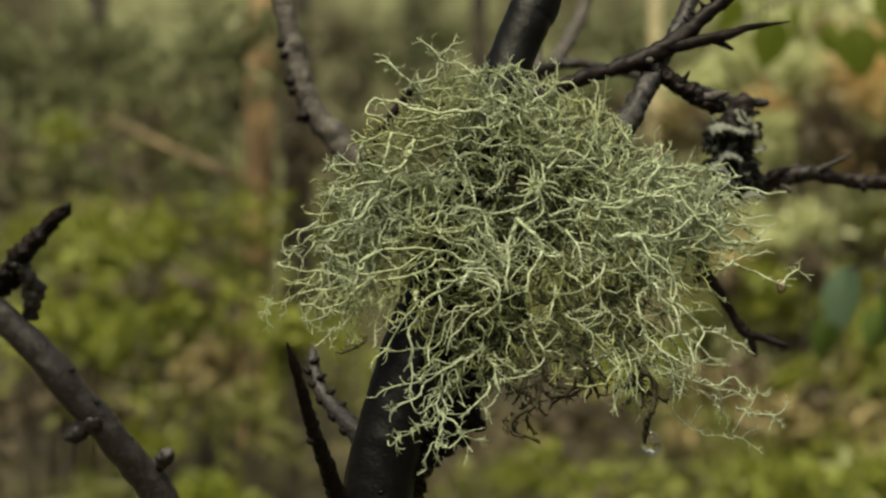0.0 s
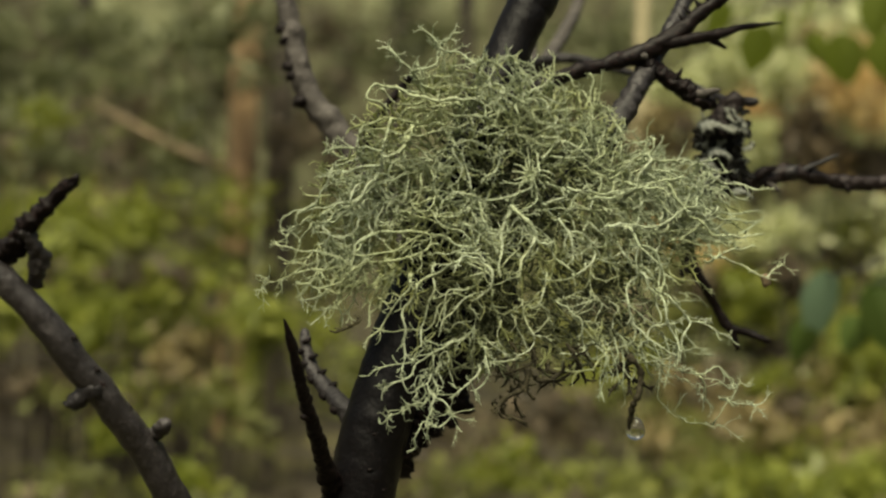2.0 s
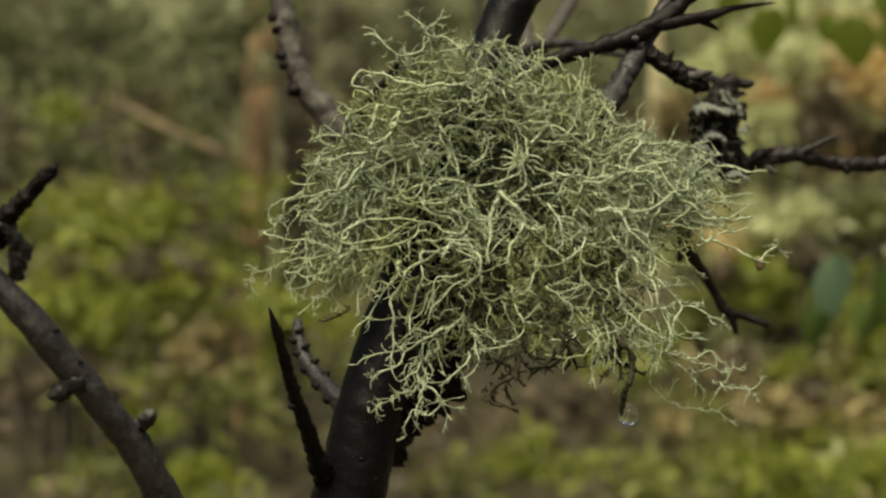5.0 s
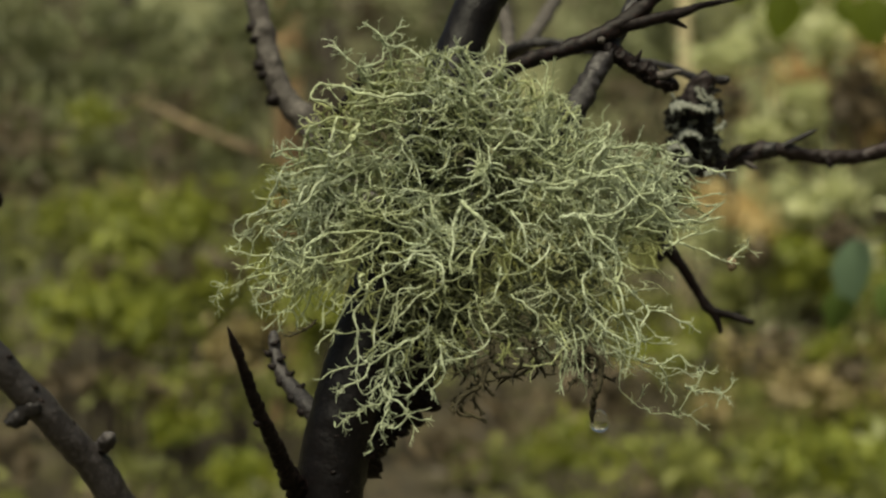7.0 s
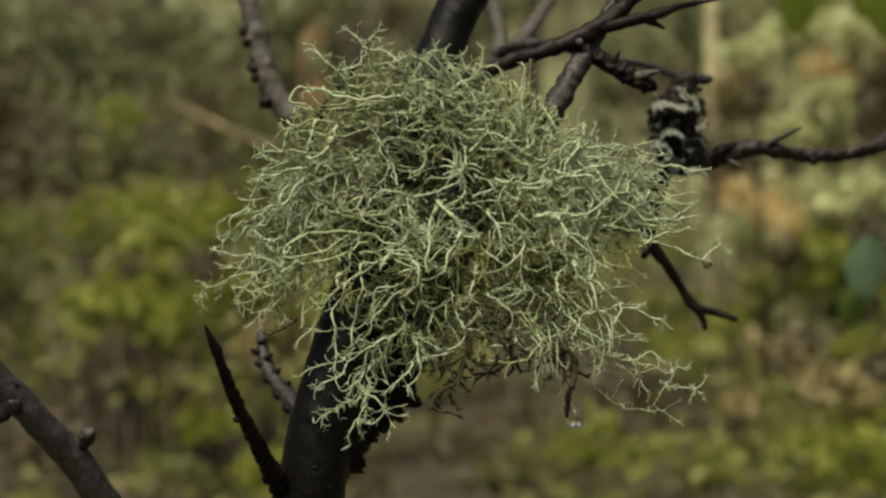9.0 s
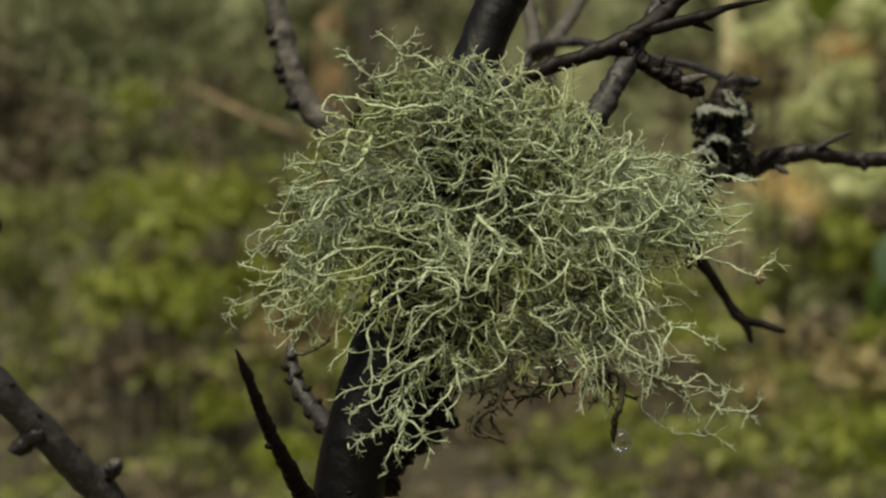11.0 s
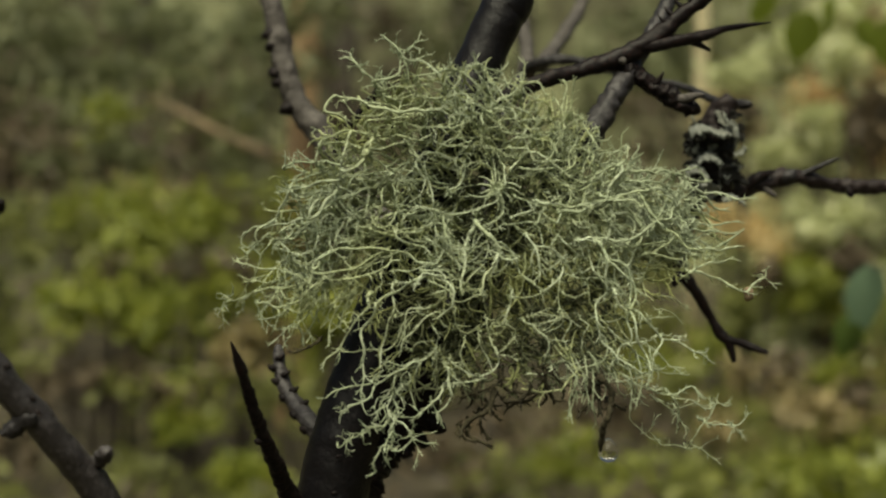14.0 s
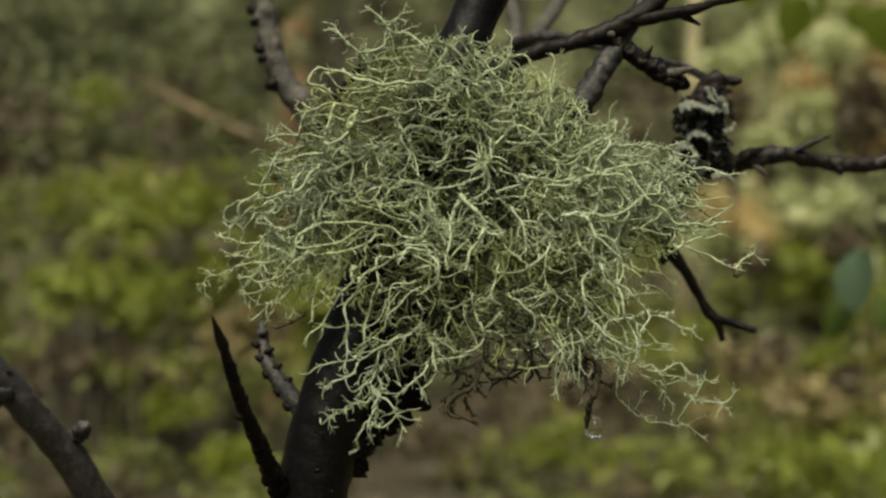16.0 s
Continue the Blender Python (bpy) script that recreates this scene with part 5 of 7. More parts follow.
    for x0, x1, z0, z1, dx, dz, count in ((12, 28, -34, -27, 0.35, -1.0, 22), (-41, -24, -21, -15, -0.4, -1.0, 40), (27, 36, -12, -3, 1.0, -0.3, 20), (-22, 6, 13, 18, -0.2, 1.0, 30), (6, 16, 4, 14, 0.3, 1.0, 26), (16, 30, -2, 4, 0.3, 1.0, 18)):
        for _ in range(count):
            x, z = rng.uniform(x0, x1), rng.uniform(z0, z1)
            a = math.atan2(dz, dx) + rng.normal(0, 0.45)
            y = skin(x, z, rng.uniform(0.1, 0.95))
            ln = rng.uniform(3, 7)
            b = a + rng.normal(0, 0.6)
            pts = [(x - 2 * math.cos(a), y + 3, z - 2 * math.sin(a)), (x, y, z), (x + ln * 0.5 * math.cos(a), y + rng.normal(0, 0.8), z + ln * 0.5 * math.sin(a)),
                   (x + ln * 0.5 * (math.cos(a) + math.cos(b)), y + rng.normal(0, 1.5), z + ln * 0.5 * (math.sin(a) + math.sin(b)))]
            fringe += strand_tubes(rng, spline(pts, 0.7), rng.uniform(0.13, 0.2), 2.2, (1.0, 3.5), 5)
    tagged(hang("fringe", fringe, LICHEN), kind="stuff")
    cup_v, cup_f = [], []
    for r, y in ((0.0, 0.25), (0.55, 0.1), (0.95, -0.15), (1.1, -0.2), (1.05, 0.15), (0.5, 0.7), (0.25, 2.5)):
        cup_v += [(0.4 + r * math.cos(a), -0.6 + y, -0.1 + r * math.sin(a)) for a in np.linspace(0, 2 * math.pi, 20, endpoint=False)]
    for k in range(6):
        cup_f += [(20 * k + j, 20 * k + (j + 1) % 20, 20 * k + 20 + (j + 1) % 20, 20 * k + 20 + j) for j in range(20)]
    cup = child("fruiting_cup", mesh_from("fruiting_cup", np.array(cup_v) * 0.001 + HEART, cup_f, LICHEN), root, "small round pale green fruiting disc")
    cup.matrix_parent_inverse = inv
    for k in range(15):
        a = k * 2 * math.pi / 15 + rng.normal(0, 0.12)
        ray = curled(rng, np.array([0.4 + math.cos(a), -0.6, -0.1 + math.sin(a)]), np.array([math.cos(a), rng.uniform(-0.35, 0.15), math.sin(a)]), rng.uniform(1.7, 4.4), 1.6)
        v, f = tube(ray, np.linspace(0.21, 0.09, len(ray)), 6)
        child("ray", mesh_from("ray", v * 0.001 + HEART, f, LICHEN), cup)
    strand_path([(-12.5, -3.4, 13.1), (-17.4, -3.4, 12.8), (-19.4, -3.0, 13.2), (-22.9, -2.3, 14.3), (-25.9, -2.6, 15.2), (-28.2, -3.6, 15.1), (-29.2, -4.8, 13.7), (-29.0, -4.9, 12.5), (-27.1, -4.2, 11.8), (-25.9, -3.8, 11.5)], 0.38)
    strand_path([(-26.7, -0.8, 14.8), (-25.6, -1.9, 13.2), (-23.4, -1.9, 11.9), (-21.5, -0.6, 12.3), (-18.7, 0.5, 12.9)], 0.22)
    strand_path([(-17.7, 0.1, 15.1), (-19.3, 1.2, 15.8), (-20.4, 2.2, 17.6), (-21.7, 2.0, 18.5), (-23.4, 1.4, 20.1), (-24.4, 1.6, 21.4), (-25.6, 2.6, 22.6), (-27.3, 3.2, 22.7)], 0.28)
    strand_path([(-25.5, 3.9, 22.4), (-25.8, 4.1, 23.4), (-26.2, 3.3, 24.0)], 0.18)
    strand_path([(-24.4, 2.4, 21.3), (-25.5, 3.0, 21.3), (-26.3, 2.5, 21.3)], 0.16)
    strand_path([(-23.9, 2.8, 20.5), (-23.9, 3.2, 19.6), (-24.0, 2.6, 19.0)], 0.16)
    strand_path([(-24.5, 3.3, 21.7), (-23.9, 4.0, 21.9), (-23.2, 3.7, 22.0)], 0.16)
    strand_path([(-21.2, -0.4, 18.2), (-18.8, 0.3, 19.2), (-17.2, 1.0, 20.1), (-16.9, 1.2, 21.4), (-16.7, 0.9, 22.7), (-17.4, 0.8, 24.0), (-18.2, 1.6, 25.2), (-20.1, 2.2, 26.6)], 0.28)
    strand_path([(-18.2, 4.6, 25.4), (-18.2, 4.6, 26.3), (-18.0, 3.8, 27.1)], 0.18)
    strand_path([(-17.5, 2.9, 24.0), (-18.4, 3.7, 24.1), (-19.0, 3.7, 24.3)], 0.15)
    strand_path([(-17.3, 2.3, 24.1), (-15.8, 1.8, 24.4), (-14.6, 2.4, 25.4), (-13.5, 3.4, 25.9)], 0.24)
    strand_path([(-16.0, 4.0, 24.7), (-14.8, 3.5, 24.9), (-13.7, 2.9, 24.7)], 0.20)
    strand_path([(-16.7, 1.2, 22.9), (-15.7, 1.5, 22.1), (-14.0, 2.3, 22.4), (-12.5, 2.2, 22.3), (-11.4, 0.9, 21.1), (-10.5, 0.4, 20.0)], 0.28)
    strand_path([(-14.6, 3.8, 22.4), (-13.3, 3.6, 23.1), (-11.8, 3.2, 23.5)], 0.20)
    strand_path([(-20.8, 1.3, 16.9), (-17.8, 0.8, 17.4), (-13.8, 0.6, 17.8), (-10.0, 1.8, 17.4)], 0.25)
    strand_path([(-19.4, -1.8, 9.0), (-18.0, -1.2, 10.5), (-16.1, -0.4, 11.2), (-14.1, -0.3, 10.7), (-11.6, -1.3, 10.2), (-9.4, -2.0, 10.4)], 0.25)
    strand_path([(-30.6, -3.7, 6.2), (-30.1, -3.1, 7.3), (-28.2, -2.6, 8.5), (-26.2, -3.0, 9.2), (-23.6, -3.9, 9.2), (-21.6, -4.4, 8.5), (-20.0, -3.4, 8.6)], 0.28)
    strand_path([(-21.8, 1.7, 15.0), (-18.7, 0.7, 14.1), (-15.6, -0.8, 12.8), (-10.7, -0.2, 13.4)], 0.22)
    strand_path([(-17.8, 1.9, 15.6), (-13.7, 0.1, 15.9), (-9.9, 0.4, 15.7)], 0.22)
    strand_path([(-24.9, -4.1, 9.0), (-25.4, -5.3, 7.9), (-25.9, -6.2, 5.4), (-26.2, -5.7, 2.5), (-26.8, -4.9, 0.6), (-27.5, -5.6, -1.9)], 0.37)
    strand_path([(-36.7, -2.8, 3.0), (-35.5, -2.5, 3.5), (-33.5, -2.5, 3.7), (-30.9, -3.4, 3.9), (-28.3, -4.9, 3.8), (-26.6, -5.5, 3.4)], 0.28)
    strand_path([(-36.1, 1.5, 3.7), (-36.8, 1.2, 4.6), (-37.2, 0.7, 4.8)], 0.20)
    strand_path([(-30.9, -3.3, 3.5), (-30.7, -3.4, 5.0), (-30.3, -2.6, 6.7), (-29.2, -2.2, 7.4), (-26.6, -3.0, 7.3), (-23.5, -4.6, 6.7)], 0.25)
    strand_path([(-21.2, -6.7, 7.6), (-22.1, -6.5, 6.2), (-22.2, -6.9, 4.8), (-22.7, -7.7, 3.8), (-23.8, -7.7, 2.9), (-25.4, -6.8, 2.2)], 0.47)
    strand_path([(-21.9, -7.6, 5.6), (-21.7, -8.0, 5.0), (-21.9, -7.4, 4.4), (-22.6, -6.6, 3.9)], 0.56)
    strand_path([(-22.1, -4.0, 6.4), (-20.1, -4.0, 6.4), (-17.3, -2.4, 7.1), (-15.2, -1.5, 7.7)], 0.25)
    strand_path([(-21.5, -4.3, 4.8), (-20.1, -4.1, 4.2), (-18.2, -2.6, 3.1), (-16.3, -1.7, 2.6), (-15.1, -2.0, 3.9), (-14.7, -3.0, 5.8), (-14.9, -3.1, 7.3)], 0.25)
    strand_path([(-18.2, -2.4, 2.0), (-20.1, -2.8, 0.3), (-21.9, -4.1, -0.7), (-23.8, -5.0, -1.5), (-26.2, -4.7, -2.3), (-27.7, -4.4, -3.3), (-29.6, -4.9, -4.5), (-30.9, -5.7, -6.1), (-32.4, -5.6, -7.8), (-34.5, -4.1, -9.3)], 0.34)
    strand_path([(-26.7, -5.6, 0.8), (-29.2, -4.8, 0.4), (-31.8, -3.8, -0.2), (-34.3, -3.2, -0.5), (-35.2, -3.8, -1.0), (-36.2, -3.8, -2.5), (-37.1, -2.7, -4.4), (-37.9, -1.6, -5.9), (-40.1, -0.4, -7.2), (-42.0, 0.2, -7.6), (-43.3, 1.0, -8.5), (-44.5, 2.3, -9.5), (-44.7, 2.5, -11.0), (-42.7, 0.8, -11.2), (-40.9, -1.0, -9.9), (-39.3, -2.0, -8.9)], 0.28)
    strand_path([(-35.6, 0.0, -0.6), (-36.5, -0.2, -0.8), (-37.5, -0.4, -1.1)], 0.20)
    strand_path([(-32.7, -3.5, -6.1), (-35.2, -3.2, -6.6), (-37.9, -1.6, -7.2), (-40.3, 1.1, -7.5)], 0.22)
    strand_path([(-42.8, 2.0, -11.2), (-43.5, 1.3, -12.1), (-44.7, 1.9, -11.5)], 0.22)
    strand_path([(-43.1, 3.3, -11.3), (-43.9, 2.2, -13.0), (-45.1, 2.1, -13.8)], 0.22)
    strand_path([(-43.2, 4.4, -11.4), (-41.4, 2.1, -12.5), (-40.8, 0.2, -13.7)], 0.20)
    strand_path([(-38.8, -1.8, -10.1), (-40.1, -1.6, -11.8), (-40.5, -1.2, -13.1)], 0.25)
    strand_path([(-27.6, -5.5, -1.6), (-28.7, -6.7, -3.4), (-30.1, -6.7, -5.3), (-31.6, -5.7, -6.4)], 0.39)
    strand_path([(-31.9, -5.8, -5.9), (-31.4, -4.8, -4.0), (-30.1, -4.5, -2.6)], 0.30)
    strand_path([(-22.8, -4.1, -4.6), (-20.4, -3.9, -3.9), (-17.6, -2.7, -3.2), (-15.0, -1.8, -3.2)], 0.25)
    strand_path([(-26.9, -3.0, -3.0), (-25.3, -3.9, -4.4), (-22.8, -4.2, -5.7), (-21.5, -3.0, -4.3)], 0.22)
    strand_path([(-18.8, -5.6, -5.7), (-17.0, -4.3, -4.8), (-14.1, -3.8, -4.8), (-11.1, -4.3, -3.9), (-9.6, -5.0, -4.1), (-7.2, -4.9, -5.0), (-3.8, -3.8, -4.0)], 0.30)
    strand_path([(-21.2, -5.0, -7.5), (-18.3, -4.4, -8.5), (-15.9, -3.9, -9.4), (-12.9, -4.5, -10.3), (-10.7, -6.0, -11.3)], 0.28)
    strand_path([(-29.4, -6.9, -12.7), (-27.8, -6.3, -11.7), (-25.8, -6.8, -11.2), (-22.4, -7.1, -10.8), (-18.6, -6.6, -11.1), (-15.7, -6.0, -11.3), (-13.2, -7.0, -12.7), (-10.6, -8.0, -13.2)], 0.33)
    strand_path([(-25.2, -4.2, -11.0), (-24.7, -4.1, -9.1), (-25.2, -4.4, -7.1), (-24.6, -3.9, -5.7)], 0.20)
    strand_path([(-30.6, -5.3, -11.2), (-30.3, -5.1, -9.2), (-30.9, -4.1, -7.6)], 0.25)
    strand_path([(-36.9, -3.1, -8.5), (-35.9, -2.9, -7.7), (-35.0, -3.3, -8.4), (-35.9, -3.6, -9.4)], 0.30)
    strand_path([(-38.2, -0.3, -11.4), (-35.6, -2.9, -11.8), (-33.4, -4.4, -12.2), (-31.3, -4.5, -11.6)], 0.22)
    strand_path([(-18.1, -2.1, -7.0), (-21.0, -2.9, -6.5), (-22.4, -3.6, -5.7)], 0.20)
    strand_path([(-45.5, 2.2, -13.7), (-43.0, -0.3, -14.4), (-40.0, -2.8, -14.8), (-37.2, -3.7, -15.0)], 0.22)
    strand_path([(-27.7, -6.2, -11.6), (-29.1, -5.8, -12.1), (-30.2, -6.6, -13.2), (-30.7, -7.9, -14.8), (-31.0, -8.2, -16.9), (-31.4, -7.5, -18.4)], 0.32)
    strand_path([(-30.2, -8.6, -15.2), (-26.1, -8.4, -15.0), (-23.8, -7.3, -14.3), (-21.4, -6.8, -13.0), (-18.4, -6.7, -11.3)], 0.28)
    strand_path([(-24.8, -8.8, -16.3), (-22.2, -8.7, -15.5), (-19.8, -9.3, -15.0), (-18.3, -9.2, -14.2), (-17.5, -8.1, -13.2), (-16.7, -7.2, -12.7)], 0.34)
    strand_path([(-18.9, -7.0, -14.9), (-18.6, -8.4, -16.6), (-19.5, -9.5, -17.6)], 0.20)
    strand_path([(-12.0, -11.0, -15.6), (-14.8, -11.2, -17.2), (-17.2, -10.3, -18.4), (-18.6, -10.1, -19.6), (-19.3, -10.8, -20.6)], 0.42)
    strand_path([(-20.8, -10.3, -18.8), (-20.9, -11.0, -20.8), (-21.8, -11.6, -22.2), (-23.6, -11.3, -24.2), (-24.5, -10.5, -26.1), (-26.0, -10.5, -28.1), (-27.3, -11.4, -29.4), (-27.9, -12.2, -30.9)], 0.36)
    strand_path([(-19.3, -11.4, -20.3), (-19.8, -10.5, -21.7), (-20.9, -10.2, -23.2), (-21.7, -10.8, -24.6), (-21.6, -11.6, -26.4), (-21.2, -11.6, -28.8), (-21.3, -11.3, -31.7), (-21.4, -11.9, -34.6)], 0.45)
    strand_path([(-20.6, -12.3, -18.7), (-20.8, -12.8, -19.1), (-20.7, -13.6, -19.6)], 0.51)
    strand_path([(-16.6, -9.2, -16.7), (-16.8, -10.2, -18.4), (-16.5, -10.8, -20.7), (-17.1, -10.4, -23.1), (-17.9, -9.6, -25.1), (-18.1, -9.5, -26.5), (-18.4, -10.5, -28.8), (-18.6, -11.3, -30.3)], 0.36)
    strand_path([(-9.4, -9.6, -21.6), (-11.5, -9.6, -22.6), (-13.3, -10.3, -24.5), (-14.7, -10.6, -25.9), (-15.0, -10.0, -27.9)], 0.34)
    strand_path([(-10.6, -9.5, -20.6), (-13.6, -10.2, -20.8), (-14.4, -10.6, -23.0), (-14.8, -10.2, -25.2)], 0.36)
    strand_path([(-9.7, -10.2, -24.2), (-8.9, -9.1, -25.9), (-9.5, -8.6, -27.8), (-10.9, -9.3, -28.9), (-12.4, -10.0, -29.8)], 0.30)
    strand_path([(-10.7, -9.3, -29.1), (-12.7, -10.2, -29.7), (-14.5, -11.3, -30.7), (-16.4, -11.5, -31.5), (-17.8, -11.2, -33.0), (-19.2, -11.6, -33.9), (-20.0, -12.8, -35.2), (-21.3, -13.9, -36.2), (-23.1, -13.8, -37.2), (-24.5, -13.3, -38.3)], 0.36)
    strand_path([(-24.6, -10.1, -38.6), (-25.1, -10.5, -38.0), (-25.4, -11.1, -37.4)], 0.20)
    strand_path([(-21.6, -10.6, -36.5), (-20.7, -11.5, -37.8), (-20.0, -11.2, -38.7), (-18.9, -10.1, -38.2), (-17.6, -9.6, -37.1)], 0.24)
    strand_path([(-41.2, -0.7, -18.4), (-42.8, -0.7, -19.6), (-44.2, -0.9, -20.2), (-45.8, -0.4, -20.5), (-47.3, 0.7, -20.1), (-48.0, 1.1, -19.6)], 0.20)
    strand_path([(-47.4, 1.7, -20.3), (-47.9, 1.0, -22.1), (-48.1, -0.2, -23.1)], 0.18)
    strand_path([(-47.5, -1.0, -22.4), (-47.0, -1.2, -24.7)], 0.14)
    strand_path([(-44.0, 0.7, -20.4), (-44.2, 0.9, -22.0), (-44.8, 0.3, -23.1)], 0.16)
    strand_path([(-40.5, -5.0, -20.6), (-38.5, -5.4, -20.5), (-37.0, -5.7, -21.5), (-34.3, -7.1, -20.8), (-32.7, -8.6, -19.8), (-31.6, -9.2, -18.8), (-29.8, -9.0, -17.3), (-28.3, -8.5, -16.2)], 0.28)
    strand_path([(-41.2, -0.8, -21.3), (-40.1, -1.5, -23.3), (-38.3, -3.3, -24.9), (-36.0, -5.1, -25.1), (-33.7, -5.9, -24.8)], 0.16)
    strand_path([(-35.3, -5.4, -25.1), (-36.8, -5.9, -26.8), (-37.8, -6.6, -27.6)], 0.20)
    strand_path([(-34.0, -5.5, -24.1), (-34.4, -5.7, -25.8), (-35.2, -6.6, -27.2), (-34.7, -7.4, -27.9)], 0.18)
    strand_path([(-31.9, -5.3, -21.0), (-30.6, -6.3, -20.3), (-28.9, -7.5, -20.3)], 0.20)
    strand_path([(-31.7, -5.5, -18.9), (-30.0, -6.8, -19.8), (-28.8, -7.8, -19.4)], 0.20)
    strand_path([(-36.6, -3.9, -15.2), (-34.7, -5.0, -15.6), (-32.1, -6.1, -16.5), (-33.2, -5.4, -18.1)], 0.26)
    strand_path([(-39.2, -3.1, -17.3), (-41.0, -2.8, -16.8), (-42.8, -1.9, -17.2)], 0.22)
    strand_path([(-41.1, -3.3, -18.8), (-38.2, -4.7, -18.1), (-36.2, -4.9, -18.3), (-33.9, -5.6, -17.4)], 0.26)
    strand_path([(-41.9, -0.7, -16.6), (-41.4, -0.9, -14.9), (-40.9, -1.4, -13.7)], 0.20)
    strand_path([(-25.7, -8.2, -22.8), (-24.3, -8.9, -21.9), (-22.3, -9.7, -22.2)], 0.20)
    strand_path([(-25.9, -8.1, -22.7), (-24.4, -8.8, -23.6), (-23.1, -9.6, -23.1)], 0.20)
    strand_path([(-25.2, -9.0, -28.3), (-23.3, -9.3, -28.3), (-21.5, -8.5, -27.9), (-18.9, -7.6, -28.0)], 0.25)
    strand_path([(-17.2, -9.7, -29.8), (-15.1, -9.9, -30.7), (-13.3, -9.1, -29.8)], 0.24)
    strand_path([(-9.0, -7.5, -28.3), (-9.3, -7.9, -30.3), (-9.8, -8.0, -31.8)], 0.22)
    strand_path([(-20.0, -11.1, -33.2), (-22.1, -10.6, -33.8), (-24.5, -10.8, -34.5), (-26.2, -11.6, -34.8), (-27.1, -12.4, -35.7), (-28.2, -12.0, -36.1)], 0.30)
    strand_path([(-16.0, -11.4, -39.1), (-14.3, -12.1, -39.7), (-13.6, -13.0, -40.7), (-13.0, -13.0, -42.0), (-13.5, -12.5, -43.1), (-14.2, -12.6, -44.0), (-15.0, -13.5, -44.4), (-15.9, -14.1, -44.0)], 0.36)
    strand_path([(-13.1, -10.2, -42.2), (-11.5, -10.7, -41.9), (-9.5, -10.4, -41.7)], 0.22)
    strand_path([(-12.9, -11.5, -42.3), (-11.4, -11.9, -42.9), (-9.2, -10.9, -43.2)], 0.24)
    strand_path([(-12.9, -11.1, -42.6), (-12.1, -11.1, -43.7), (-11.6, -12.0, -45.0), (-12.4, -12.7, -46.7)], 0.18)
    strand_path([(-13.2, -10.3, -42.0), (-12.9, -10.1, -41.4), (-12.6, -10.6, -40.4)], 0.18)
    strand_path([(-15.5, -13.2, -44.1), (-16.5, -12.4, -43.7), (-17.5, -12.3, -43.7), (-18.3, -13.3, -44.5), (-18.9, -14.1, -45.3), (-19.0, -13.8, -46.8), (-18.8, -12.9, -48.1), (-19.6, -13.0, -48.3)], 0.30)
    strand_path([(-16.4, -14.2, -43.7), (-16.8, -14.5, -45.2), (-16.7, -13.8, -46.3)], 0.26)
    strand_path([(-16.9, -11.3, -46.6), (-17.3, -11.9, -45.6), (-17.5, -12.5, -44.8)], 0.20)
    strand_path([(-16.3, -13.4, -41.4), (-16.9, -14.6, -42.8), (-17.1, -15.2, -43.8)], 0.37)
    strand_path([(-17.4, -12.5, -39.9), (-19.5, -12.1, -40.8), (-20.9, -12.2, -41.2), (-22.1, -13.3, -42.0), (-23.4, -14.1, -42.6), (-24.4, -14.0, -43.6), (-25.1, -13.3, -43.7)], 0.30)
    strand_path([(-23.7, -11.3, -43.1), (-24.5, -11.2, -42.6), (-24.9, -12.0, -42.4)], 0.18)
    strand_path([(-23.7, -11.6, -43.4), (-23.5, -11.4, -45.0)], 0.16)
    strand_path([(-20.5, -11.4, -41.3), (-21.8, -12.5, -41.5), (-23.7, -13.0, -41.9)], 0.22)
    strand_path([(-21.3, -11.0, -42.1), (-20.9, -11.3, -43.5), (-19.8, -12.0, -43.3)], 0.18)
    strand_path([(-8.2, -9.2, -34.4), (-8.8, -10.4, -35.7), (-10.1, -11.8, -36.8), (-11.5, -12.4, -37.9), (-12.5, -12.4, -38.9)], 0.36)
    strand_path([(-9.8, -9.9, -36.7), (-8.8, -9.7, -38.2), (-8.0, -10.0, -39.6)], 0.30)
    strand_path([(-11.5, -10.1, -38.1), (-12.3, -10.7, -37.4), (-13.2, -10.2, -35.8)], 0.22)
    strand_path([(-7.5, -8.4, -30.5), (-7.0, -9.1, -32.5), (-6.5, -10.1, -34.3), (-6.7, -10.1, -35.7), (-7.6, -9.8, -37.2), (-8.5, -10.2, -37.9), (-8.7, -11.7, -39.4)], 0.36)
    strand_path([(-14.1, -9.1, -33.8), (-13.3, -8.9, -32.8), (-14.0, -8.3, -31.8), (-15.1, -8.0, -32.3), (-14.9, -8.5, -33.6)], 0.25)
    strand_path([(24.4, -4.6, -34.2), (23.9, -5.0, -36.5), (24.2, -4.9, -39.0), (25.6, -3.7, -41.1), (27.2, -2.8, -42.1), (28.3, -3.1, -42.6)], 0.22)
    strand_path([(26.7, -3.5, -41.6), (27.6, -3.3, -40.8), (28.1, -4.4, -39.1)], 0.16)
    strand_path([(29.5, -5.2, -43.1), (31.7, -5.5, -43.5), (33.7, -4.7, -43.8), (35.8, -3.5, -44.0), (37.2, -3.1, -44.7), (38.7, -3.5, -45.7)], 0.24)
    strand_path([(36.2, -1.8, -44.3), (37.7, -1.1, -43.6), (39.5, -1.3, -42.8)], 0.16)
    strand_path([(34.4, -4.1, -43.8), (35.0, -5.1, -41.6), (35.8, -4.7, -40.2), (37.1, -3.7, -39.5)], 0.24)
    strand_path([(37.1, -4.1, -39.4), (39.7, -3.1, -40.0), (41.5, -3.5, -40.2), (42.8, -4.4, -39.5), (43.8, -4.5, -37.9)], 0.32)
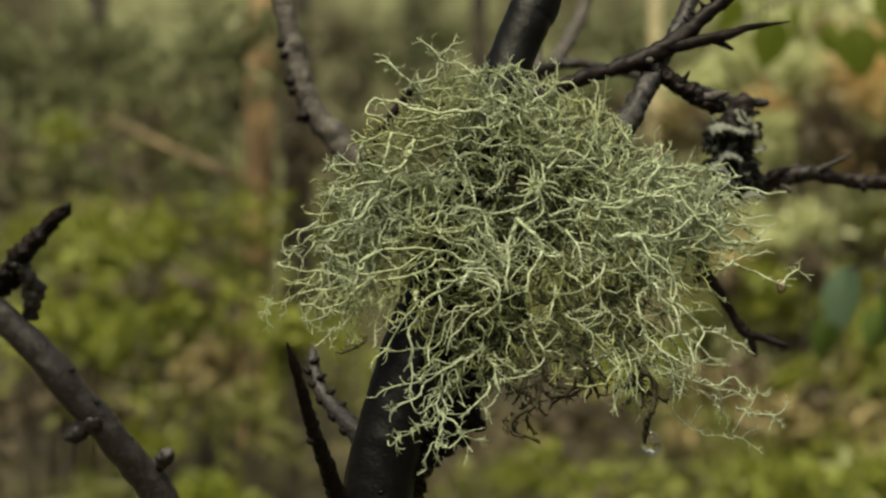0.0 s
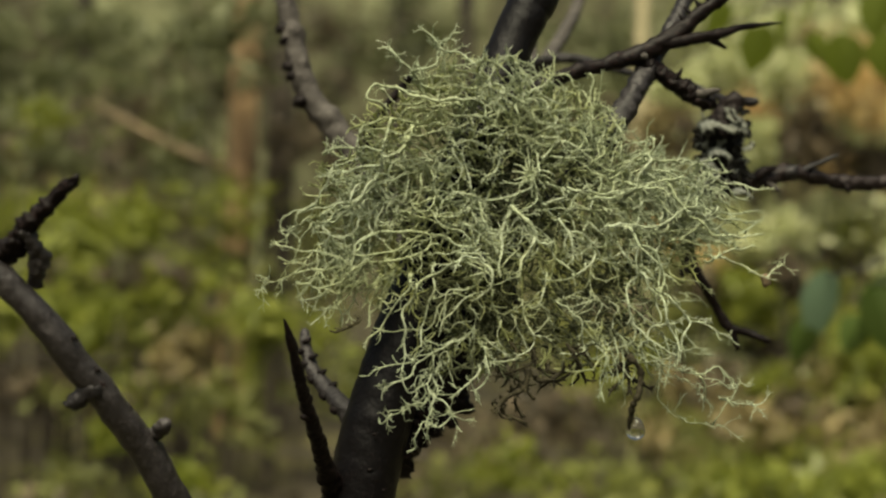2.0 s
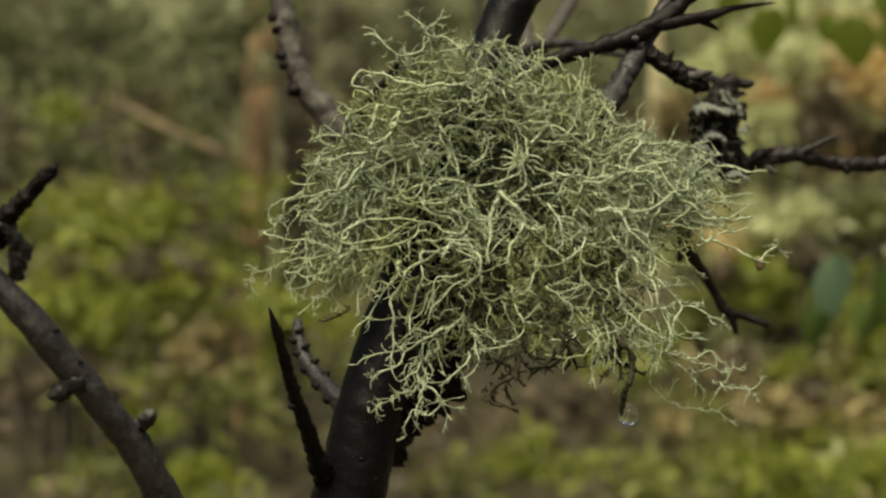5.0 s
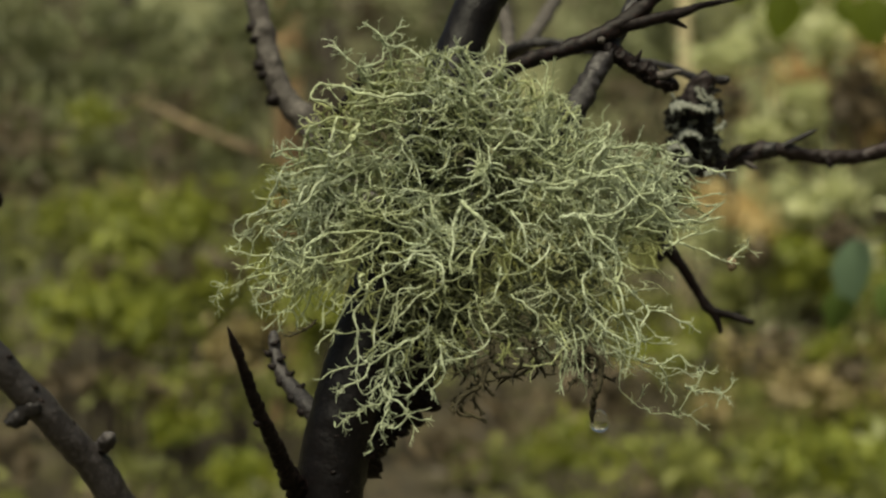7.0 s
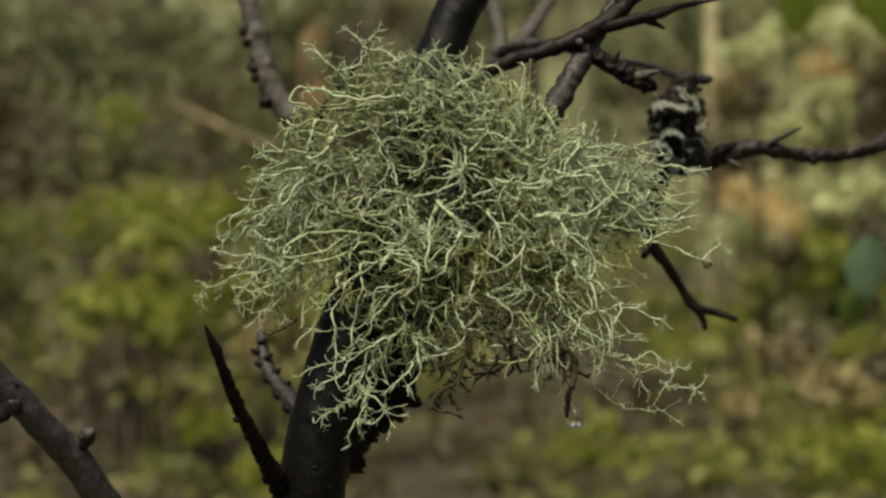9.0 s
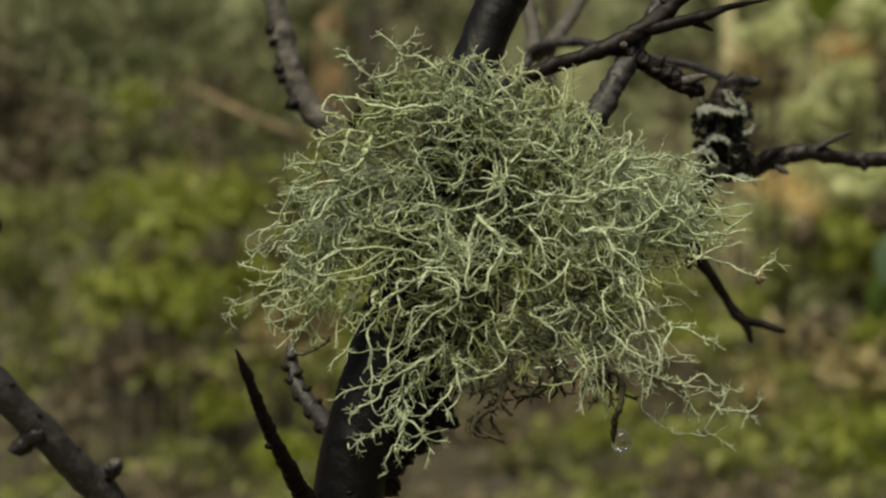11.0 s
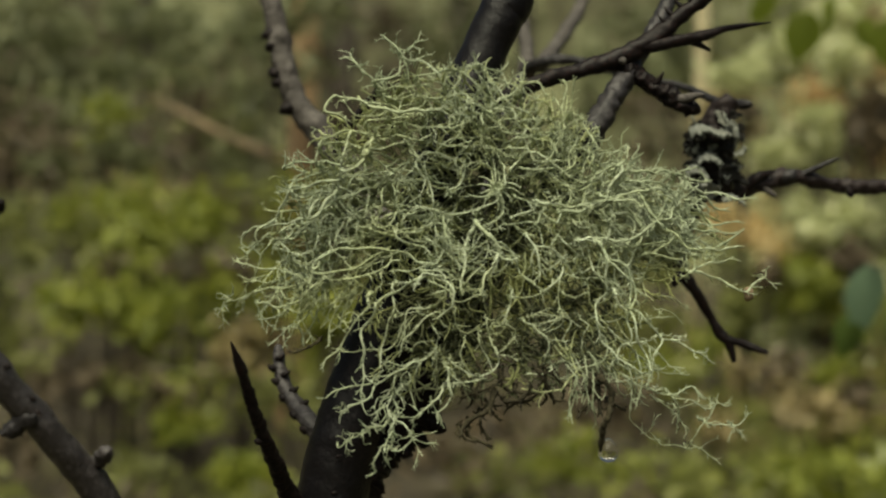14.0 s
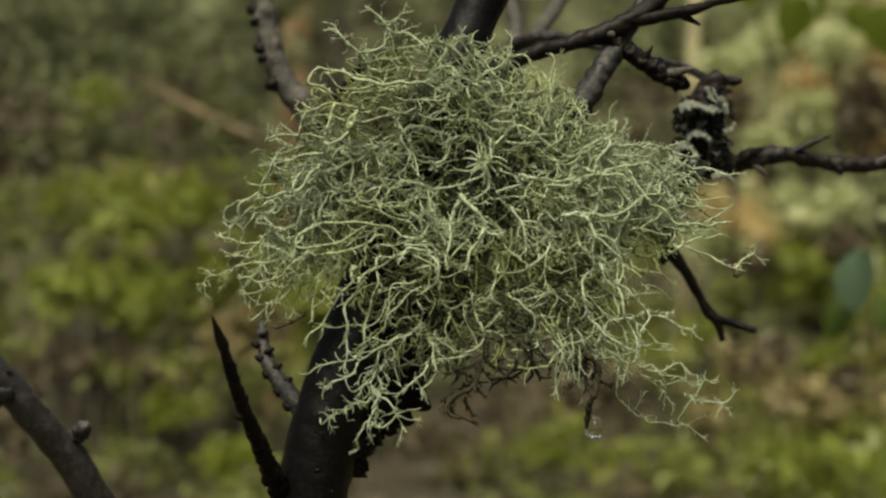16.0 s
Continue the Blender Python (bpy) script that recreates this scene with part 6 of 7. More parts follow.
    strand_path([(42.2, -2.1, -40.4), (41.9, -2.6, -41.1), (41.5, -3.2, -41.9)], 0.20)
    strand_path([(42.4, -1.9, -40.5), (42.9, -1.9, -41.0), (43.5, -2.6, -41.3)], 0.18)
    strand_path([(37.1, -3.7, -39.5), (38.1, -3.7, -37.8), (38.9, -2.9, -36.4), (40.5, -2.3, -37.0), (41.4, -2.9, -36.6)], 0.26)
    strand_path([(39.0, -2.6, -36.6), (38.9, -2.7, -36.0), (38.4, -3.8, -35.2)], 0.18)
    strand_path([(38.2, -4.3, -37.0), (35.8, -5.7, -36.5), (34.3, -6.1, -35.7), (32.1, -6.2, -35.2)], 0.24)
    strand_path([(27.0, -8.2, -33.5), (28.1, -9.2, -34.2), (29.9, -9.8, -34.2), (31.9, -8.9, -33.7), (34.0, -7.4, -33.2), (34.7, -7.3, -33.8), (35.8, -7.5, -34.6)], 0.37)
    strand_path([(30.3, -8.2, -34.4), (31.0, -8.8, -35.4), (31.8, -8.6, -36.8), (32.0, -7.4, -38.4), (31.6, -6.3, -39.6)], 0.37)
    strand_path([(31.9, -5.8, -36.7), (34.4, -5.5, -36.2), (35.9, -5.5, -36.5)], 0.20)
    strand_path([(32.6, -4.4, -39.0), (33.0, -4.9, -39.7), (33.7, -4.7, -40.3)], 0.22)
    strand_path([(28.5, -5.2, -35.8), (30.0, -5.9, -36.6), (31.1, -5.8, -37.0)], 0.22)
    strand_path([(19.5, -4.7, -11.5), (19.2, -5.8, -13.9), (19.5, -5.8, -16.3), (19.3, -5.3, -17.6), (18.2, -5.4, -18.8), (17.6, -6.5, -20.7), (17.6, -7.4, -22.5), (18.4, -7.4, -24.4), (18.9, -7.0, -25.9), (20.5, -7.7, -27.4), (21.4, -8.7, -28.5), (22.8, -9.0, -29.4), (24.9, -8.4, -30.5)], 0.40)
    strand_path([(18.5, -2.9, -11.4), (18.1, -2.8, -13.1), (18.7, -3.7, -15.0), (19.4, -4.8, -16.5)], 0.32)
    strand_path([(19.6, -3.6, -11.8), (21.5, -4.4, -12.2), (23.1, -4.7, -13.9), (24.2, -4.4, -15.8), (24.4, -4.8, -17.7), (24.1, -6.1, -19.6), (23.5, -6.9, -20.2)], 0.39)
    strand_path([(19.1, -3.9, -12.2), (21.0, -4.8, -13.0), (22.4, -5.0, -14.4), (23.5, -4.8, -16.3), (23.6, -5.3, -18.7), (23.6, -6.5, -20.3)], 0.39)
    strand_path([(23.7, -5.5, -20.1), (25.3, -6.3, -21.0), (26.2, -7.3, -22.3), (27.6, -7.3, -23.7), (28.9, -6.6, -25.2), (30.7, -6.1, -25.5), (32.5, -6.6, -26.1), (33.9, -7.0, -26.8), (35.5, -6.3, -27.5), (36.7, -5.3, -28.6)], 0.36)
    strand_path([(35.5, -3.1, -27.7), (36.2, -3.5, -27.5), (36.9, -4.0, -27.3)], 0.20)
    strand_path([(23.7, -5.2, -20.3), (23.2, -5.7, -22.0), (23.4, -7.0, -23.9), (23.6, -7.7, -25.6), (22.8, -7.1, -26.3)], 0.34)
    strand_path([(28.8, -7.3, -25.1), (27.8, -8.5, -27.0), (27.2, -9.4, -28.8), (26.7, -9.1, -31.5)], 0.36)
    strand_path([(23.7, -7.7, -21.2), (24.1, -8.7, -23.2), (24.6, -8.7, -25.1), (25.4, -8.2, -26.6), (26.2, -8.3, -28.4), (26.6, -9.1, -30.4), (26.6, -9.5, -32.6)], 0.40)
    strand_path([(21.4, -7.3, -29.1), (21.7, -7.4, -27.2), (22.6, -8.2, -26.0), (24.2, -8.7, -25.6), (25.4, -8.2, -25.8)], 0.34)
    strand_path([(27.2, -7.6, -30.1), (29.1, -7.9, -30.5), (31.1, -7.2, -31.1), (32.3, -6.2, -31.0)], 0.25)
    strand_path([(28.5, -5.1, -27.6), (30.0, -4.4, -29.2), (32.5, -4.8, -31.1)], 0.16)
    strand_path([(26.4, -4.6, -22.1), (28.4, -4.9, -21.7), (29.9, -5.3, -21.4)], 0.20)
    strand_path([(16.2, -3.6, -16.2), (16.8, -3.8, -15.2), (18.9, -3.2, -15.0)], 0.25)
    strand_path([(15.7, -3.5, -14.3), (16.7, -3.7, -13.6), (18.6, -3.0, -13.5)], 0.25)
    strand_path([(22.5, -6.0, -17.9), (21.5, -5.6, -16.8), (20.9, -4.5, -16.1), (19.4, -3.9, -15.9)], 0.26)
    strand_path([(20.7, -7.5, -17.5), (21.0, -7.5, -19.1), (22.4, -7.1, -20.1)], 0.43)
    strand_path([(18.6, -3.8, -22.4), (20.7, -4.8, -22.6), (22.2, -5.7, -22.0)], 0.20)
    strand_path([(15.5, -3.2, -22.3), (16.4, -4.5, -23.2), (15.9, -5.2, -24.6), (15.7, -4.8, -26.2)], 0.22)
    strand_path([(20.6, -5.9, -32.7), (23.1, -6.9, -32.5), (24.9, -7.5, -31.7), (26.6, -7.1, -31.0)], 0.22)
    strand_path([(33.6, -3.1, -14.3), (35.9, -1.5, -12.7), (38.8, 1.0, -12.2), (41.8, 3.1, -11.6)], 0.26)
    strand_path([(34.4, -2.3, -13.7), (38.2, 0.0, -14.5), (39.8, 0.8, -15.1), (41.2, 0.3, -16.1), (42.6, 0.1, -16.7), (44.3, 1.2, -17.0), (46.2, 3.2, -16.1), (47.3, 3.9, -15.1), (48.2, 3.6, -14.3), (48.5, 3.6, -13.3)], 0.30)
    strand_path([(48.1, 5.5, -14.7), (49.0, 4.7, -15.4), (49.9, 3.9, -15.6)], 0.20)
    strand_path([(29.6, -2.6, -18.2), (32.2, -1.5, -18.7), (33.8, -1.1, -20.2)], 0.13)
    strand_path([(28.9, -4.1, -20.4), (31.0, -3.1, -20.8), (32.8, -2.7, -22.6)], 0.13)
    strand_path([(26.7, -6.1, -25.4), (29.9, -4.6, -24.8), (33.2, -3.5, -25.1)], 0.13)
    strand_path([(18.3, 5.3, 6.3), (20.1, 5.5, 7.0), (22.2, 6.7, 7.4), (23.4, 7.3, 6.9)], 0.24)
    strand_path([(23.9, 5.8, 8.0), (23.5, 4.2, 6.5), (22.4, 3.5, 5.2), (21.0, 2.5, 3.7)], 0.26)
    strand_path([(17.1, 1.0, 2.6), (19.2, 1.2, 3.7), (21.5, 2.4, 4.6)], 0.24)
    strand_path([(22.2, -0.8, 3.8), (21.1, -2.0, 2.1), (20.0, -2.0, 0.7), (19.7, -2.4, -0.9)], 0.42)
    strand_path([(21.9, -0.0, 3.3), (24.5, -0.2, 3.5), (27.7, 1.7, 3.4), (31.2, 5.6, 3.9), (34.0, 7.3, 2.8), (35.5, 6.6, 1.2)], 0.39)
    strand_path([(18.4, -1.5, -0.8), (20.6, -1.6, -1.3), (22.9, -2.3, -0.8), (24.8, -2.3, -0.0), (28.6, 0.4, 0.4), (31.7, 3.6, -0.5)], 0.32)
    strand_path([(24.8, -0.9, 0.0), (26.2, -2.2, -2.2), (26.7, -3.3, -3.6), (28.0, -3.3, -5.4), (29.0, -2.5, -6.5), (30.9, -1.4, -7.1), (32.2, -1.9, -8.4), (33.8, -2.0, -9.8), (36.8, -0.2, -10.3)], 0.36)
    strand_path([(28.4, -0.4, -5.2), (29.2, 0.6, -3.5), (30.4, 3.3, -1.8)], 0.24)
    strand_path([(28.3, -2.8, -5.2), (30.5, -0.8, -4.5), (32.0, 3.2, -2.4), (33.9, 6.4, -0.8), (35.8, 8.0, 0.9)], 0.26)
    strand_path([(28.9, -0.3, -5.0), (30.7, 0.4, -4.8), (32.4, 2.2, -4.4), (34.3, 4.1, -5.1)], 0.22)
    strand_path([(28.3, -2.0, -5.5), (26.8, -3.4, -6.1), (25.2, -4.5, -7.3), (23.4, -3.9, -8.6), (21.6, -2.8, -8.9), (19.7, -2.4, -8.3), (17.1, -3.4, -8.2), (15.4, -4.1, -8.7)], 0.36)
    strand_path([(22.9, -2.6, -8.9), (23.9, -2.1, -10.5), (23.8, -2.2, -12.0), (22.9, -3.1, -13.1)], 0.30)
    strand_path([(32.5, 0.3, -7.5), (34.6, 3.3, -6.6), (37.5, 5.6, -6.6), (40.1, 6.2, -6.9), (42.7, 5.8, -6.9)], 0.28)
    strand_path([(36.4, -0.3, -9.8), (39.4, 1.9, -9.9), (41.7, 3.5, -9.7), (43.5, 4.1, -9.1)], 0.28)
    strand_path([(38.8, 2.4, -9.9), (40.7, 3.6, -8.7), (43.0, 5.4, -7.7), (44.3, 7.0, -6.5)], 0.25)
    strand_path([(35.5, 8.4, 0.9), (38.0, 10.0, 0.4), (40.9, 11.5, 0.3), (42.8, 11.0, 0.0), (44.6, 9.7, -0.8), (47.4, 10.0, -0.4)], 0.28)
    strand_path([(33.3, 7.3, 3.7), (35.9, 10.0, 4.8), (37.7, 11.8, 4.6), (38.9, 11.6, 3.0)], 0.26)
    strand_path([(35.6, 8.7, 2.4), (37.3, 10.6, 2.4), (39.0, 11.9, 2.7)], 0.30)
    strand_path([(37.9, 7.2, -0.6), (39.7, 7.7, -2.2), (41.4, 7.5, -2.7)], 0.30)
    strand_path([(36.9, 6.4, -5.3), (39.6, 6.6, -5.4), (41.7, 6.8, -5.2), (44.1, 8.0, -5.0)], 0.22)
    strand_path([(26.8, -2.8, -11.0), (29.4, -2.1, -9.4), (31.4, 0.2, -8.3)], 0.26)
    strand_path([(26.8, -2.8, -10.8), (29.9, -2.9, -11.3), (32.7, -1.4, -11.9)], 0.24)
    strand_path([(20.3, -1.0, -3.0), (20.1, -2.0, -6.2), (19.9, -2.8, -7.8)], 0.20)
    strand_path([(23.9, -1.5, -3.6), (24.9, -2.4, -5.6), (26.0, -3.3, -6.2)], 0.20)
    strand_path([(11.7, -3.4, -3.9), (14.1, -4.1, -3.9), (16.0, -3.6, -3.2), (18.1, -2.4, -2.3), (20.7, -2.3, -1.4)], 0.39)
    strand_path([(7.9, -1.3, -2.2), (12.3, -2.0, -2.9), (16.1, -2.4, -2.6), (20.2, -2.0, -1.8)], 0.36)
    strand_path([(20.3, -2.2, -1.7), (23.4, -2.2, -1.7), (25.5, -2.6, -2.8)], 0.32)
    strand_path([(2.7, -0.6, 3.1), (3.9, 1.2, 4.9), (5.4, 2.3, 6.2), (7.3, 2.2, 6.4), (9.3, 1.8, 5.6), (10.9, 1.8, 4.1), (12.3, 1.8, 2.6)], 0.30)
    strand_path([(2.6, 1.2, 7.2), (4.8, 1.5, 7.3), (6.5, 2.3, 6.4)], 0.25)
    strand_path([(5.1, -0.0, 3.7), (7.8, 0.2, 3.3), (10.6, 1.8, 4.0)], 0.25)
    strand_path([(-2.9, 1.6, 7.6), (0.3, 1.4, 6.9), (3.0, 1.4, 5.8)], 0.22)
    strand_path([(1.7, -2.6, 0.3), (1.9, -1.2, 2.3), (1.7, 0.0, 3.9)], 0.28)
    strand_path([(0.4, -2.9, -0.5), (1.3, -2.7, -2.7), (1.8, -3.1, -4.1), (0.6, -4.7, -5.6), (-1.4, -5.6, -6.4), (-2.5, -5.2, -6.8)], 0.30)
    strand_path([(-0.3, -1.3, -1.1), (-2.4, -2.4, -1.8), (-3.8, -2.0, -1.6)], 0.24)
    strand_path([(-7.7, -3.4, -0.8), (-6.2, -2.4, 0.1), (-5.5, -1.9, 1.6), (-5.3, -2.4, 3.1), (-5.7, -3.0, 4.2)], 0.30)
    strand_path([(-3.1, -3.0, -4.3), (-1.0, -2.7, -2.9), (0.7, -1.4, -1.8)], 0.25)
    strand_path([(-2.8, -7.4, -6.2), (-1.3, -9.0, -7.8), (-0.2, -9.7, -9.0), (0.6, -9.4, -10.4), (1.4, -9.2, -11.8), (3.2, -9.4, -12.2)], 0.54)
    strand_path([(0.6, -7.1, -9.4), (2.6, -6.3, -10.4), (4.2, -5.7, -11.5)], 0.30)
    strand_path([(-2.3, -2.9, -6.9), (-0.4, -3.7, -7.1), (1.0, -4.3, -6.8)], 0.20)
    strand_path([(-3.1, -6.3, -6.5), (-4.2, -6.3, -8.2), (-4.6, -6.5, -10.6), (-4.9, -7.8, -13.4), (-5.2, -9.6, -16.3), (-5.2, -10.4, -17.8)], 0.43)
    strand_path([(-8.9, -4.0, -5.6), (-8.3, -5.0, -7.3), (-7.8, -6.3, -8.7), (-7.3, -7.2, -10.6), (-6.5, -7.1, -12.1), (-5.7, -7.3, -13.7)], 0.35)
    strand_path([(-11.5, -4.3, -9.1), (-9.5, -5.1, -10.4), (-8.1, -4.6, -11.2), (-6.9, -4.7, -12.3)], 0.26)
    strand_path([(0.8, -10.3, -11.6), (-0.1, -9.9, -13.3), (-1.0, -9.9, -14.7), (-1.6, -10.9, -16.6), (-2.1, -11.9, -18.2)], 0.45)
    strand_path([(5.7, -4.3, -8.1), (6.6, -5.0, -9.4), (7.2, -5.7, -10.3), (7.9, -5.8, -12.2), (8.2, -5.5, -14.2), (7.8, -5.8, -15.3)], 0.36)
    strand_path([(7.0, -3.3, -9.9), (9.0, -2.8, -10.1), (11.0, -2.0, -10.8), (12.5, -1.8, -12.4)], 0.26)
    strand_path([(7.3, -3.6, -10.5), (6.7, -4.4, -12.3), (7.0, -3.9, -13.7)], 0.26)
    strand_path([(3.7, -2.1, -1.4), (5.9, -2.1, -2.4), (8.1, -1.2, -3.0)], 0.26)
    strand_path([(3.5, -3.7, -5.0), (5.4, -2.4, -4.3), (7.1, -1.1, -3.4)], 0.28)
    strand_path([(2.3, -2.9, -6.2), (5.0, -2.7, -5.8), (7.7, -1.6, -6.1)], 0.24)
    strand_path([(7.3, -2.7, -6.2), (7.9, -1.7, -4.5), (9.1, -1.8, -3.4)], 0.32)
    strand_path([(12.1, 0.5, 0.7), (13.8, -0.4, 0.1), (16.3, 0.3, 0.4), (17.7, 2.1, 2.0)], 0.24)
    strand_path([(13.2, 2.3, 3.5), (12.9, 2.8, 5.2), (13.6, 4.6, 7.3), (14.7, 6.8, 9.2)], 0.24)
    strand_path([(12.1, 1.4, 2.9), (13.9, 2.6, 4.7), (14.3, 5.0, 7.1)], 0.26)
    strand_path([(17.8, -5.3, -9.0), (18.7, -6.1, -10.6), (19.4, -7.1, -11.8)], 0.51)
    strand_path([(14.9, -5.2, -8.8), (16.6, -4.3, -8.1), (17.7, -3.7, -9.0)], 0.44)
    strand_path([(-13.1, -11.6, -16.7), (-12.0, -10.9, -15.2), (-10.7, -9.8, -15.1), (-8.8, -9.3, -15.4), (-7.3, -10.1, -16.7), (-6.5, -11.0, -18.1), (-6.5, -11.0, -20.0), (-7.2, -10.3, -21.0), (-8.8, -10.2, -22.1)], 0.42)
    strand_path([(-11.9, -8.9, -14.6), (-9.3, -9.1, -14.2), (-7.9, -9.1, -14.4), (-7.1, -8.6, -15.4), (-6.6, -8.5, -17.0)], 0.38)
    strand_path([(-10.5, -9.4, -16.3), (-8.7, -9.9, -16.9), (-7.1, -10.5, -17.6)], 0.36)
    strand_path([(-9.8, -10.1, -18.4), (-8.2, -10.1, -17.7), (-7.1, -9.1, -17.3)], 0.25)
    strand_path([(-9.5, -8.8, -20.2), (-8.5, -9.2, -18.8), (-7.8, -8.5, -17.8)], 0.24)
    strand_path([(-6.3, -9.0, -20.9), (-6.1, -8.1, -22.5), (-5.6, -7.8, -24.0), (-4.3, -8.4, -24.9), (-2.2, -8.7, -24.3)], 0.30)
    strand_path([(-1.9, -7.2, -17.8), (-3.5, -8.0, -17.4), (-5.2, -7.6, -16.7)], 0.24)
    strand_path([(-4.7, -8.1, -16.5), (-3.1, -7.4, -14.8), (-2.0, -6.3, -13.7)], 0.26)
    strand_path([(3.8, -6.7, -12.1), (4.6, -6.1, -14.2), (5.6, -5.8, -15.2), (6.7, -6.3, -16.1), (7.5, -6.8, -17.0), (9.2, -5.9, -17.6)], 0.30)
    strand_path([(8.8, -6.6, -17.6), (10.4, -6.6, -16.3), (11.6, -6.2, -15.0), (12.2, -5.1, -14.0)], 0.38)
    strand_path([(3.3, -6.8, -17.9), (3.2, -7.2, -20.0), (2.5, -8.3, -21.4), (1.8, -8.8, -22.8), (0.9, -8.4, -23.5)], 0.34)
    strand_path([(3.2, -6.8, -18.6), (5.6, -7.0, -18.5), (7.7, -6.5, -18.2)], 0.22)
    strand_path([(1.2, -6.1, -25.1), (2.2, -6.7, -23.9), (3.0, -6.7, -22.7)], 0.22)
    strand_path([(2.6, -7.6, -23.1), (3.8, -7.0, -24.3), (3.7, -6.4, -25.8), (2.8, -6.9, -27.1)], 0.28)
    strand_path([(-0.9, -7.7, -22.7), (-0.3, -7.1, -24.9), (0.0, -7.7, -26.7), (1.0, -8.5, -28.1), (2.4, -8.2, -28.4), (4.1, -7.1, -29.2)], 0.32)
    strand_path([(0.9, -9.4, -27.8), (1.5, -8.8, -29.5), (0.1, -9.5, -30.9), (-1.5, -10.4, -31.9)], 0.32)
    strand_path([(1.0, -7.8, -28.1), (2.4, -8.5, -27.1), (3.5, -8.4, -25.5)], 0.22)
    strand_path([(-2.0, -8.3, -25.7), (-1.4, -7.7, -27.7), (-0.4, -7.0, -29.7), (0.3, -7.2, -30.8)], 0.28)
    strand_path([(-4.6, -7.6, -26.2), (-5.2, -8.3, -27.8), (-4.7, -8.4, -29.7), (-3.7, -7.8, -31.1), (-3.1, -7.2, -32.3)], 0.22)
    strand_path([(5.5, -7.9, -22.6), (7.1, -7.8, -23.2), (8.0, -8.7, -24.6), (9.3, -8.9, -25.5), (9.7, -8.3, -27.4), (10.1, -7.4, -29.4), (10.2, -7.5, -30.8), (9.2, -8.3, -31.2), (7.1, -8.7, -31.4)], 0.34)
    strand_path([(10.1, -7.5, -30.7), (11.6, -6.7, -32.1), (12.8, -6.0, -32.6)], 0.28)
    strand_path([(9.5, -5.5, -25.7), (11.1, -6.0, -25.7), (12.7, -5.9, -26.2)], 0.22)
    strand_path([(7.9, -6.4, -23.5), (10.0, -6.6, -22.7), (11.7, -6.0, -21.7)], 0.22)
    strand_path([(9.0, -5.3, -25.0), (11.1, -5.1, -23.8), (12.0, -5.2, -22.6)], 0.20)
    strand_path([(8.2, -5.0, -24.4), (9.8, -5.1, -23.6), (11.0, -5.0, -22.2)], 0.20)
    strand_path([(6.5, -4.8, -22.1), (8.1, -4.9, -21.5), (10.1, -5.1, -21.7), (12.2, -4.2, -21.9)], 0.20)
    strand_path([(11.5, -3.4, -15.9), (11.5, -4.6, -19.0), (11.7, -5.9, -21.5)], 0.20)
    strand_path([(-12.2, -9.3, -21.6), (-9.6, -8.4, -22.1), (-8.5, -8.1, -23.5)], 0.30)
    strand_path([(-7.7, -8.4, -30.4), (-6.1, -8.5, -31.6), (-6.6, -7.6, -32.8)], 0.26)
    strand_path([(-6.8, -8.6, -29.5), (-5.1, -8.7, -30.6), (-3.5, -8.0, -32.2)], 0.26)
    strand_path([(-6.8, -8.6, -34.7), (-6.5, -7.9, -33.6), (-4.6, -8.6, -33.0), (-1.6, -9.5, -32.5)], 0.32)
    strand_path([(-13.9, -0.9, 19.1), (-10.9, 0.7, 20.2), (-8.5, 2.7, 20.9), (-6.5, 3.3, 20.7), (-4.9, 2.6, 19.6), (-2.9, 2.6, 18.0), (-1.7, 3.2, 16.3), (0.4, 4.2, 14.9)], 0.28)
    strand_path([(-3.2, 6.5, 22.4), (-1.5, 7.2, 21.8), (0.6, 9.4, 22.0), (1.8, 11.0, 22.7)], 0.26)
    strand_path([(-3.5, 7.0, 22.4), (-3.7, 7.8, 23.1), (-3.8, 7.4, 23.7)], 0.16)
    strand_path([(-8.0, 4.8, 21.1), (-8.3, 5.3, 22.0), (-8.4, 4.9, 23.1)], 0.18)
    strand_path([(-6.3, 4.5, 20.7), (-7.7, 3.5, 21.2), (-9.2, 2.2, 21.3)], 0.20)
    strand_path([(-6.2, 5.9, 21.5), (-4.5, 6.5, 22.0), (-3.3, 6.7, 22.4)], 0.20)
    strand_path([(-2.1, 9.0, 21.9), (-0.7, 7.9, 19.9), (-0.3, 6.5, 18.2)], 0.20)
    strand_path([(1.0, 10.6, 21.7), (1.7, 9.1, 19.5), (2.9, 8.5, 18.5)], 0.20)
    strand_path([(-0.0, 2.4, 15.1), (2.2, 5.5, 17.0), (4.2, 7.7, 18.6), (5.7, 8.2, 19.5), (7.8, 8.3, 19.3), (9.1, 8.0, 17.6)], 0.30)
    strand_path([(4.8, 10.3, 18.6), (4.7, 9.1, 17.6), (4.9, 7.9, 16.7)], 0.20)
    strand_path([(12.5, 13.8, 20.8), (13.0, 12.2, 19.2), (12.4, 11.5, 17.7), (12.1, 10.8, 15.9), (11.4, 8.9, 13.5)], 0.25)
    strand_path([(13.8, 6.9, 13.8), (15.6, 7.7, 12.7), (16.9, 6.8, 10.6), (17.5, 4.8, 8.7)], 0.30)
    strand_path([(17.4, 9.1, 10.9), (17.6, 9.8, 11.8), (17.3, 9.5, 12.5)], 0.18)
    strand_path([(17.7, 8.3, 9.2), (19.0, 9.1, 10.5), (18.6, 9.3, 11.7)], 0.20)
    strand_path([(18.6, 8.8, 9.4), (19.4, 8.4, 9.5), (20.4, 8.0, 9.5)], 0.20)
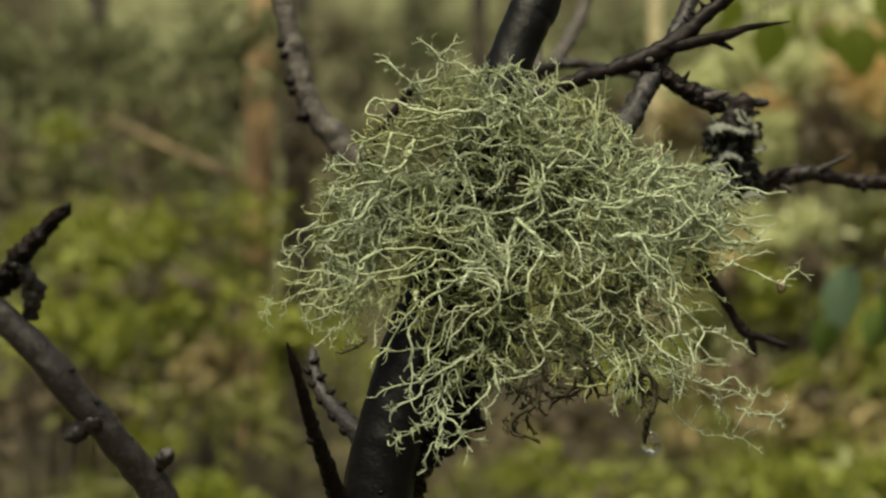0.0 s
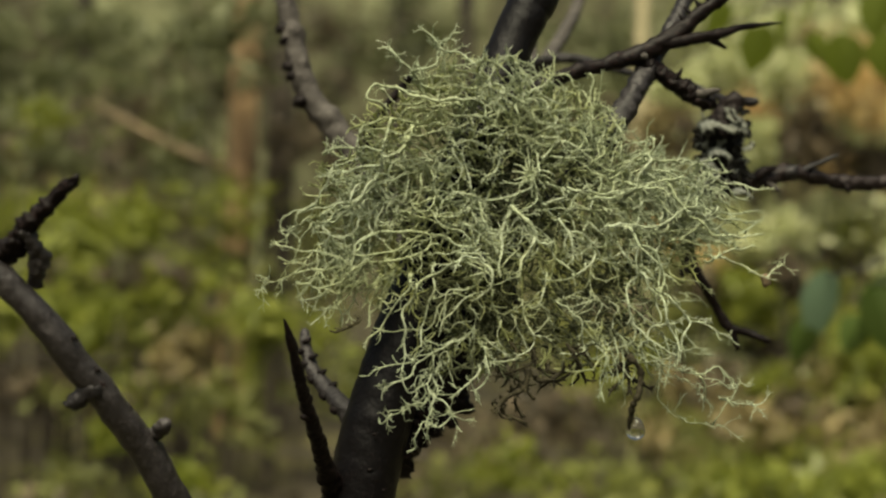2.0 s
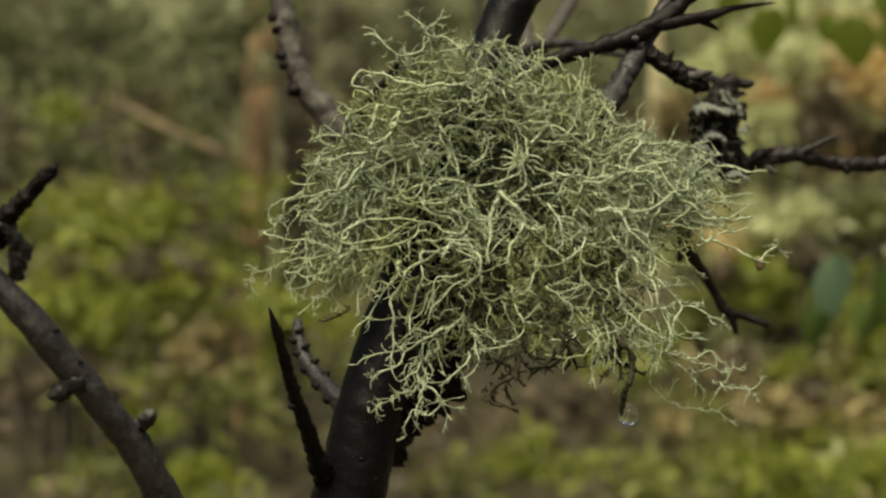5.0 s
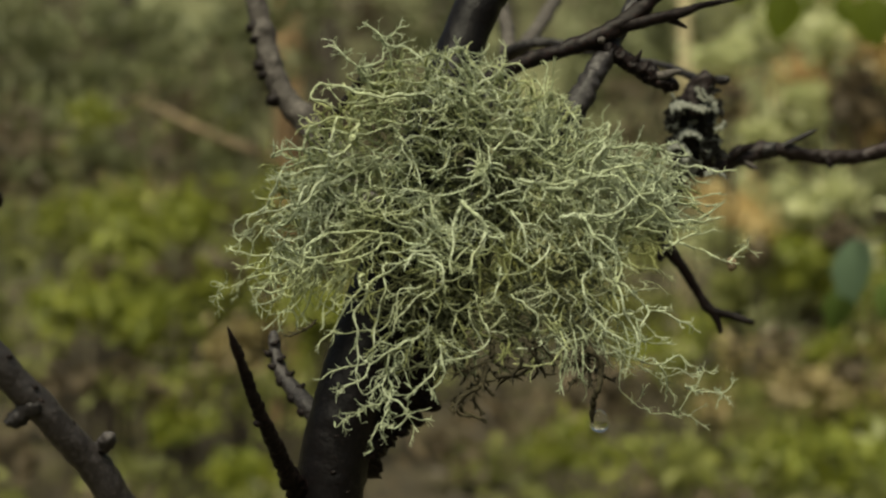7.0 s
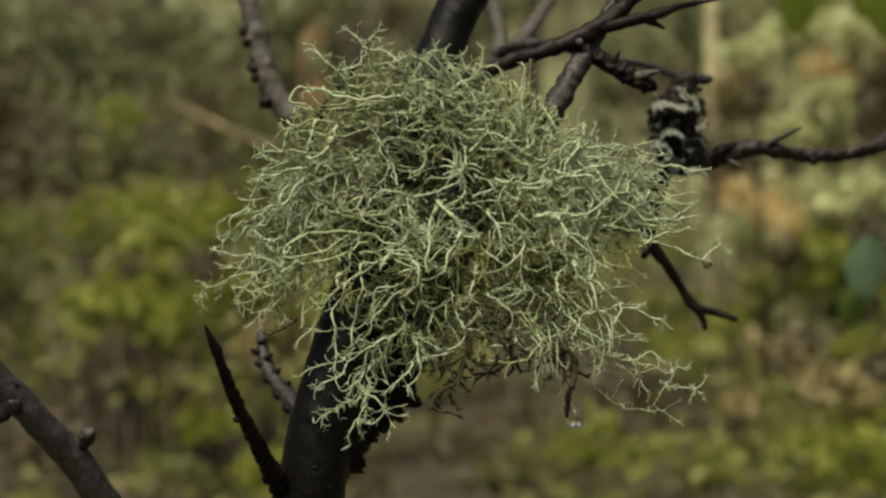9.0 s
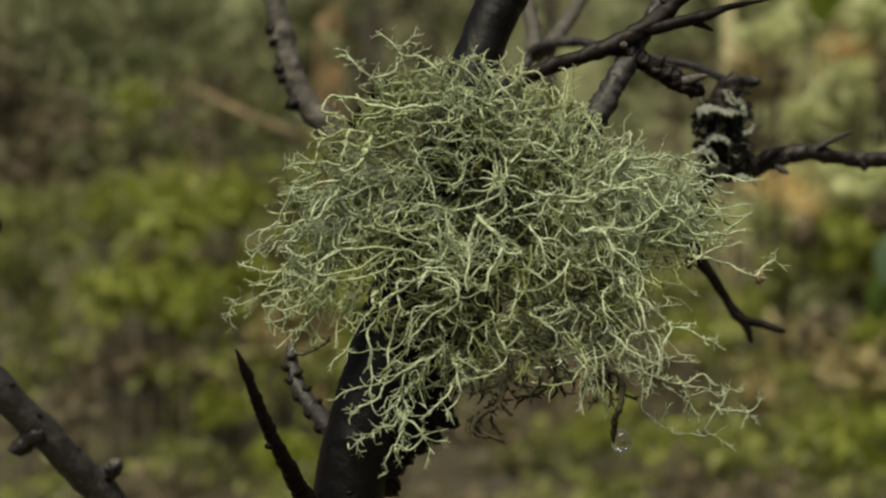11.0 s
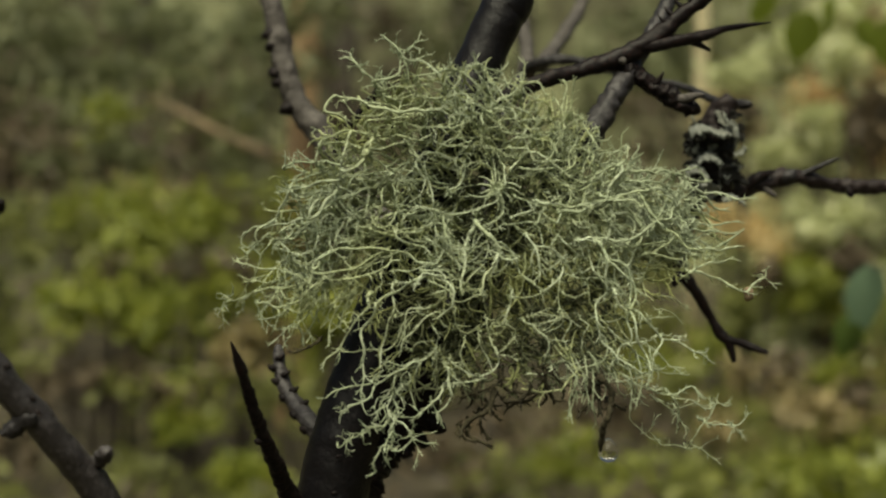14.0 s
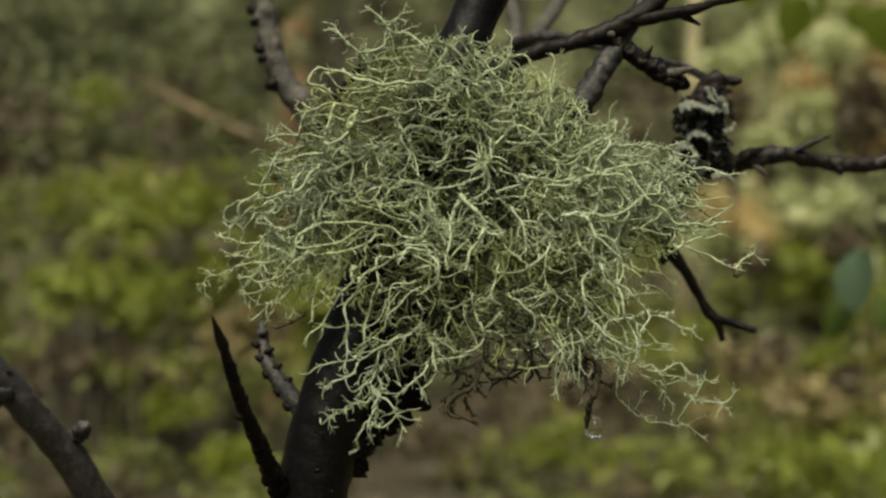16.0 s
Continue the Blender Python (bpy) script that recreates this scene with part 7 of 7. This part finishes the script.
    strand_path([(10.9, 10.1, 16.6), (12.0, 8.2, 14.2), (12.6, 6.4, 11.3)], 0.22)
    strand_path([(-7.9, 0.3, 12.4), (-6.7, 0.3, 13.1), (-4.5, 0.9, 12.4)], 0.22)
    strand_path([(-5.5, -0.4, 11.8), (-6.1, -1.5, 9.5), (-7.8, -1.9, 7.9)], 0.26)
    strand_path([(-2.0, 2.5, 14.0), (0.2, 2.6, 12.9), (1.5, 2.6, 10.8)], 0.24)
    strand_path([(1.6, 3.1, 10.1), (5.3, 3.4, 9.6), (7.1, 4.1, 9.1)], 0.24)
    strand_path([(3.1, 6.3, 13.2), (4.8, 6.9, 13.9), (6.5, 7.2, 14.6)], 0.20)
    strand_path([(-13.3, -0.3, 12.2), (-11.7, -0.7, 13.4), (-9.5, -0.6, 13.3)], 0.22)
    strand_path([(-13.7, -1.2, 10.5), (-10.5, -2.6, 10.1), (-7.6, -2.0, 10.4), (-5.5, 0.3, 11.2)], 0.22)
    strand_path([(-4.8, 2.3, 15.3), (-2.8, 2.1, 14.3), (-0.6, 2.8, 13.8)], 0.22)
    strand_path([(-10.5, -2.3, 7.9), (-7.5, -2.5, 7.1), (-4.6, -0.9, 7.9)], 0.22)
    strand_path([(-13.5, -0.7, 5.0), (-10.5, -1.8, 5.8), (-7.5, -1.5, 5.1)], 0.22)
    strand_path([(-22.4, -2.0, 11.1), (-19.4, -2.0, 11.5), (-16.5, -1.6, 12.2)], 0.24)
    strand_path([(-17.3, -2.9, 8.7), (-13.9, -3.8, 8.1), (-10.9, -3.7, 8.7)], 0.24)
    strand_path([(-23.0, -3.5, 0.7), (-21.4, -4.2, -1.7), (-22.0, -5.1, -3.7)], 0.22)
    strand_path([(-18.4, -0.3, 1.0), (-15.3, -0.8, 0.8), (-12.9, -1.3, 1.2)], 0.20)
    strand_path([(-35.3, 0.2, -1.8), (-32.5, -1.7, -2.3), (-30.9, -2.7, -1.5)], 0.20)
    strand_path([(-36.6, -2.9, -10.3), (-35.2, -4.6, -11.4), (-35.9, -4.3, -13.4)], 0.24)
    strand_path([(-34.3, -4.9, -13.2), (-32.5, -6.8, -14.1), (-30.9, -6.9, -13.3)], 0.24)
    strand_path([(-22.7, -4.9, -9.0), (-24.5, -6.1, -10.0), (-26.2, -6.3, -9.9)], 0.22)
    strand_path([(-16.6, -6.7, -14.7), (-13.6, -7.8, -14.4), (-10.8, -7.4, -13.6)], 0.22)
    strand_path([(-11.2, -2.8, -6.3), (-8.2, -4.0, -6.8), (-7.2, -4.6, -7.9)], 0.22)
    strand_path([(-16.4, -7.2, -22.4), (-14.4, -8.2, -21.9), (-12.5, -8.5, -21.4)], 0.22)
    strand_path([(-17.1, -8.9, -31.3), (-18.7, -10.1, -31.7), (-19.7, -10.7, -32.8)], 0.22)
    strand_path([(-13.4, -7.6, -28.0), (-11.9, -8.1, -26.5), (-10.5, -7.7, -26.2)], 0.24)
    strand_path([(12.5, -3.3, -18.0), (14.4, -3.8, -18.8), (15.9, -3.9, -17.9)], 0.22)
    strand_path([(12.6, -3.2, -21.5), (13.5, -4.2, -22.8), (12.9, -5.2, -24.7)], 0.22)
    strand_path([(11.5, -0.8, -8.3), (12.9, -1.8, -9.5), (14.3, -2.0, -9.0)], 0.22)
    strand_path([(8.6, -2.1, -13.3), (10.0, -2.8, -14.0), (11.0, -2.7, -13.2)], 0.22)
    strand_path([(13.4, -0.9, -5.3), (14.8, -2.0, -6.5), (16.7, -2.1, -6.3)], 0.22)
    strand_path([(20.8, -1.2, -10.1), (21.7, -2.4, -11.2), (21.9, -3.0, -12.8)], 0.22)
    strand_path([(22.2, 0.1, 0.8), (23.5, -1.4, -0.7), (23.8, -1.6, -2.4)], 0.24)
    strand_path([(27.3, 2.0, 1.9), (29.4, 2.8, 1.5), (31.0, 3.9, 0.3)], 0.24)
    strand_path([(31.6, 3.8, -2.9), (32.5, 3.2, -3.9), (33.4, 2.1, -5.9)], 0.22)
    strand_path([(-15.6, -8.6, -34.7), (-16.9, -9.9, -36.0), (-18.2, -10.0, -36.7), (-18.9, -9.8, -38.2)], 0.24)
    strand_path([(-14.9, -8.3, -34.1), (-16.0, -9.7, -35.9), (-15.7, -9.9, -37.6), (-16.8, -9.8, -39.1)], 0.24)
    strand_path([(-16.4, -10.1, -35.5), (-17.3, -11.8, -37.4), (-16.6, -12.5, -39.1), (-17.6, -12.3, -40.5)], 0.22)
    strand_path([(-18.2, -10.4, -36.9), (-17.5, -11.5, -38.6), (-18.6, -11.6, -40.2), (-18.0, -11.1, -41.4)], 0.24)
    strand_path([(-15.7, -10.1, -37.4), (-15.2, -11.4, -38.7), (-16.1, -12.2, -40.1), (-15.7, -11.9, -41.6)], 0.22)
    strand_path([(-16.7, -11.9, -38.6), (-15.7, -12.8, -39.8), (-16.6, -12.8, -41.1), (-16.2, -12.3, -42.5)], 0.24)
    strand_path([(-18.9, -10.8, -38.8), (-19.3, -11.8, -39.9), (-18.3, -12.6, -40.7)], 0.20)
    strand_path([(-15.1, -8.3, -35.7), (-14.4, -9.6, -37.0), (-15.1, -10.5, -38.2)], 0.22)
    strand_path([(-17.6, -8.0, -35.8), (-18.7, -8.9, -36.1), (-19.3, -10.1, -37.3)], 0.20)
    strand_path([(-16.2, -9.8, -32.8), (-16.0, -10.1, -34.5), (-16.5, -9.9, -35.9), (-16.1, -9.9, -37.0)], 0.26)
    dark_path([(0.7, -7.5, -35.4), (0.2, -8.5, -36.7), (-0.7, -8.8, -38.1), (-2.6, -8.5, -39.2), (-4.0, -8.4, -40.2), (-5.0, -9.3, -41.3)], 0.38)
    dark_path([(-3.7, -7.9, -40.4), (-3.5, -7.5, -42.2), (-2.0, -7.8, -43.1), (-0.4, -8.2, -43.5)], 0.32)
    dark_path([(-1.6, -6.6, -39.2), (-1.1, -6.2, -41.4), (-0.3, -6.7, -43.0)], 0.32)
    dark_path([(-0.2, -6.7, -37.8), (0.6, -5.7, -38.6), (1.4, -5.5, -39.6)], 0.30)
    dark_path([(-5.0, -9.1, -41.2), (-4.2, -9.1, -42.4), (-2.0, -7.8, -43.3)], 0.26)
    dark_path([(2.9, -7.0, -36.5), (5.5, -5.5, -36.5), (7.7, -4.8, -35.6)], 0.30)
    dark_path([(17.8, -4.4, -34.4), (15.8, -3.8, -34.7), (14.3, -3.1, -35.9)], 0.28)
    dark_path([(18.4, -4.5, -34.9), (16.7, -4.7, -36.8), (15.6, -5.5, -38.3)], 0.34)
    dark_path([(18.3, -4.3, -34.2), (18.7, -4.2, -36.5), (19.0, -4.9, -37.9)], 0.34)
    dark_path([(19.0, -6.2, -32.2), (20.7, -6.0, -35.1), (20.4, -6.7, -37.4), (19.6, -6.9, -39.3), (19.4, -5.8, -41.4), (18.9, -4.8, -43.6)], 0.50)
    dark_path([(20.8, -4.0, -36.6), (21.8, -3.9, -37.0), (22.9, -2.9, -37.6)], 0.26)
    dark_path([(12.7, -2.5, -33.7), (15.9, -1.8, -33.9), (19.1, -1.3, -34.0)], 0.14)
    dark_path([(11.3, -5.0, -32.0), (11.8, -4.1, -33.4), (12.4, -3.9, -34.7)], 0.30)
    dark_path([(4.5, -6.1, -34.5), (6.0, -5.7, -35.5), (7.8, -4.5, -34.6)], 0.26)
    dark_path([(8.9, -5.3, -34.5), (9.7, -5.3, -35.9), (9.2, -4.6, -37.0)], 0.26)
    dark_path([(-3.7, -5.2, -34.8), (-3.1, -5.9, -36.1), (-3.2, -5.6, -37.4)], 0.24)
    dark_path([(-29.8, -7.7, -27.0), (-31.1, -8.3, -28.2), (-33.4, -7.5, -28.7)], 0.24)
    for _ in range(9):
        x = rng.uniform(-7, 17)
        z = -29 - 4 * rng.random()
        line = spline([(x, rng.uniform(-9, 4), z), (x + rng.normal(0, 1.5), rng.uniform(-9, 3), z - rng.uniform(1.5, 3)), (x + rng.normal(0, 3), rng.uniform(-9, 3), z - rng.uniform(3, 7))], 0.7)
        hang("dead_strand", strand_tubes(rng, line, rng.uniform(0.3, 0.5), 1.3, (1.2, 3.6)), LICHEN_DARK, "dead dark brown strand")
    return tagged(root, "bushy grey-green shrubby lichen tuft growing on the stem", "lichen")


lichen_tuft()


# ---- a leafy lichen crust on the knobbly branch ----
def foliose_lichen():
    rng = np.random.default_rng(9)
    root = new("leafy_lichen")
    root.location = HEART + np.array([0.0467, 0.0475, 0.010])
    inv = Matrix.Translation(root.location).inverted()
    axis = [np.array(p) for p in ((50.0, 51.0, 20.5), (46.5, 51.0, 14.0), (46.6, 52.0, 8.7), (49.5, 54.0, 2.5))]
    for i in range(54):
        f = rng.uniform(0.3, 2.999)
        k = int(f)
        c = axis[k] + (axis[k + 1] - axis[k]) * (f - k)
        a = rng.uniform(-3.3, 0.7)
        out = np.array([math.cos(a), math.sin(a), rng.normal(0, 0.3)])
        out /= np.linalg.norm(out)
        up = np.array([0, 0, 1.0]) + rng.normal(0, 0.4, 3)
        side = np.cross(out, up)
        side /= np.linalg.norm(side)
        size = rng.uniform(1.0, 2.4)
        base = c + out * rng.uniform(3.2, 5.2)
        v, fc, n = [base], [], 16
        for ring_at in (0.8, 1.0):
            for j in range(n):
                t = 2 * math.pi * j / n
                r = ring_at * size * (1 + 0.28 * math.sin(3 * t + i) + 0.16 * math.sin(7 * t + 2 * i))
                lift = ring_at ** 2 * 0.55 * size * (0.5 + 0.5 * math.sin(3 * t + i))
                v.append(base + side * r * math.cos(t) * 1.25 + np.cross(side, out) * r * math.sin(t) * 0.8 + out * lift)
        for j in range(n):
            k2 = (j + 1) % n
            fc.append((0, 1 + j, 1 + k2))
            fc.append((1 + j, 1 + n + j, 1 + n + k2, 1 + k2))
        me = mesh_from("lobe", np.array(v) * 0.001 + HEART, fc, LICHEN_BLACK, True)
        me.materials.append(LICHEN_FOLIOSE)
        pale, rimmed = rng.random() < 0.06, rng.random() < 0.16
        me.polygons.foreach_set("material_index", [1 if (pale or (q % 2 and rimmed)) else 0 for q in range(len(me.polygons))])
        ob = child("lobe", me, root)
        ob.matrix_parent_inverse = inv
        sol = ob.modifiers.new("thickness", "SOLIDIFY")
        sol.thickness = 0.0003
    for way, wide in (([(40.9, 44.1, 14.4), (42.8, 43.3, 15.5), (44.7, 43.0, 15.1), (46.8, 43.2, 14.4), (49.3, 44.0, 14.9), (51.3, 44.9, 14.3)], 1.8),
                      ([(42.7, 43.4, 8.5), (44.3, 43.0, 9.5), (45.9, 43.0, 9.1), (47.6, 43.4, 8.3)], 1.4),
                      ([(40.3, 44.4, 5.5), (41.5, 43.8, 7.0), (43.6, 43.1, 6.6), (44.7, 43.0, 4.7), (43.4, 43.2, 3.3)], 1.7),
                      ([(47.8, 43.4, 18.3), (48.9, 43.8, 16.7), (50.5, 44.5, 15.4)], 1.6),
                      ([(47.9, 43.4, 0.3), (50.0, 44.3, 1.2), (52.7, 45.6, 0.1)], 1.2),
                      ([(50.1, 44.3, 10.0), (52.1, 45.3, 10.7), (52.6, 45.6, 11.7)], 1.0),
                      ([(39.3, 45.0, 4.8), (40.4, 44.4, 3.6), (42.3, 43.5, 2.4)], 1.1)):
        line = spline(way, 0.35)
        v, fc, m = [], [], 5
        for k, q in enumerate(line):
            fray = 1 + 0.35 * math.sin(k * 1.7) + 0.25 * rng.normal()
            for j in range(m):
                u = j / (m - 1)
                v.append(q + np.array([0.25 * rng.normal() * u, 3.0 * (1 - u) ** 1.5 - 0.5 + 0.35 * u * math.sin(k * 1.1), (0.3 - u) * wide * fray]))
        for k in range(len(line) - 1):
            for j in range(m - 1):
                fc.append((k * m + j, k * m + j + 1, (k + 1) * m + j + 1, (k + 1) * m + j))
        ob = child("lobe", mesh_from("lobe", np.array(v) * 0.001 + HEART, fc, LICHEN_FOLIOSE), root, "pale ruffled lobe")
        ob.matrix_parent_inverse = inv
        sol = ob.modifiers.new("thickness", "SOLIDIFY")
        sol.thickness = 0.00035
    return tagged(root, "blackish leafy lichen crust with pale ruffled lobes on dark bark", "lichen")


foliose_lichen()


# ---- a drop of water under the tuft ----
def water_drop():
    bm = bmesh.new()
    bmesh.ops.create_uvsphere(bm, u_segments=28, v_segments=20, radius=0.0018)
    for v in bm.verts:
        if v.co.z > 0:
            v.co.z *= 1.35
            v.co.x *= 1 - 0.25 * (v.co.z / 0.0026)
            v.co.y *= 1 - 0.25 * (v.co.z / 0.0026)
    me = bpy.data.meshes.new("water_drop")
    bm.to_mesh(me)
    bm.free()
    me.materials.append(WATER)
    me.polygons.foreach_set("use_smooth", [True] * len(me.polygons))
    ob = new("water_drop", me)
    ob.location = HEART + np.array([20.7, -2.0, -45.4]) * 0.001
    tagged(ob, "clear drop of rain water hanging from a dark lichen strand", "drop")


water_drop()


# ---- leafy twigs close by ----
def leaf_mesh(name, length, width, mat, fold=0.25, droop=0.3):
    n, m = 12, 4
    v, f = [], []
    for i in range(n + 1):
        t = i / n
        w = width * 0.5 * (math.sin(math.pi * t ** 0.8) ** 0.8) * (1 + 0.05 * math.sin(i * 2.9))
        for j in range(-m, m + 1):
            s = j / m
            v.append((s * w, fold * abs(s) * w + droop * length * t * t * 0.5, -t * length))
    c = 2 * m + 1
    for i in range(n):
        for j in range(2 * m):
            f.append((i * c + j, i * c + j + 1, (i + 1) * c + j + 1, (i + 1) * c + j))
    return mesh_from(name, v, f, mat)


def leafy_twig(way, leaves, mat, label):
    """A thin twig that comes in from above with hanging leaves: rows of place, turn, length, width."""
    root = new("leafy_twig")
    root.location = way[0][:3]
    inv = Matrix.Translation(root.location).inverted()
    line = spline(way, 0.01)
    ob = child("twig", mesh_from("twig", *tube(line, np.linspace(0.0016, 0.0008, len(line)), 8), BARK_BROWN), root)
    ob.matrix_parent_inverse = inv
    for x, y, z, rx, ry, rz, length, width in leaves:
        lf = child("leaf", leaf_mesh("leaf", length, width, mat), root)
        lf.matrix_parent_inverse = inv
        lf.matrix_basis = pose(x, y, z, rx, ry, rz)
    return tagged(root, label, "twig")


leafy_twig([(0.45, 1.1, 1.75), (0.34, 1.03, 1.56), (0.26, 1.0, 1.49), (0.22, 1.0, 1.475)],
           [(0.262, 1.0, 1.480, 10, 8, 20, 0.040, 0.034), (0.322, 1.01, 1.476, 5, -10, -30, 0.042, 0.034), (0.362, 1.02, 1.482, 0, -14, 10, 0.042, 0.036),
            (0.232, 0.99, 1.492, 15, 34, 40, 0.030, 0.022), (0.345, 0.97, 1.510, 0, 10, 0, 0.044, 0.032), (0.292, 1.05, 1.500, -8, 26, 55, 0.036, 0.026),
            (0.312, 1.04, 1.520, 8, -22, 70, 0.034, 0.026), (0.385, 1.03, 1.462, 4, 12, 40, 0.032, 0.026), (0.276, 1.1, 1.515, 0, 5, 80, 0.036, 0.03), (0.33, 1.12, 1.495, 0, -30, -60, 0.03, 0.024)],
           LEAF_NEAR, "twig with fresh bright green leaves hanging over")
leafy_twig([(0.50, 0.9, 1.40), (0.36, 0.84, 1.33), (0.275, 0.81, 1.29), (0.252, 0.8, 1.288)],
           [(0.250, 0.8, 1.290, 6, -14, 25, 0.044, 0.034), (0.266, 0.84, 1.276, 10, 24, 40, 0.030, 0.024)], LEAF_BLUE, "twig with a dull blue-green leaf")
leafy_twig([(0.52, 0.95, 1.40), (0.40, 0.88, 1.33), (0.31, 0.84, 1.286), (0.295, 0.84, 1.282)],
           [(0.297, 0.84, 1.278, 0, -20, -30, 0.046, 0.034), (0.312, 0.85, 1.290, 6, 10, 30, 0.05, 0.036), (0.303, 0.88, 1.258, -12, 30, 20, 0.03, 0.026), (0.262, 0.86, 1.258, 4, 12, 15, 0.034, 0.024)], LEAF_DEEP, "twig with deep green leaves in shade")


# ---- a scrap of bark caught on a strand ----
def scrap():
    c = spline([(46.2, 9.0, -16.6, 0.2), (46.3, 9.0, -17.1, 0.8), (46.5, 9.0, -17.8, 1.0), (46.4, 9.0, -18.6, 0.75), (46.2, 9.0, -19.2, 0.25)], 0.2)
    v, f = tube(c[:, :3], c[:, 3], 10, 0.3, 1.4)
    v, f = capped(v, f, 10)
    tagged(new("bark_scrap", mesh_from("bark_scrap", v * 0.001 + HEART, f, DEAD_WOOD)), "tiny brown bark scrap caught on a lichen tip", "debris")


scrap()
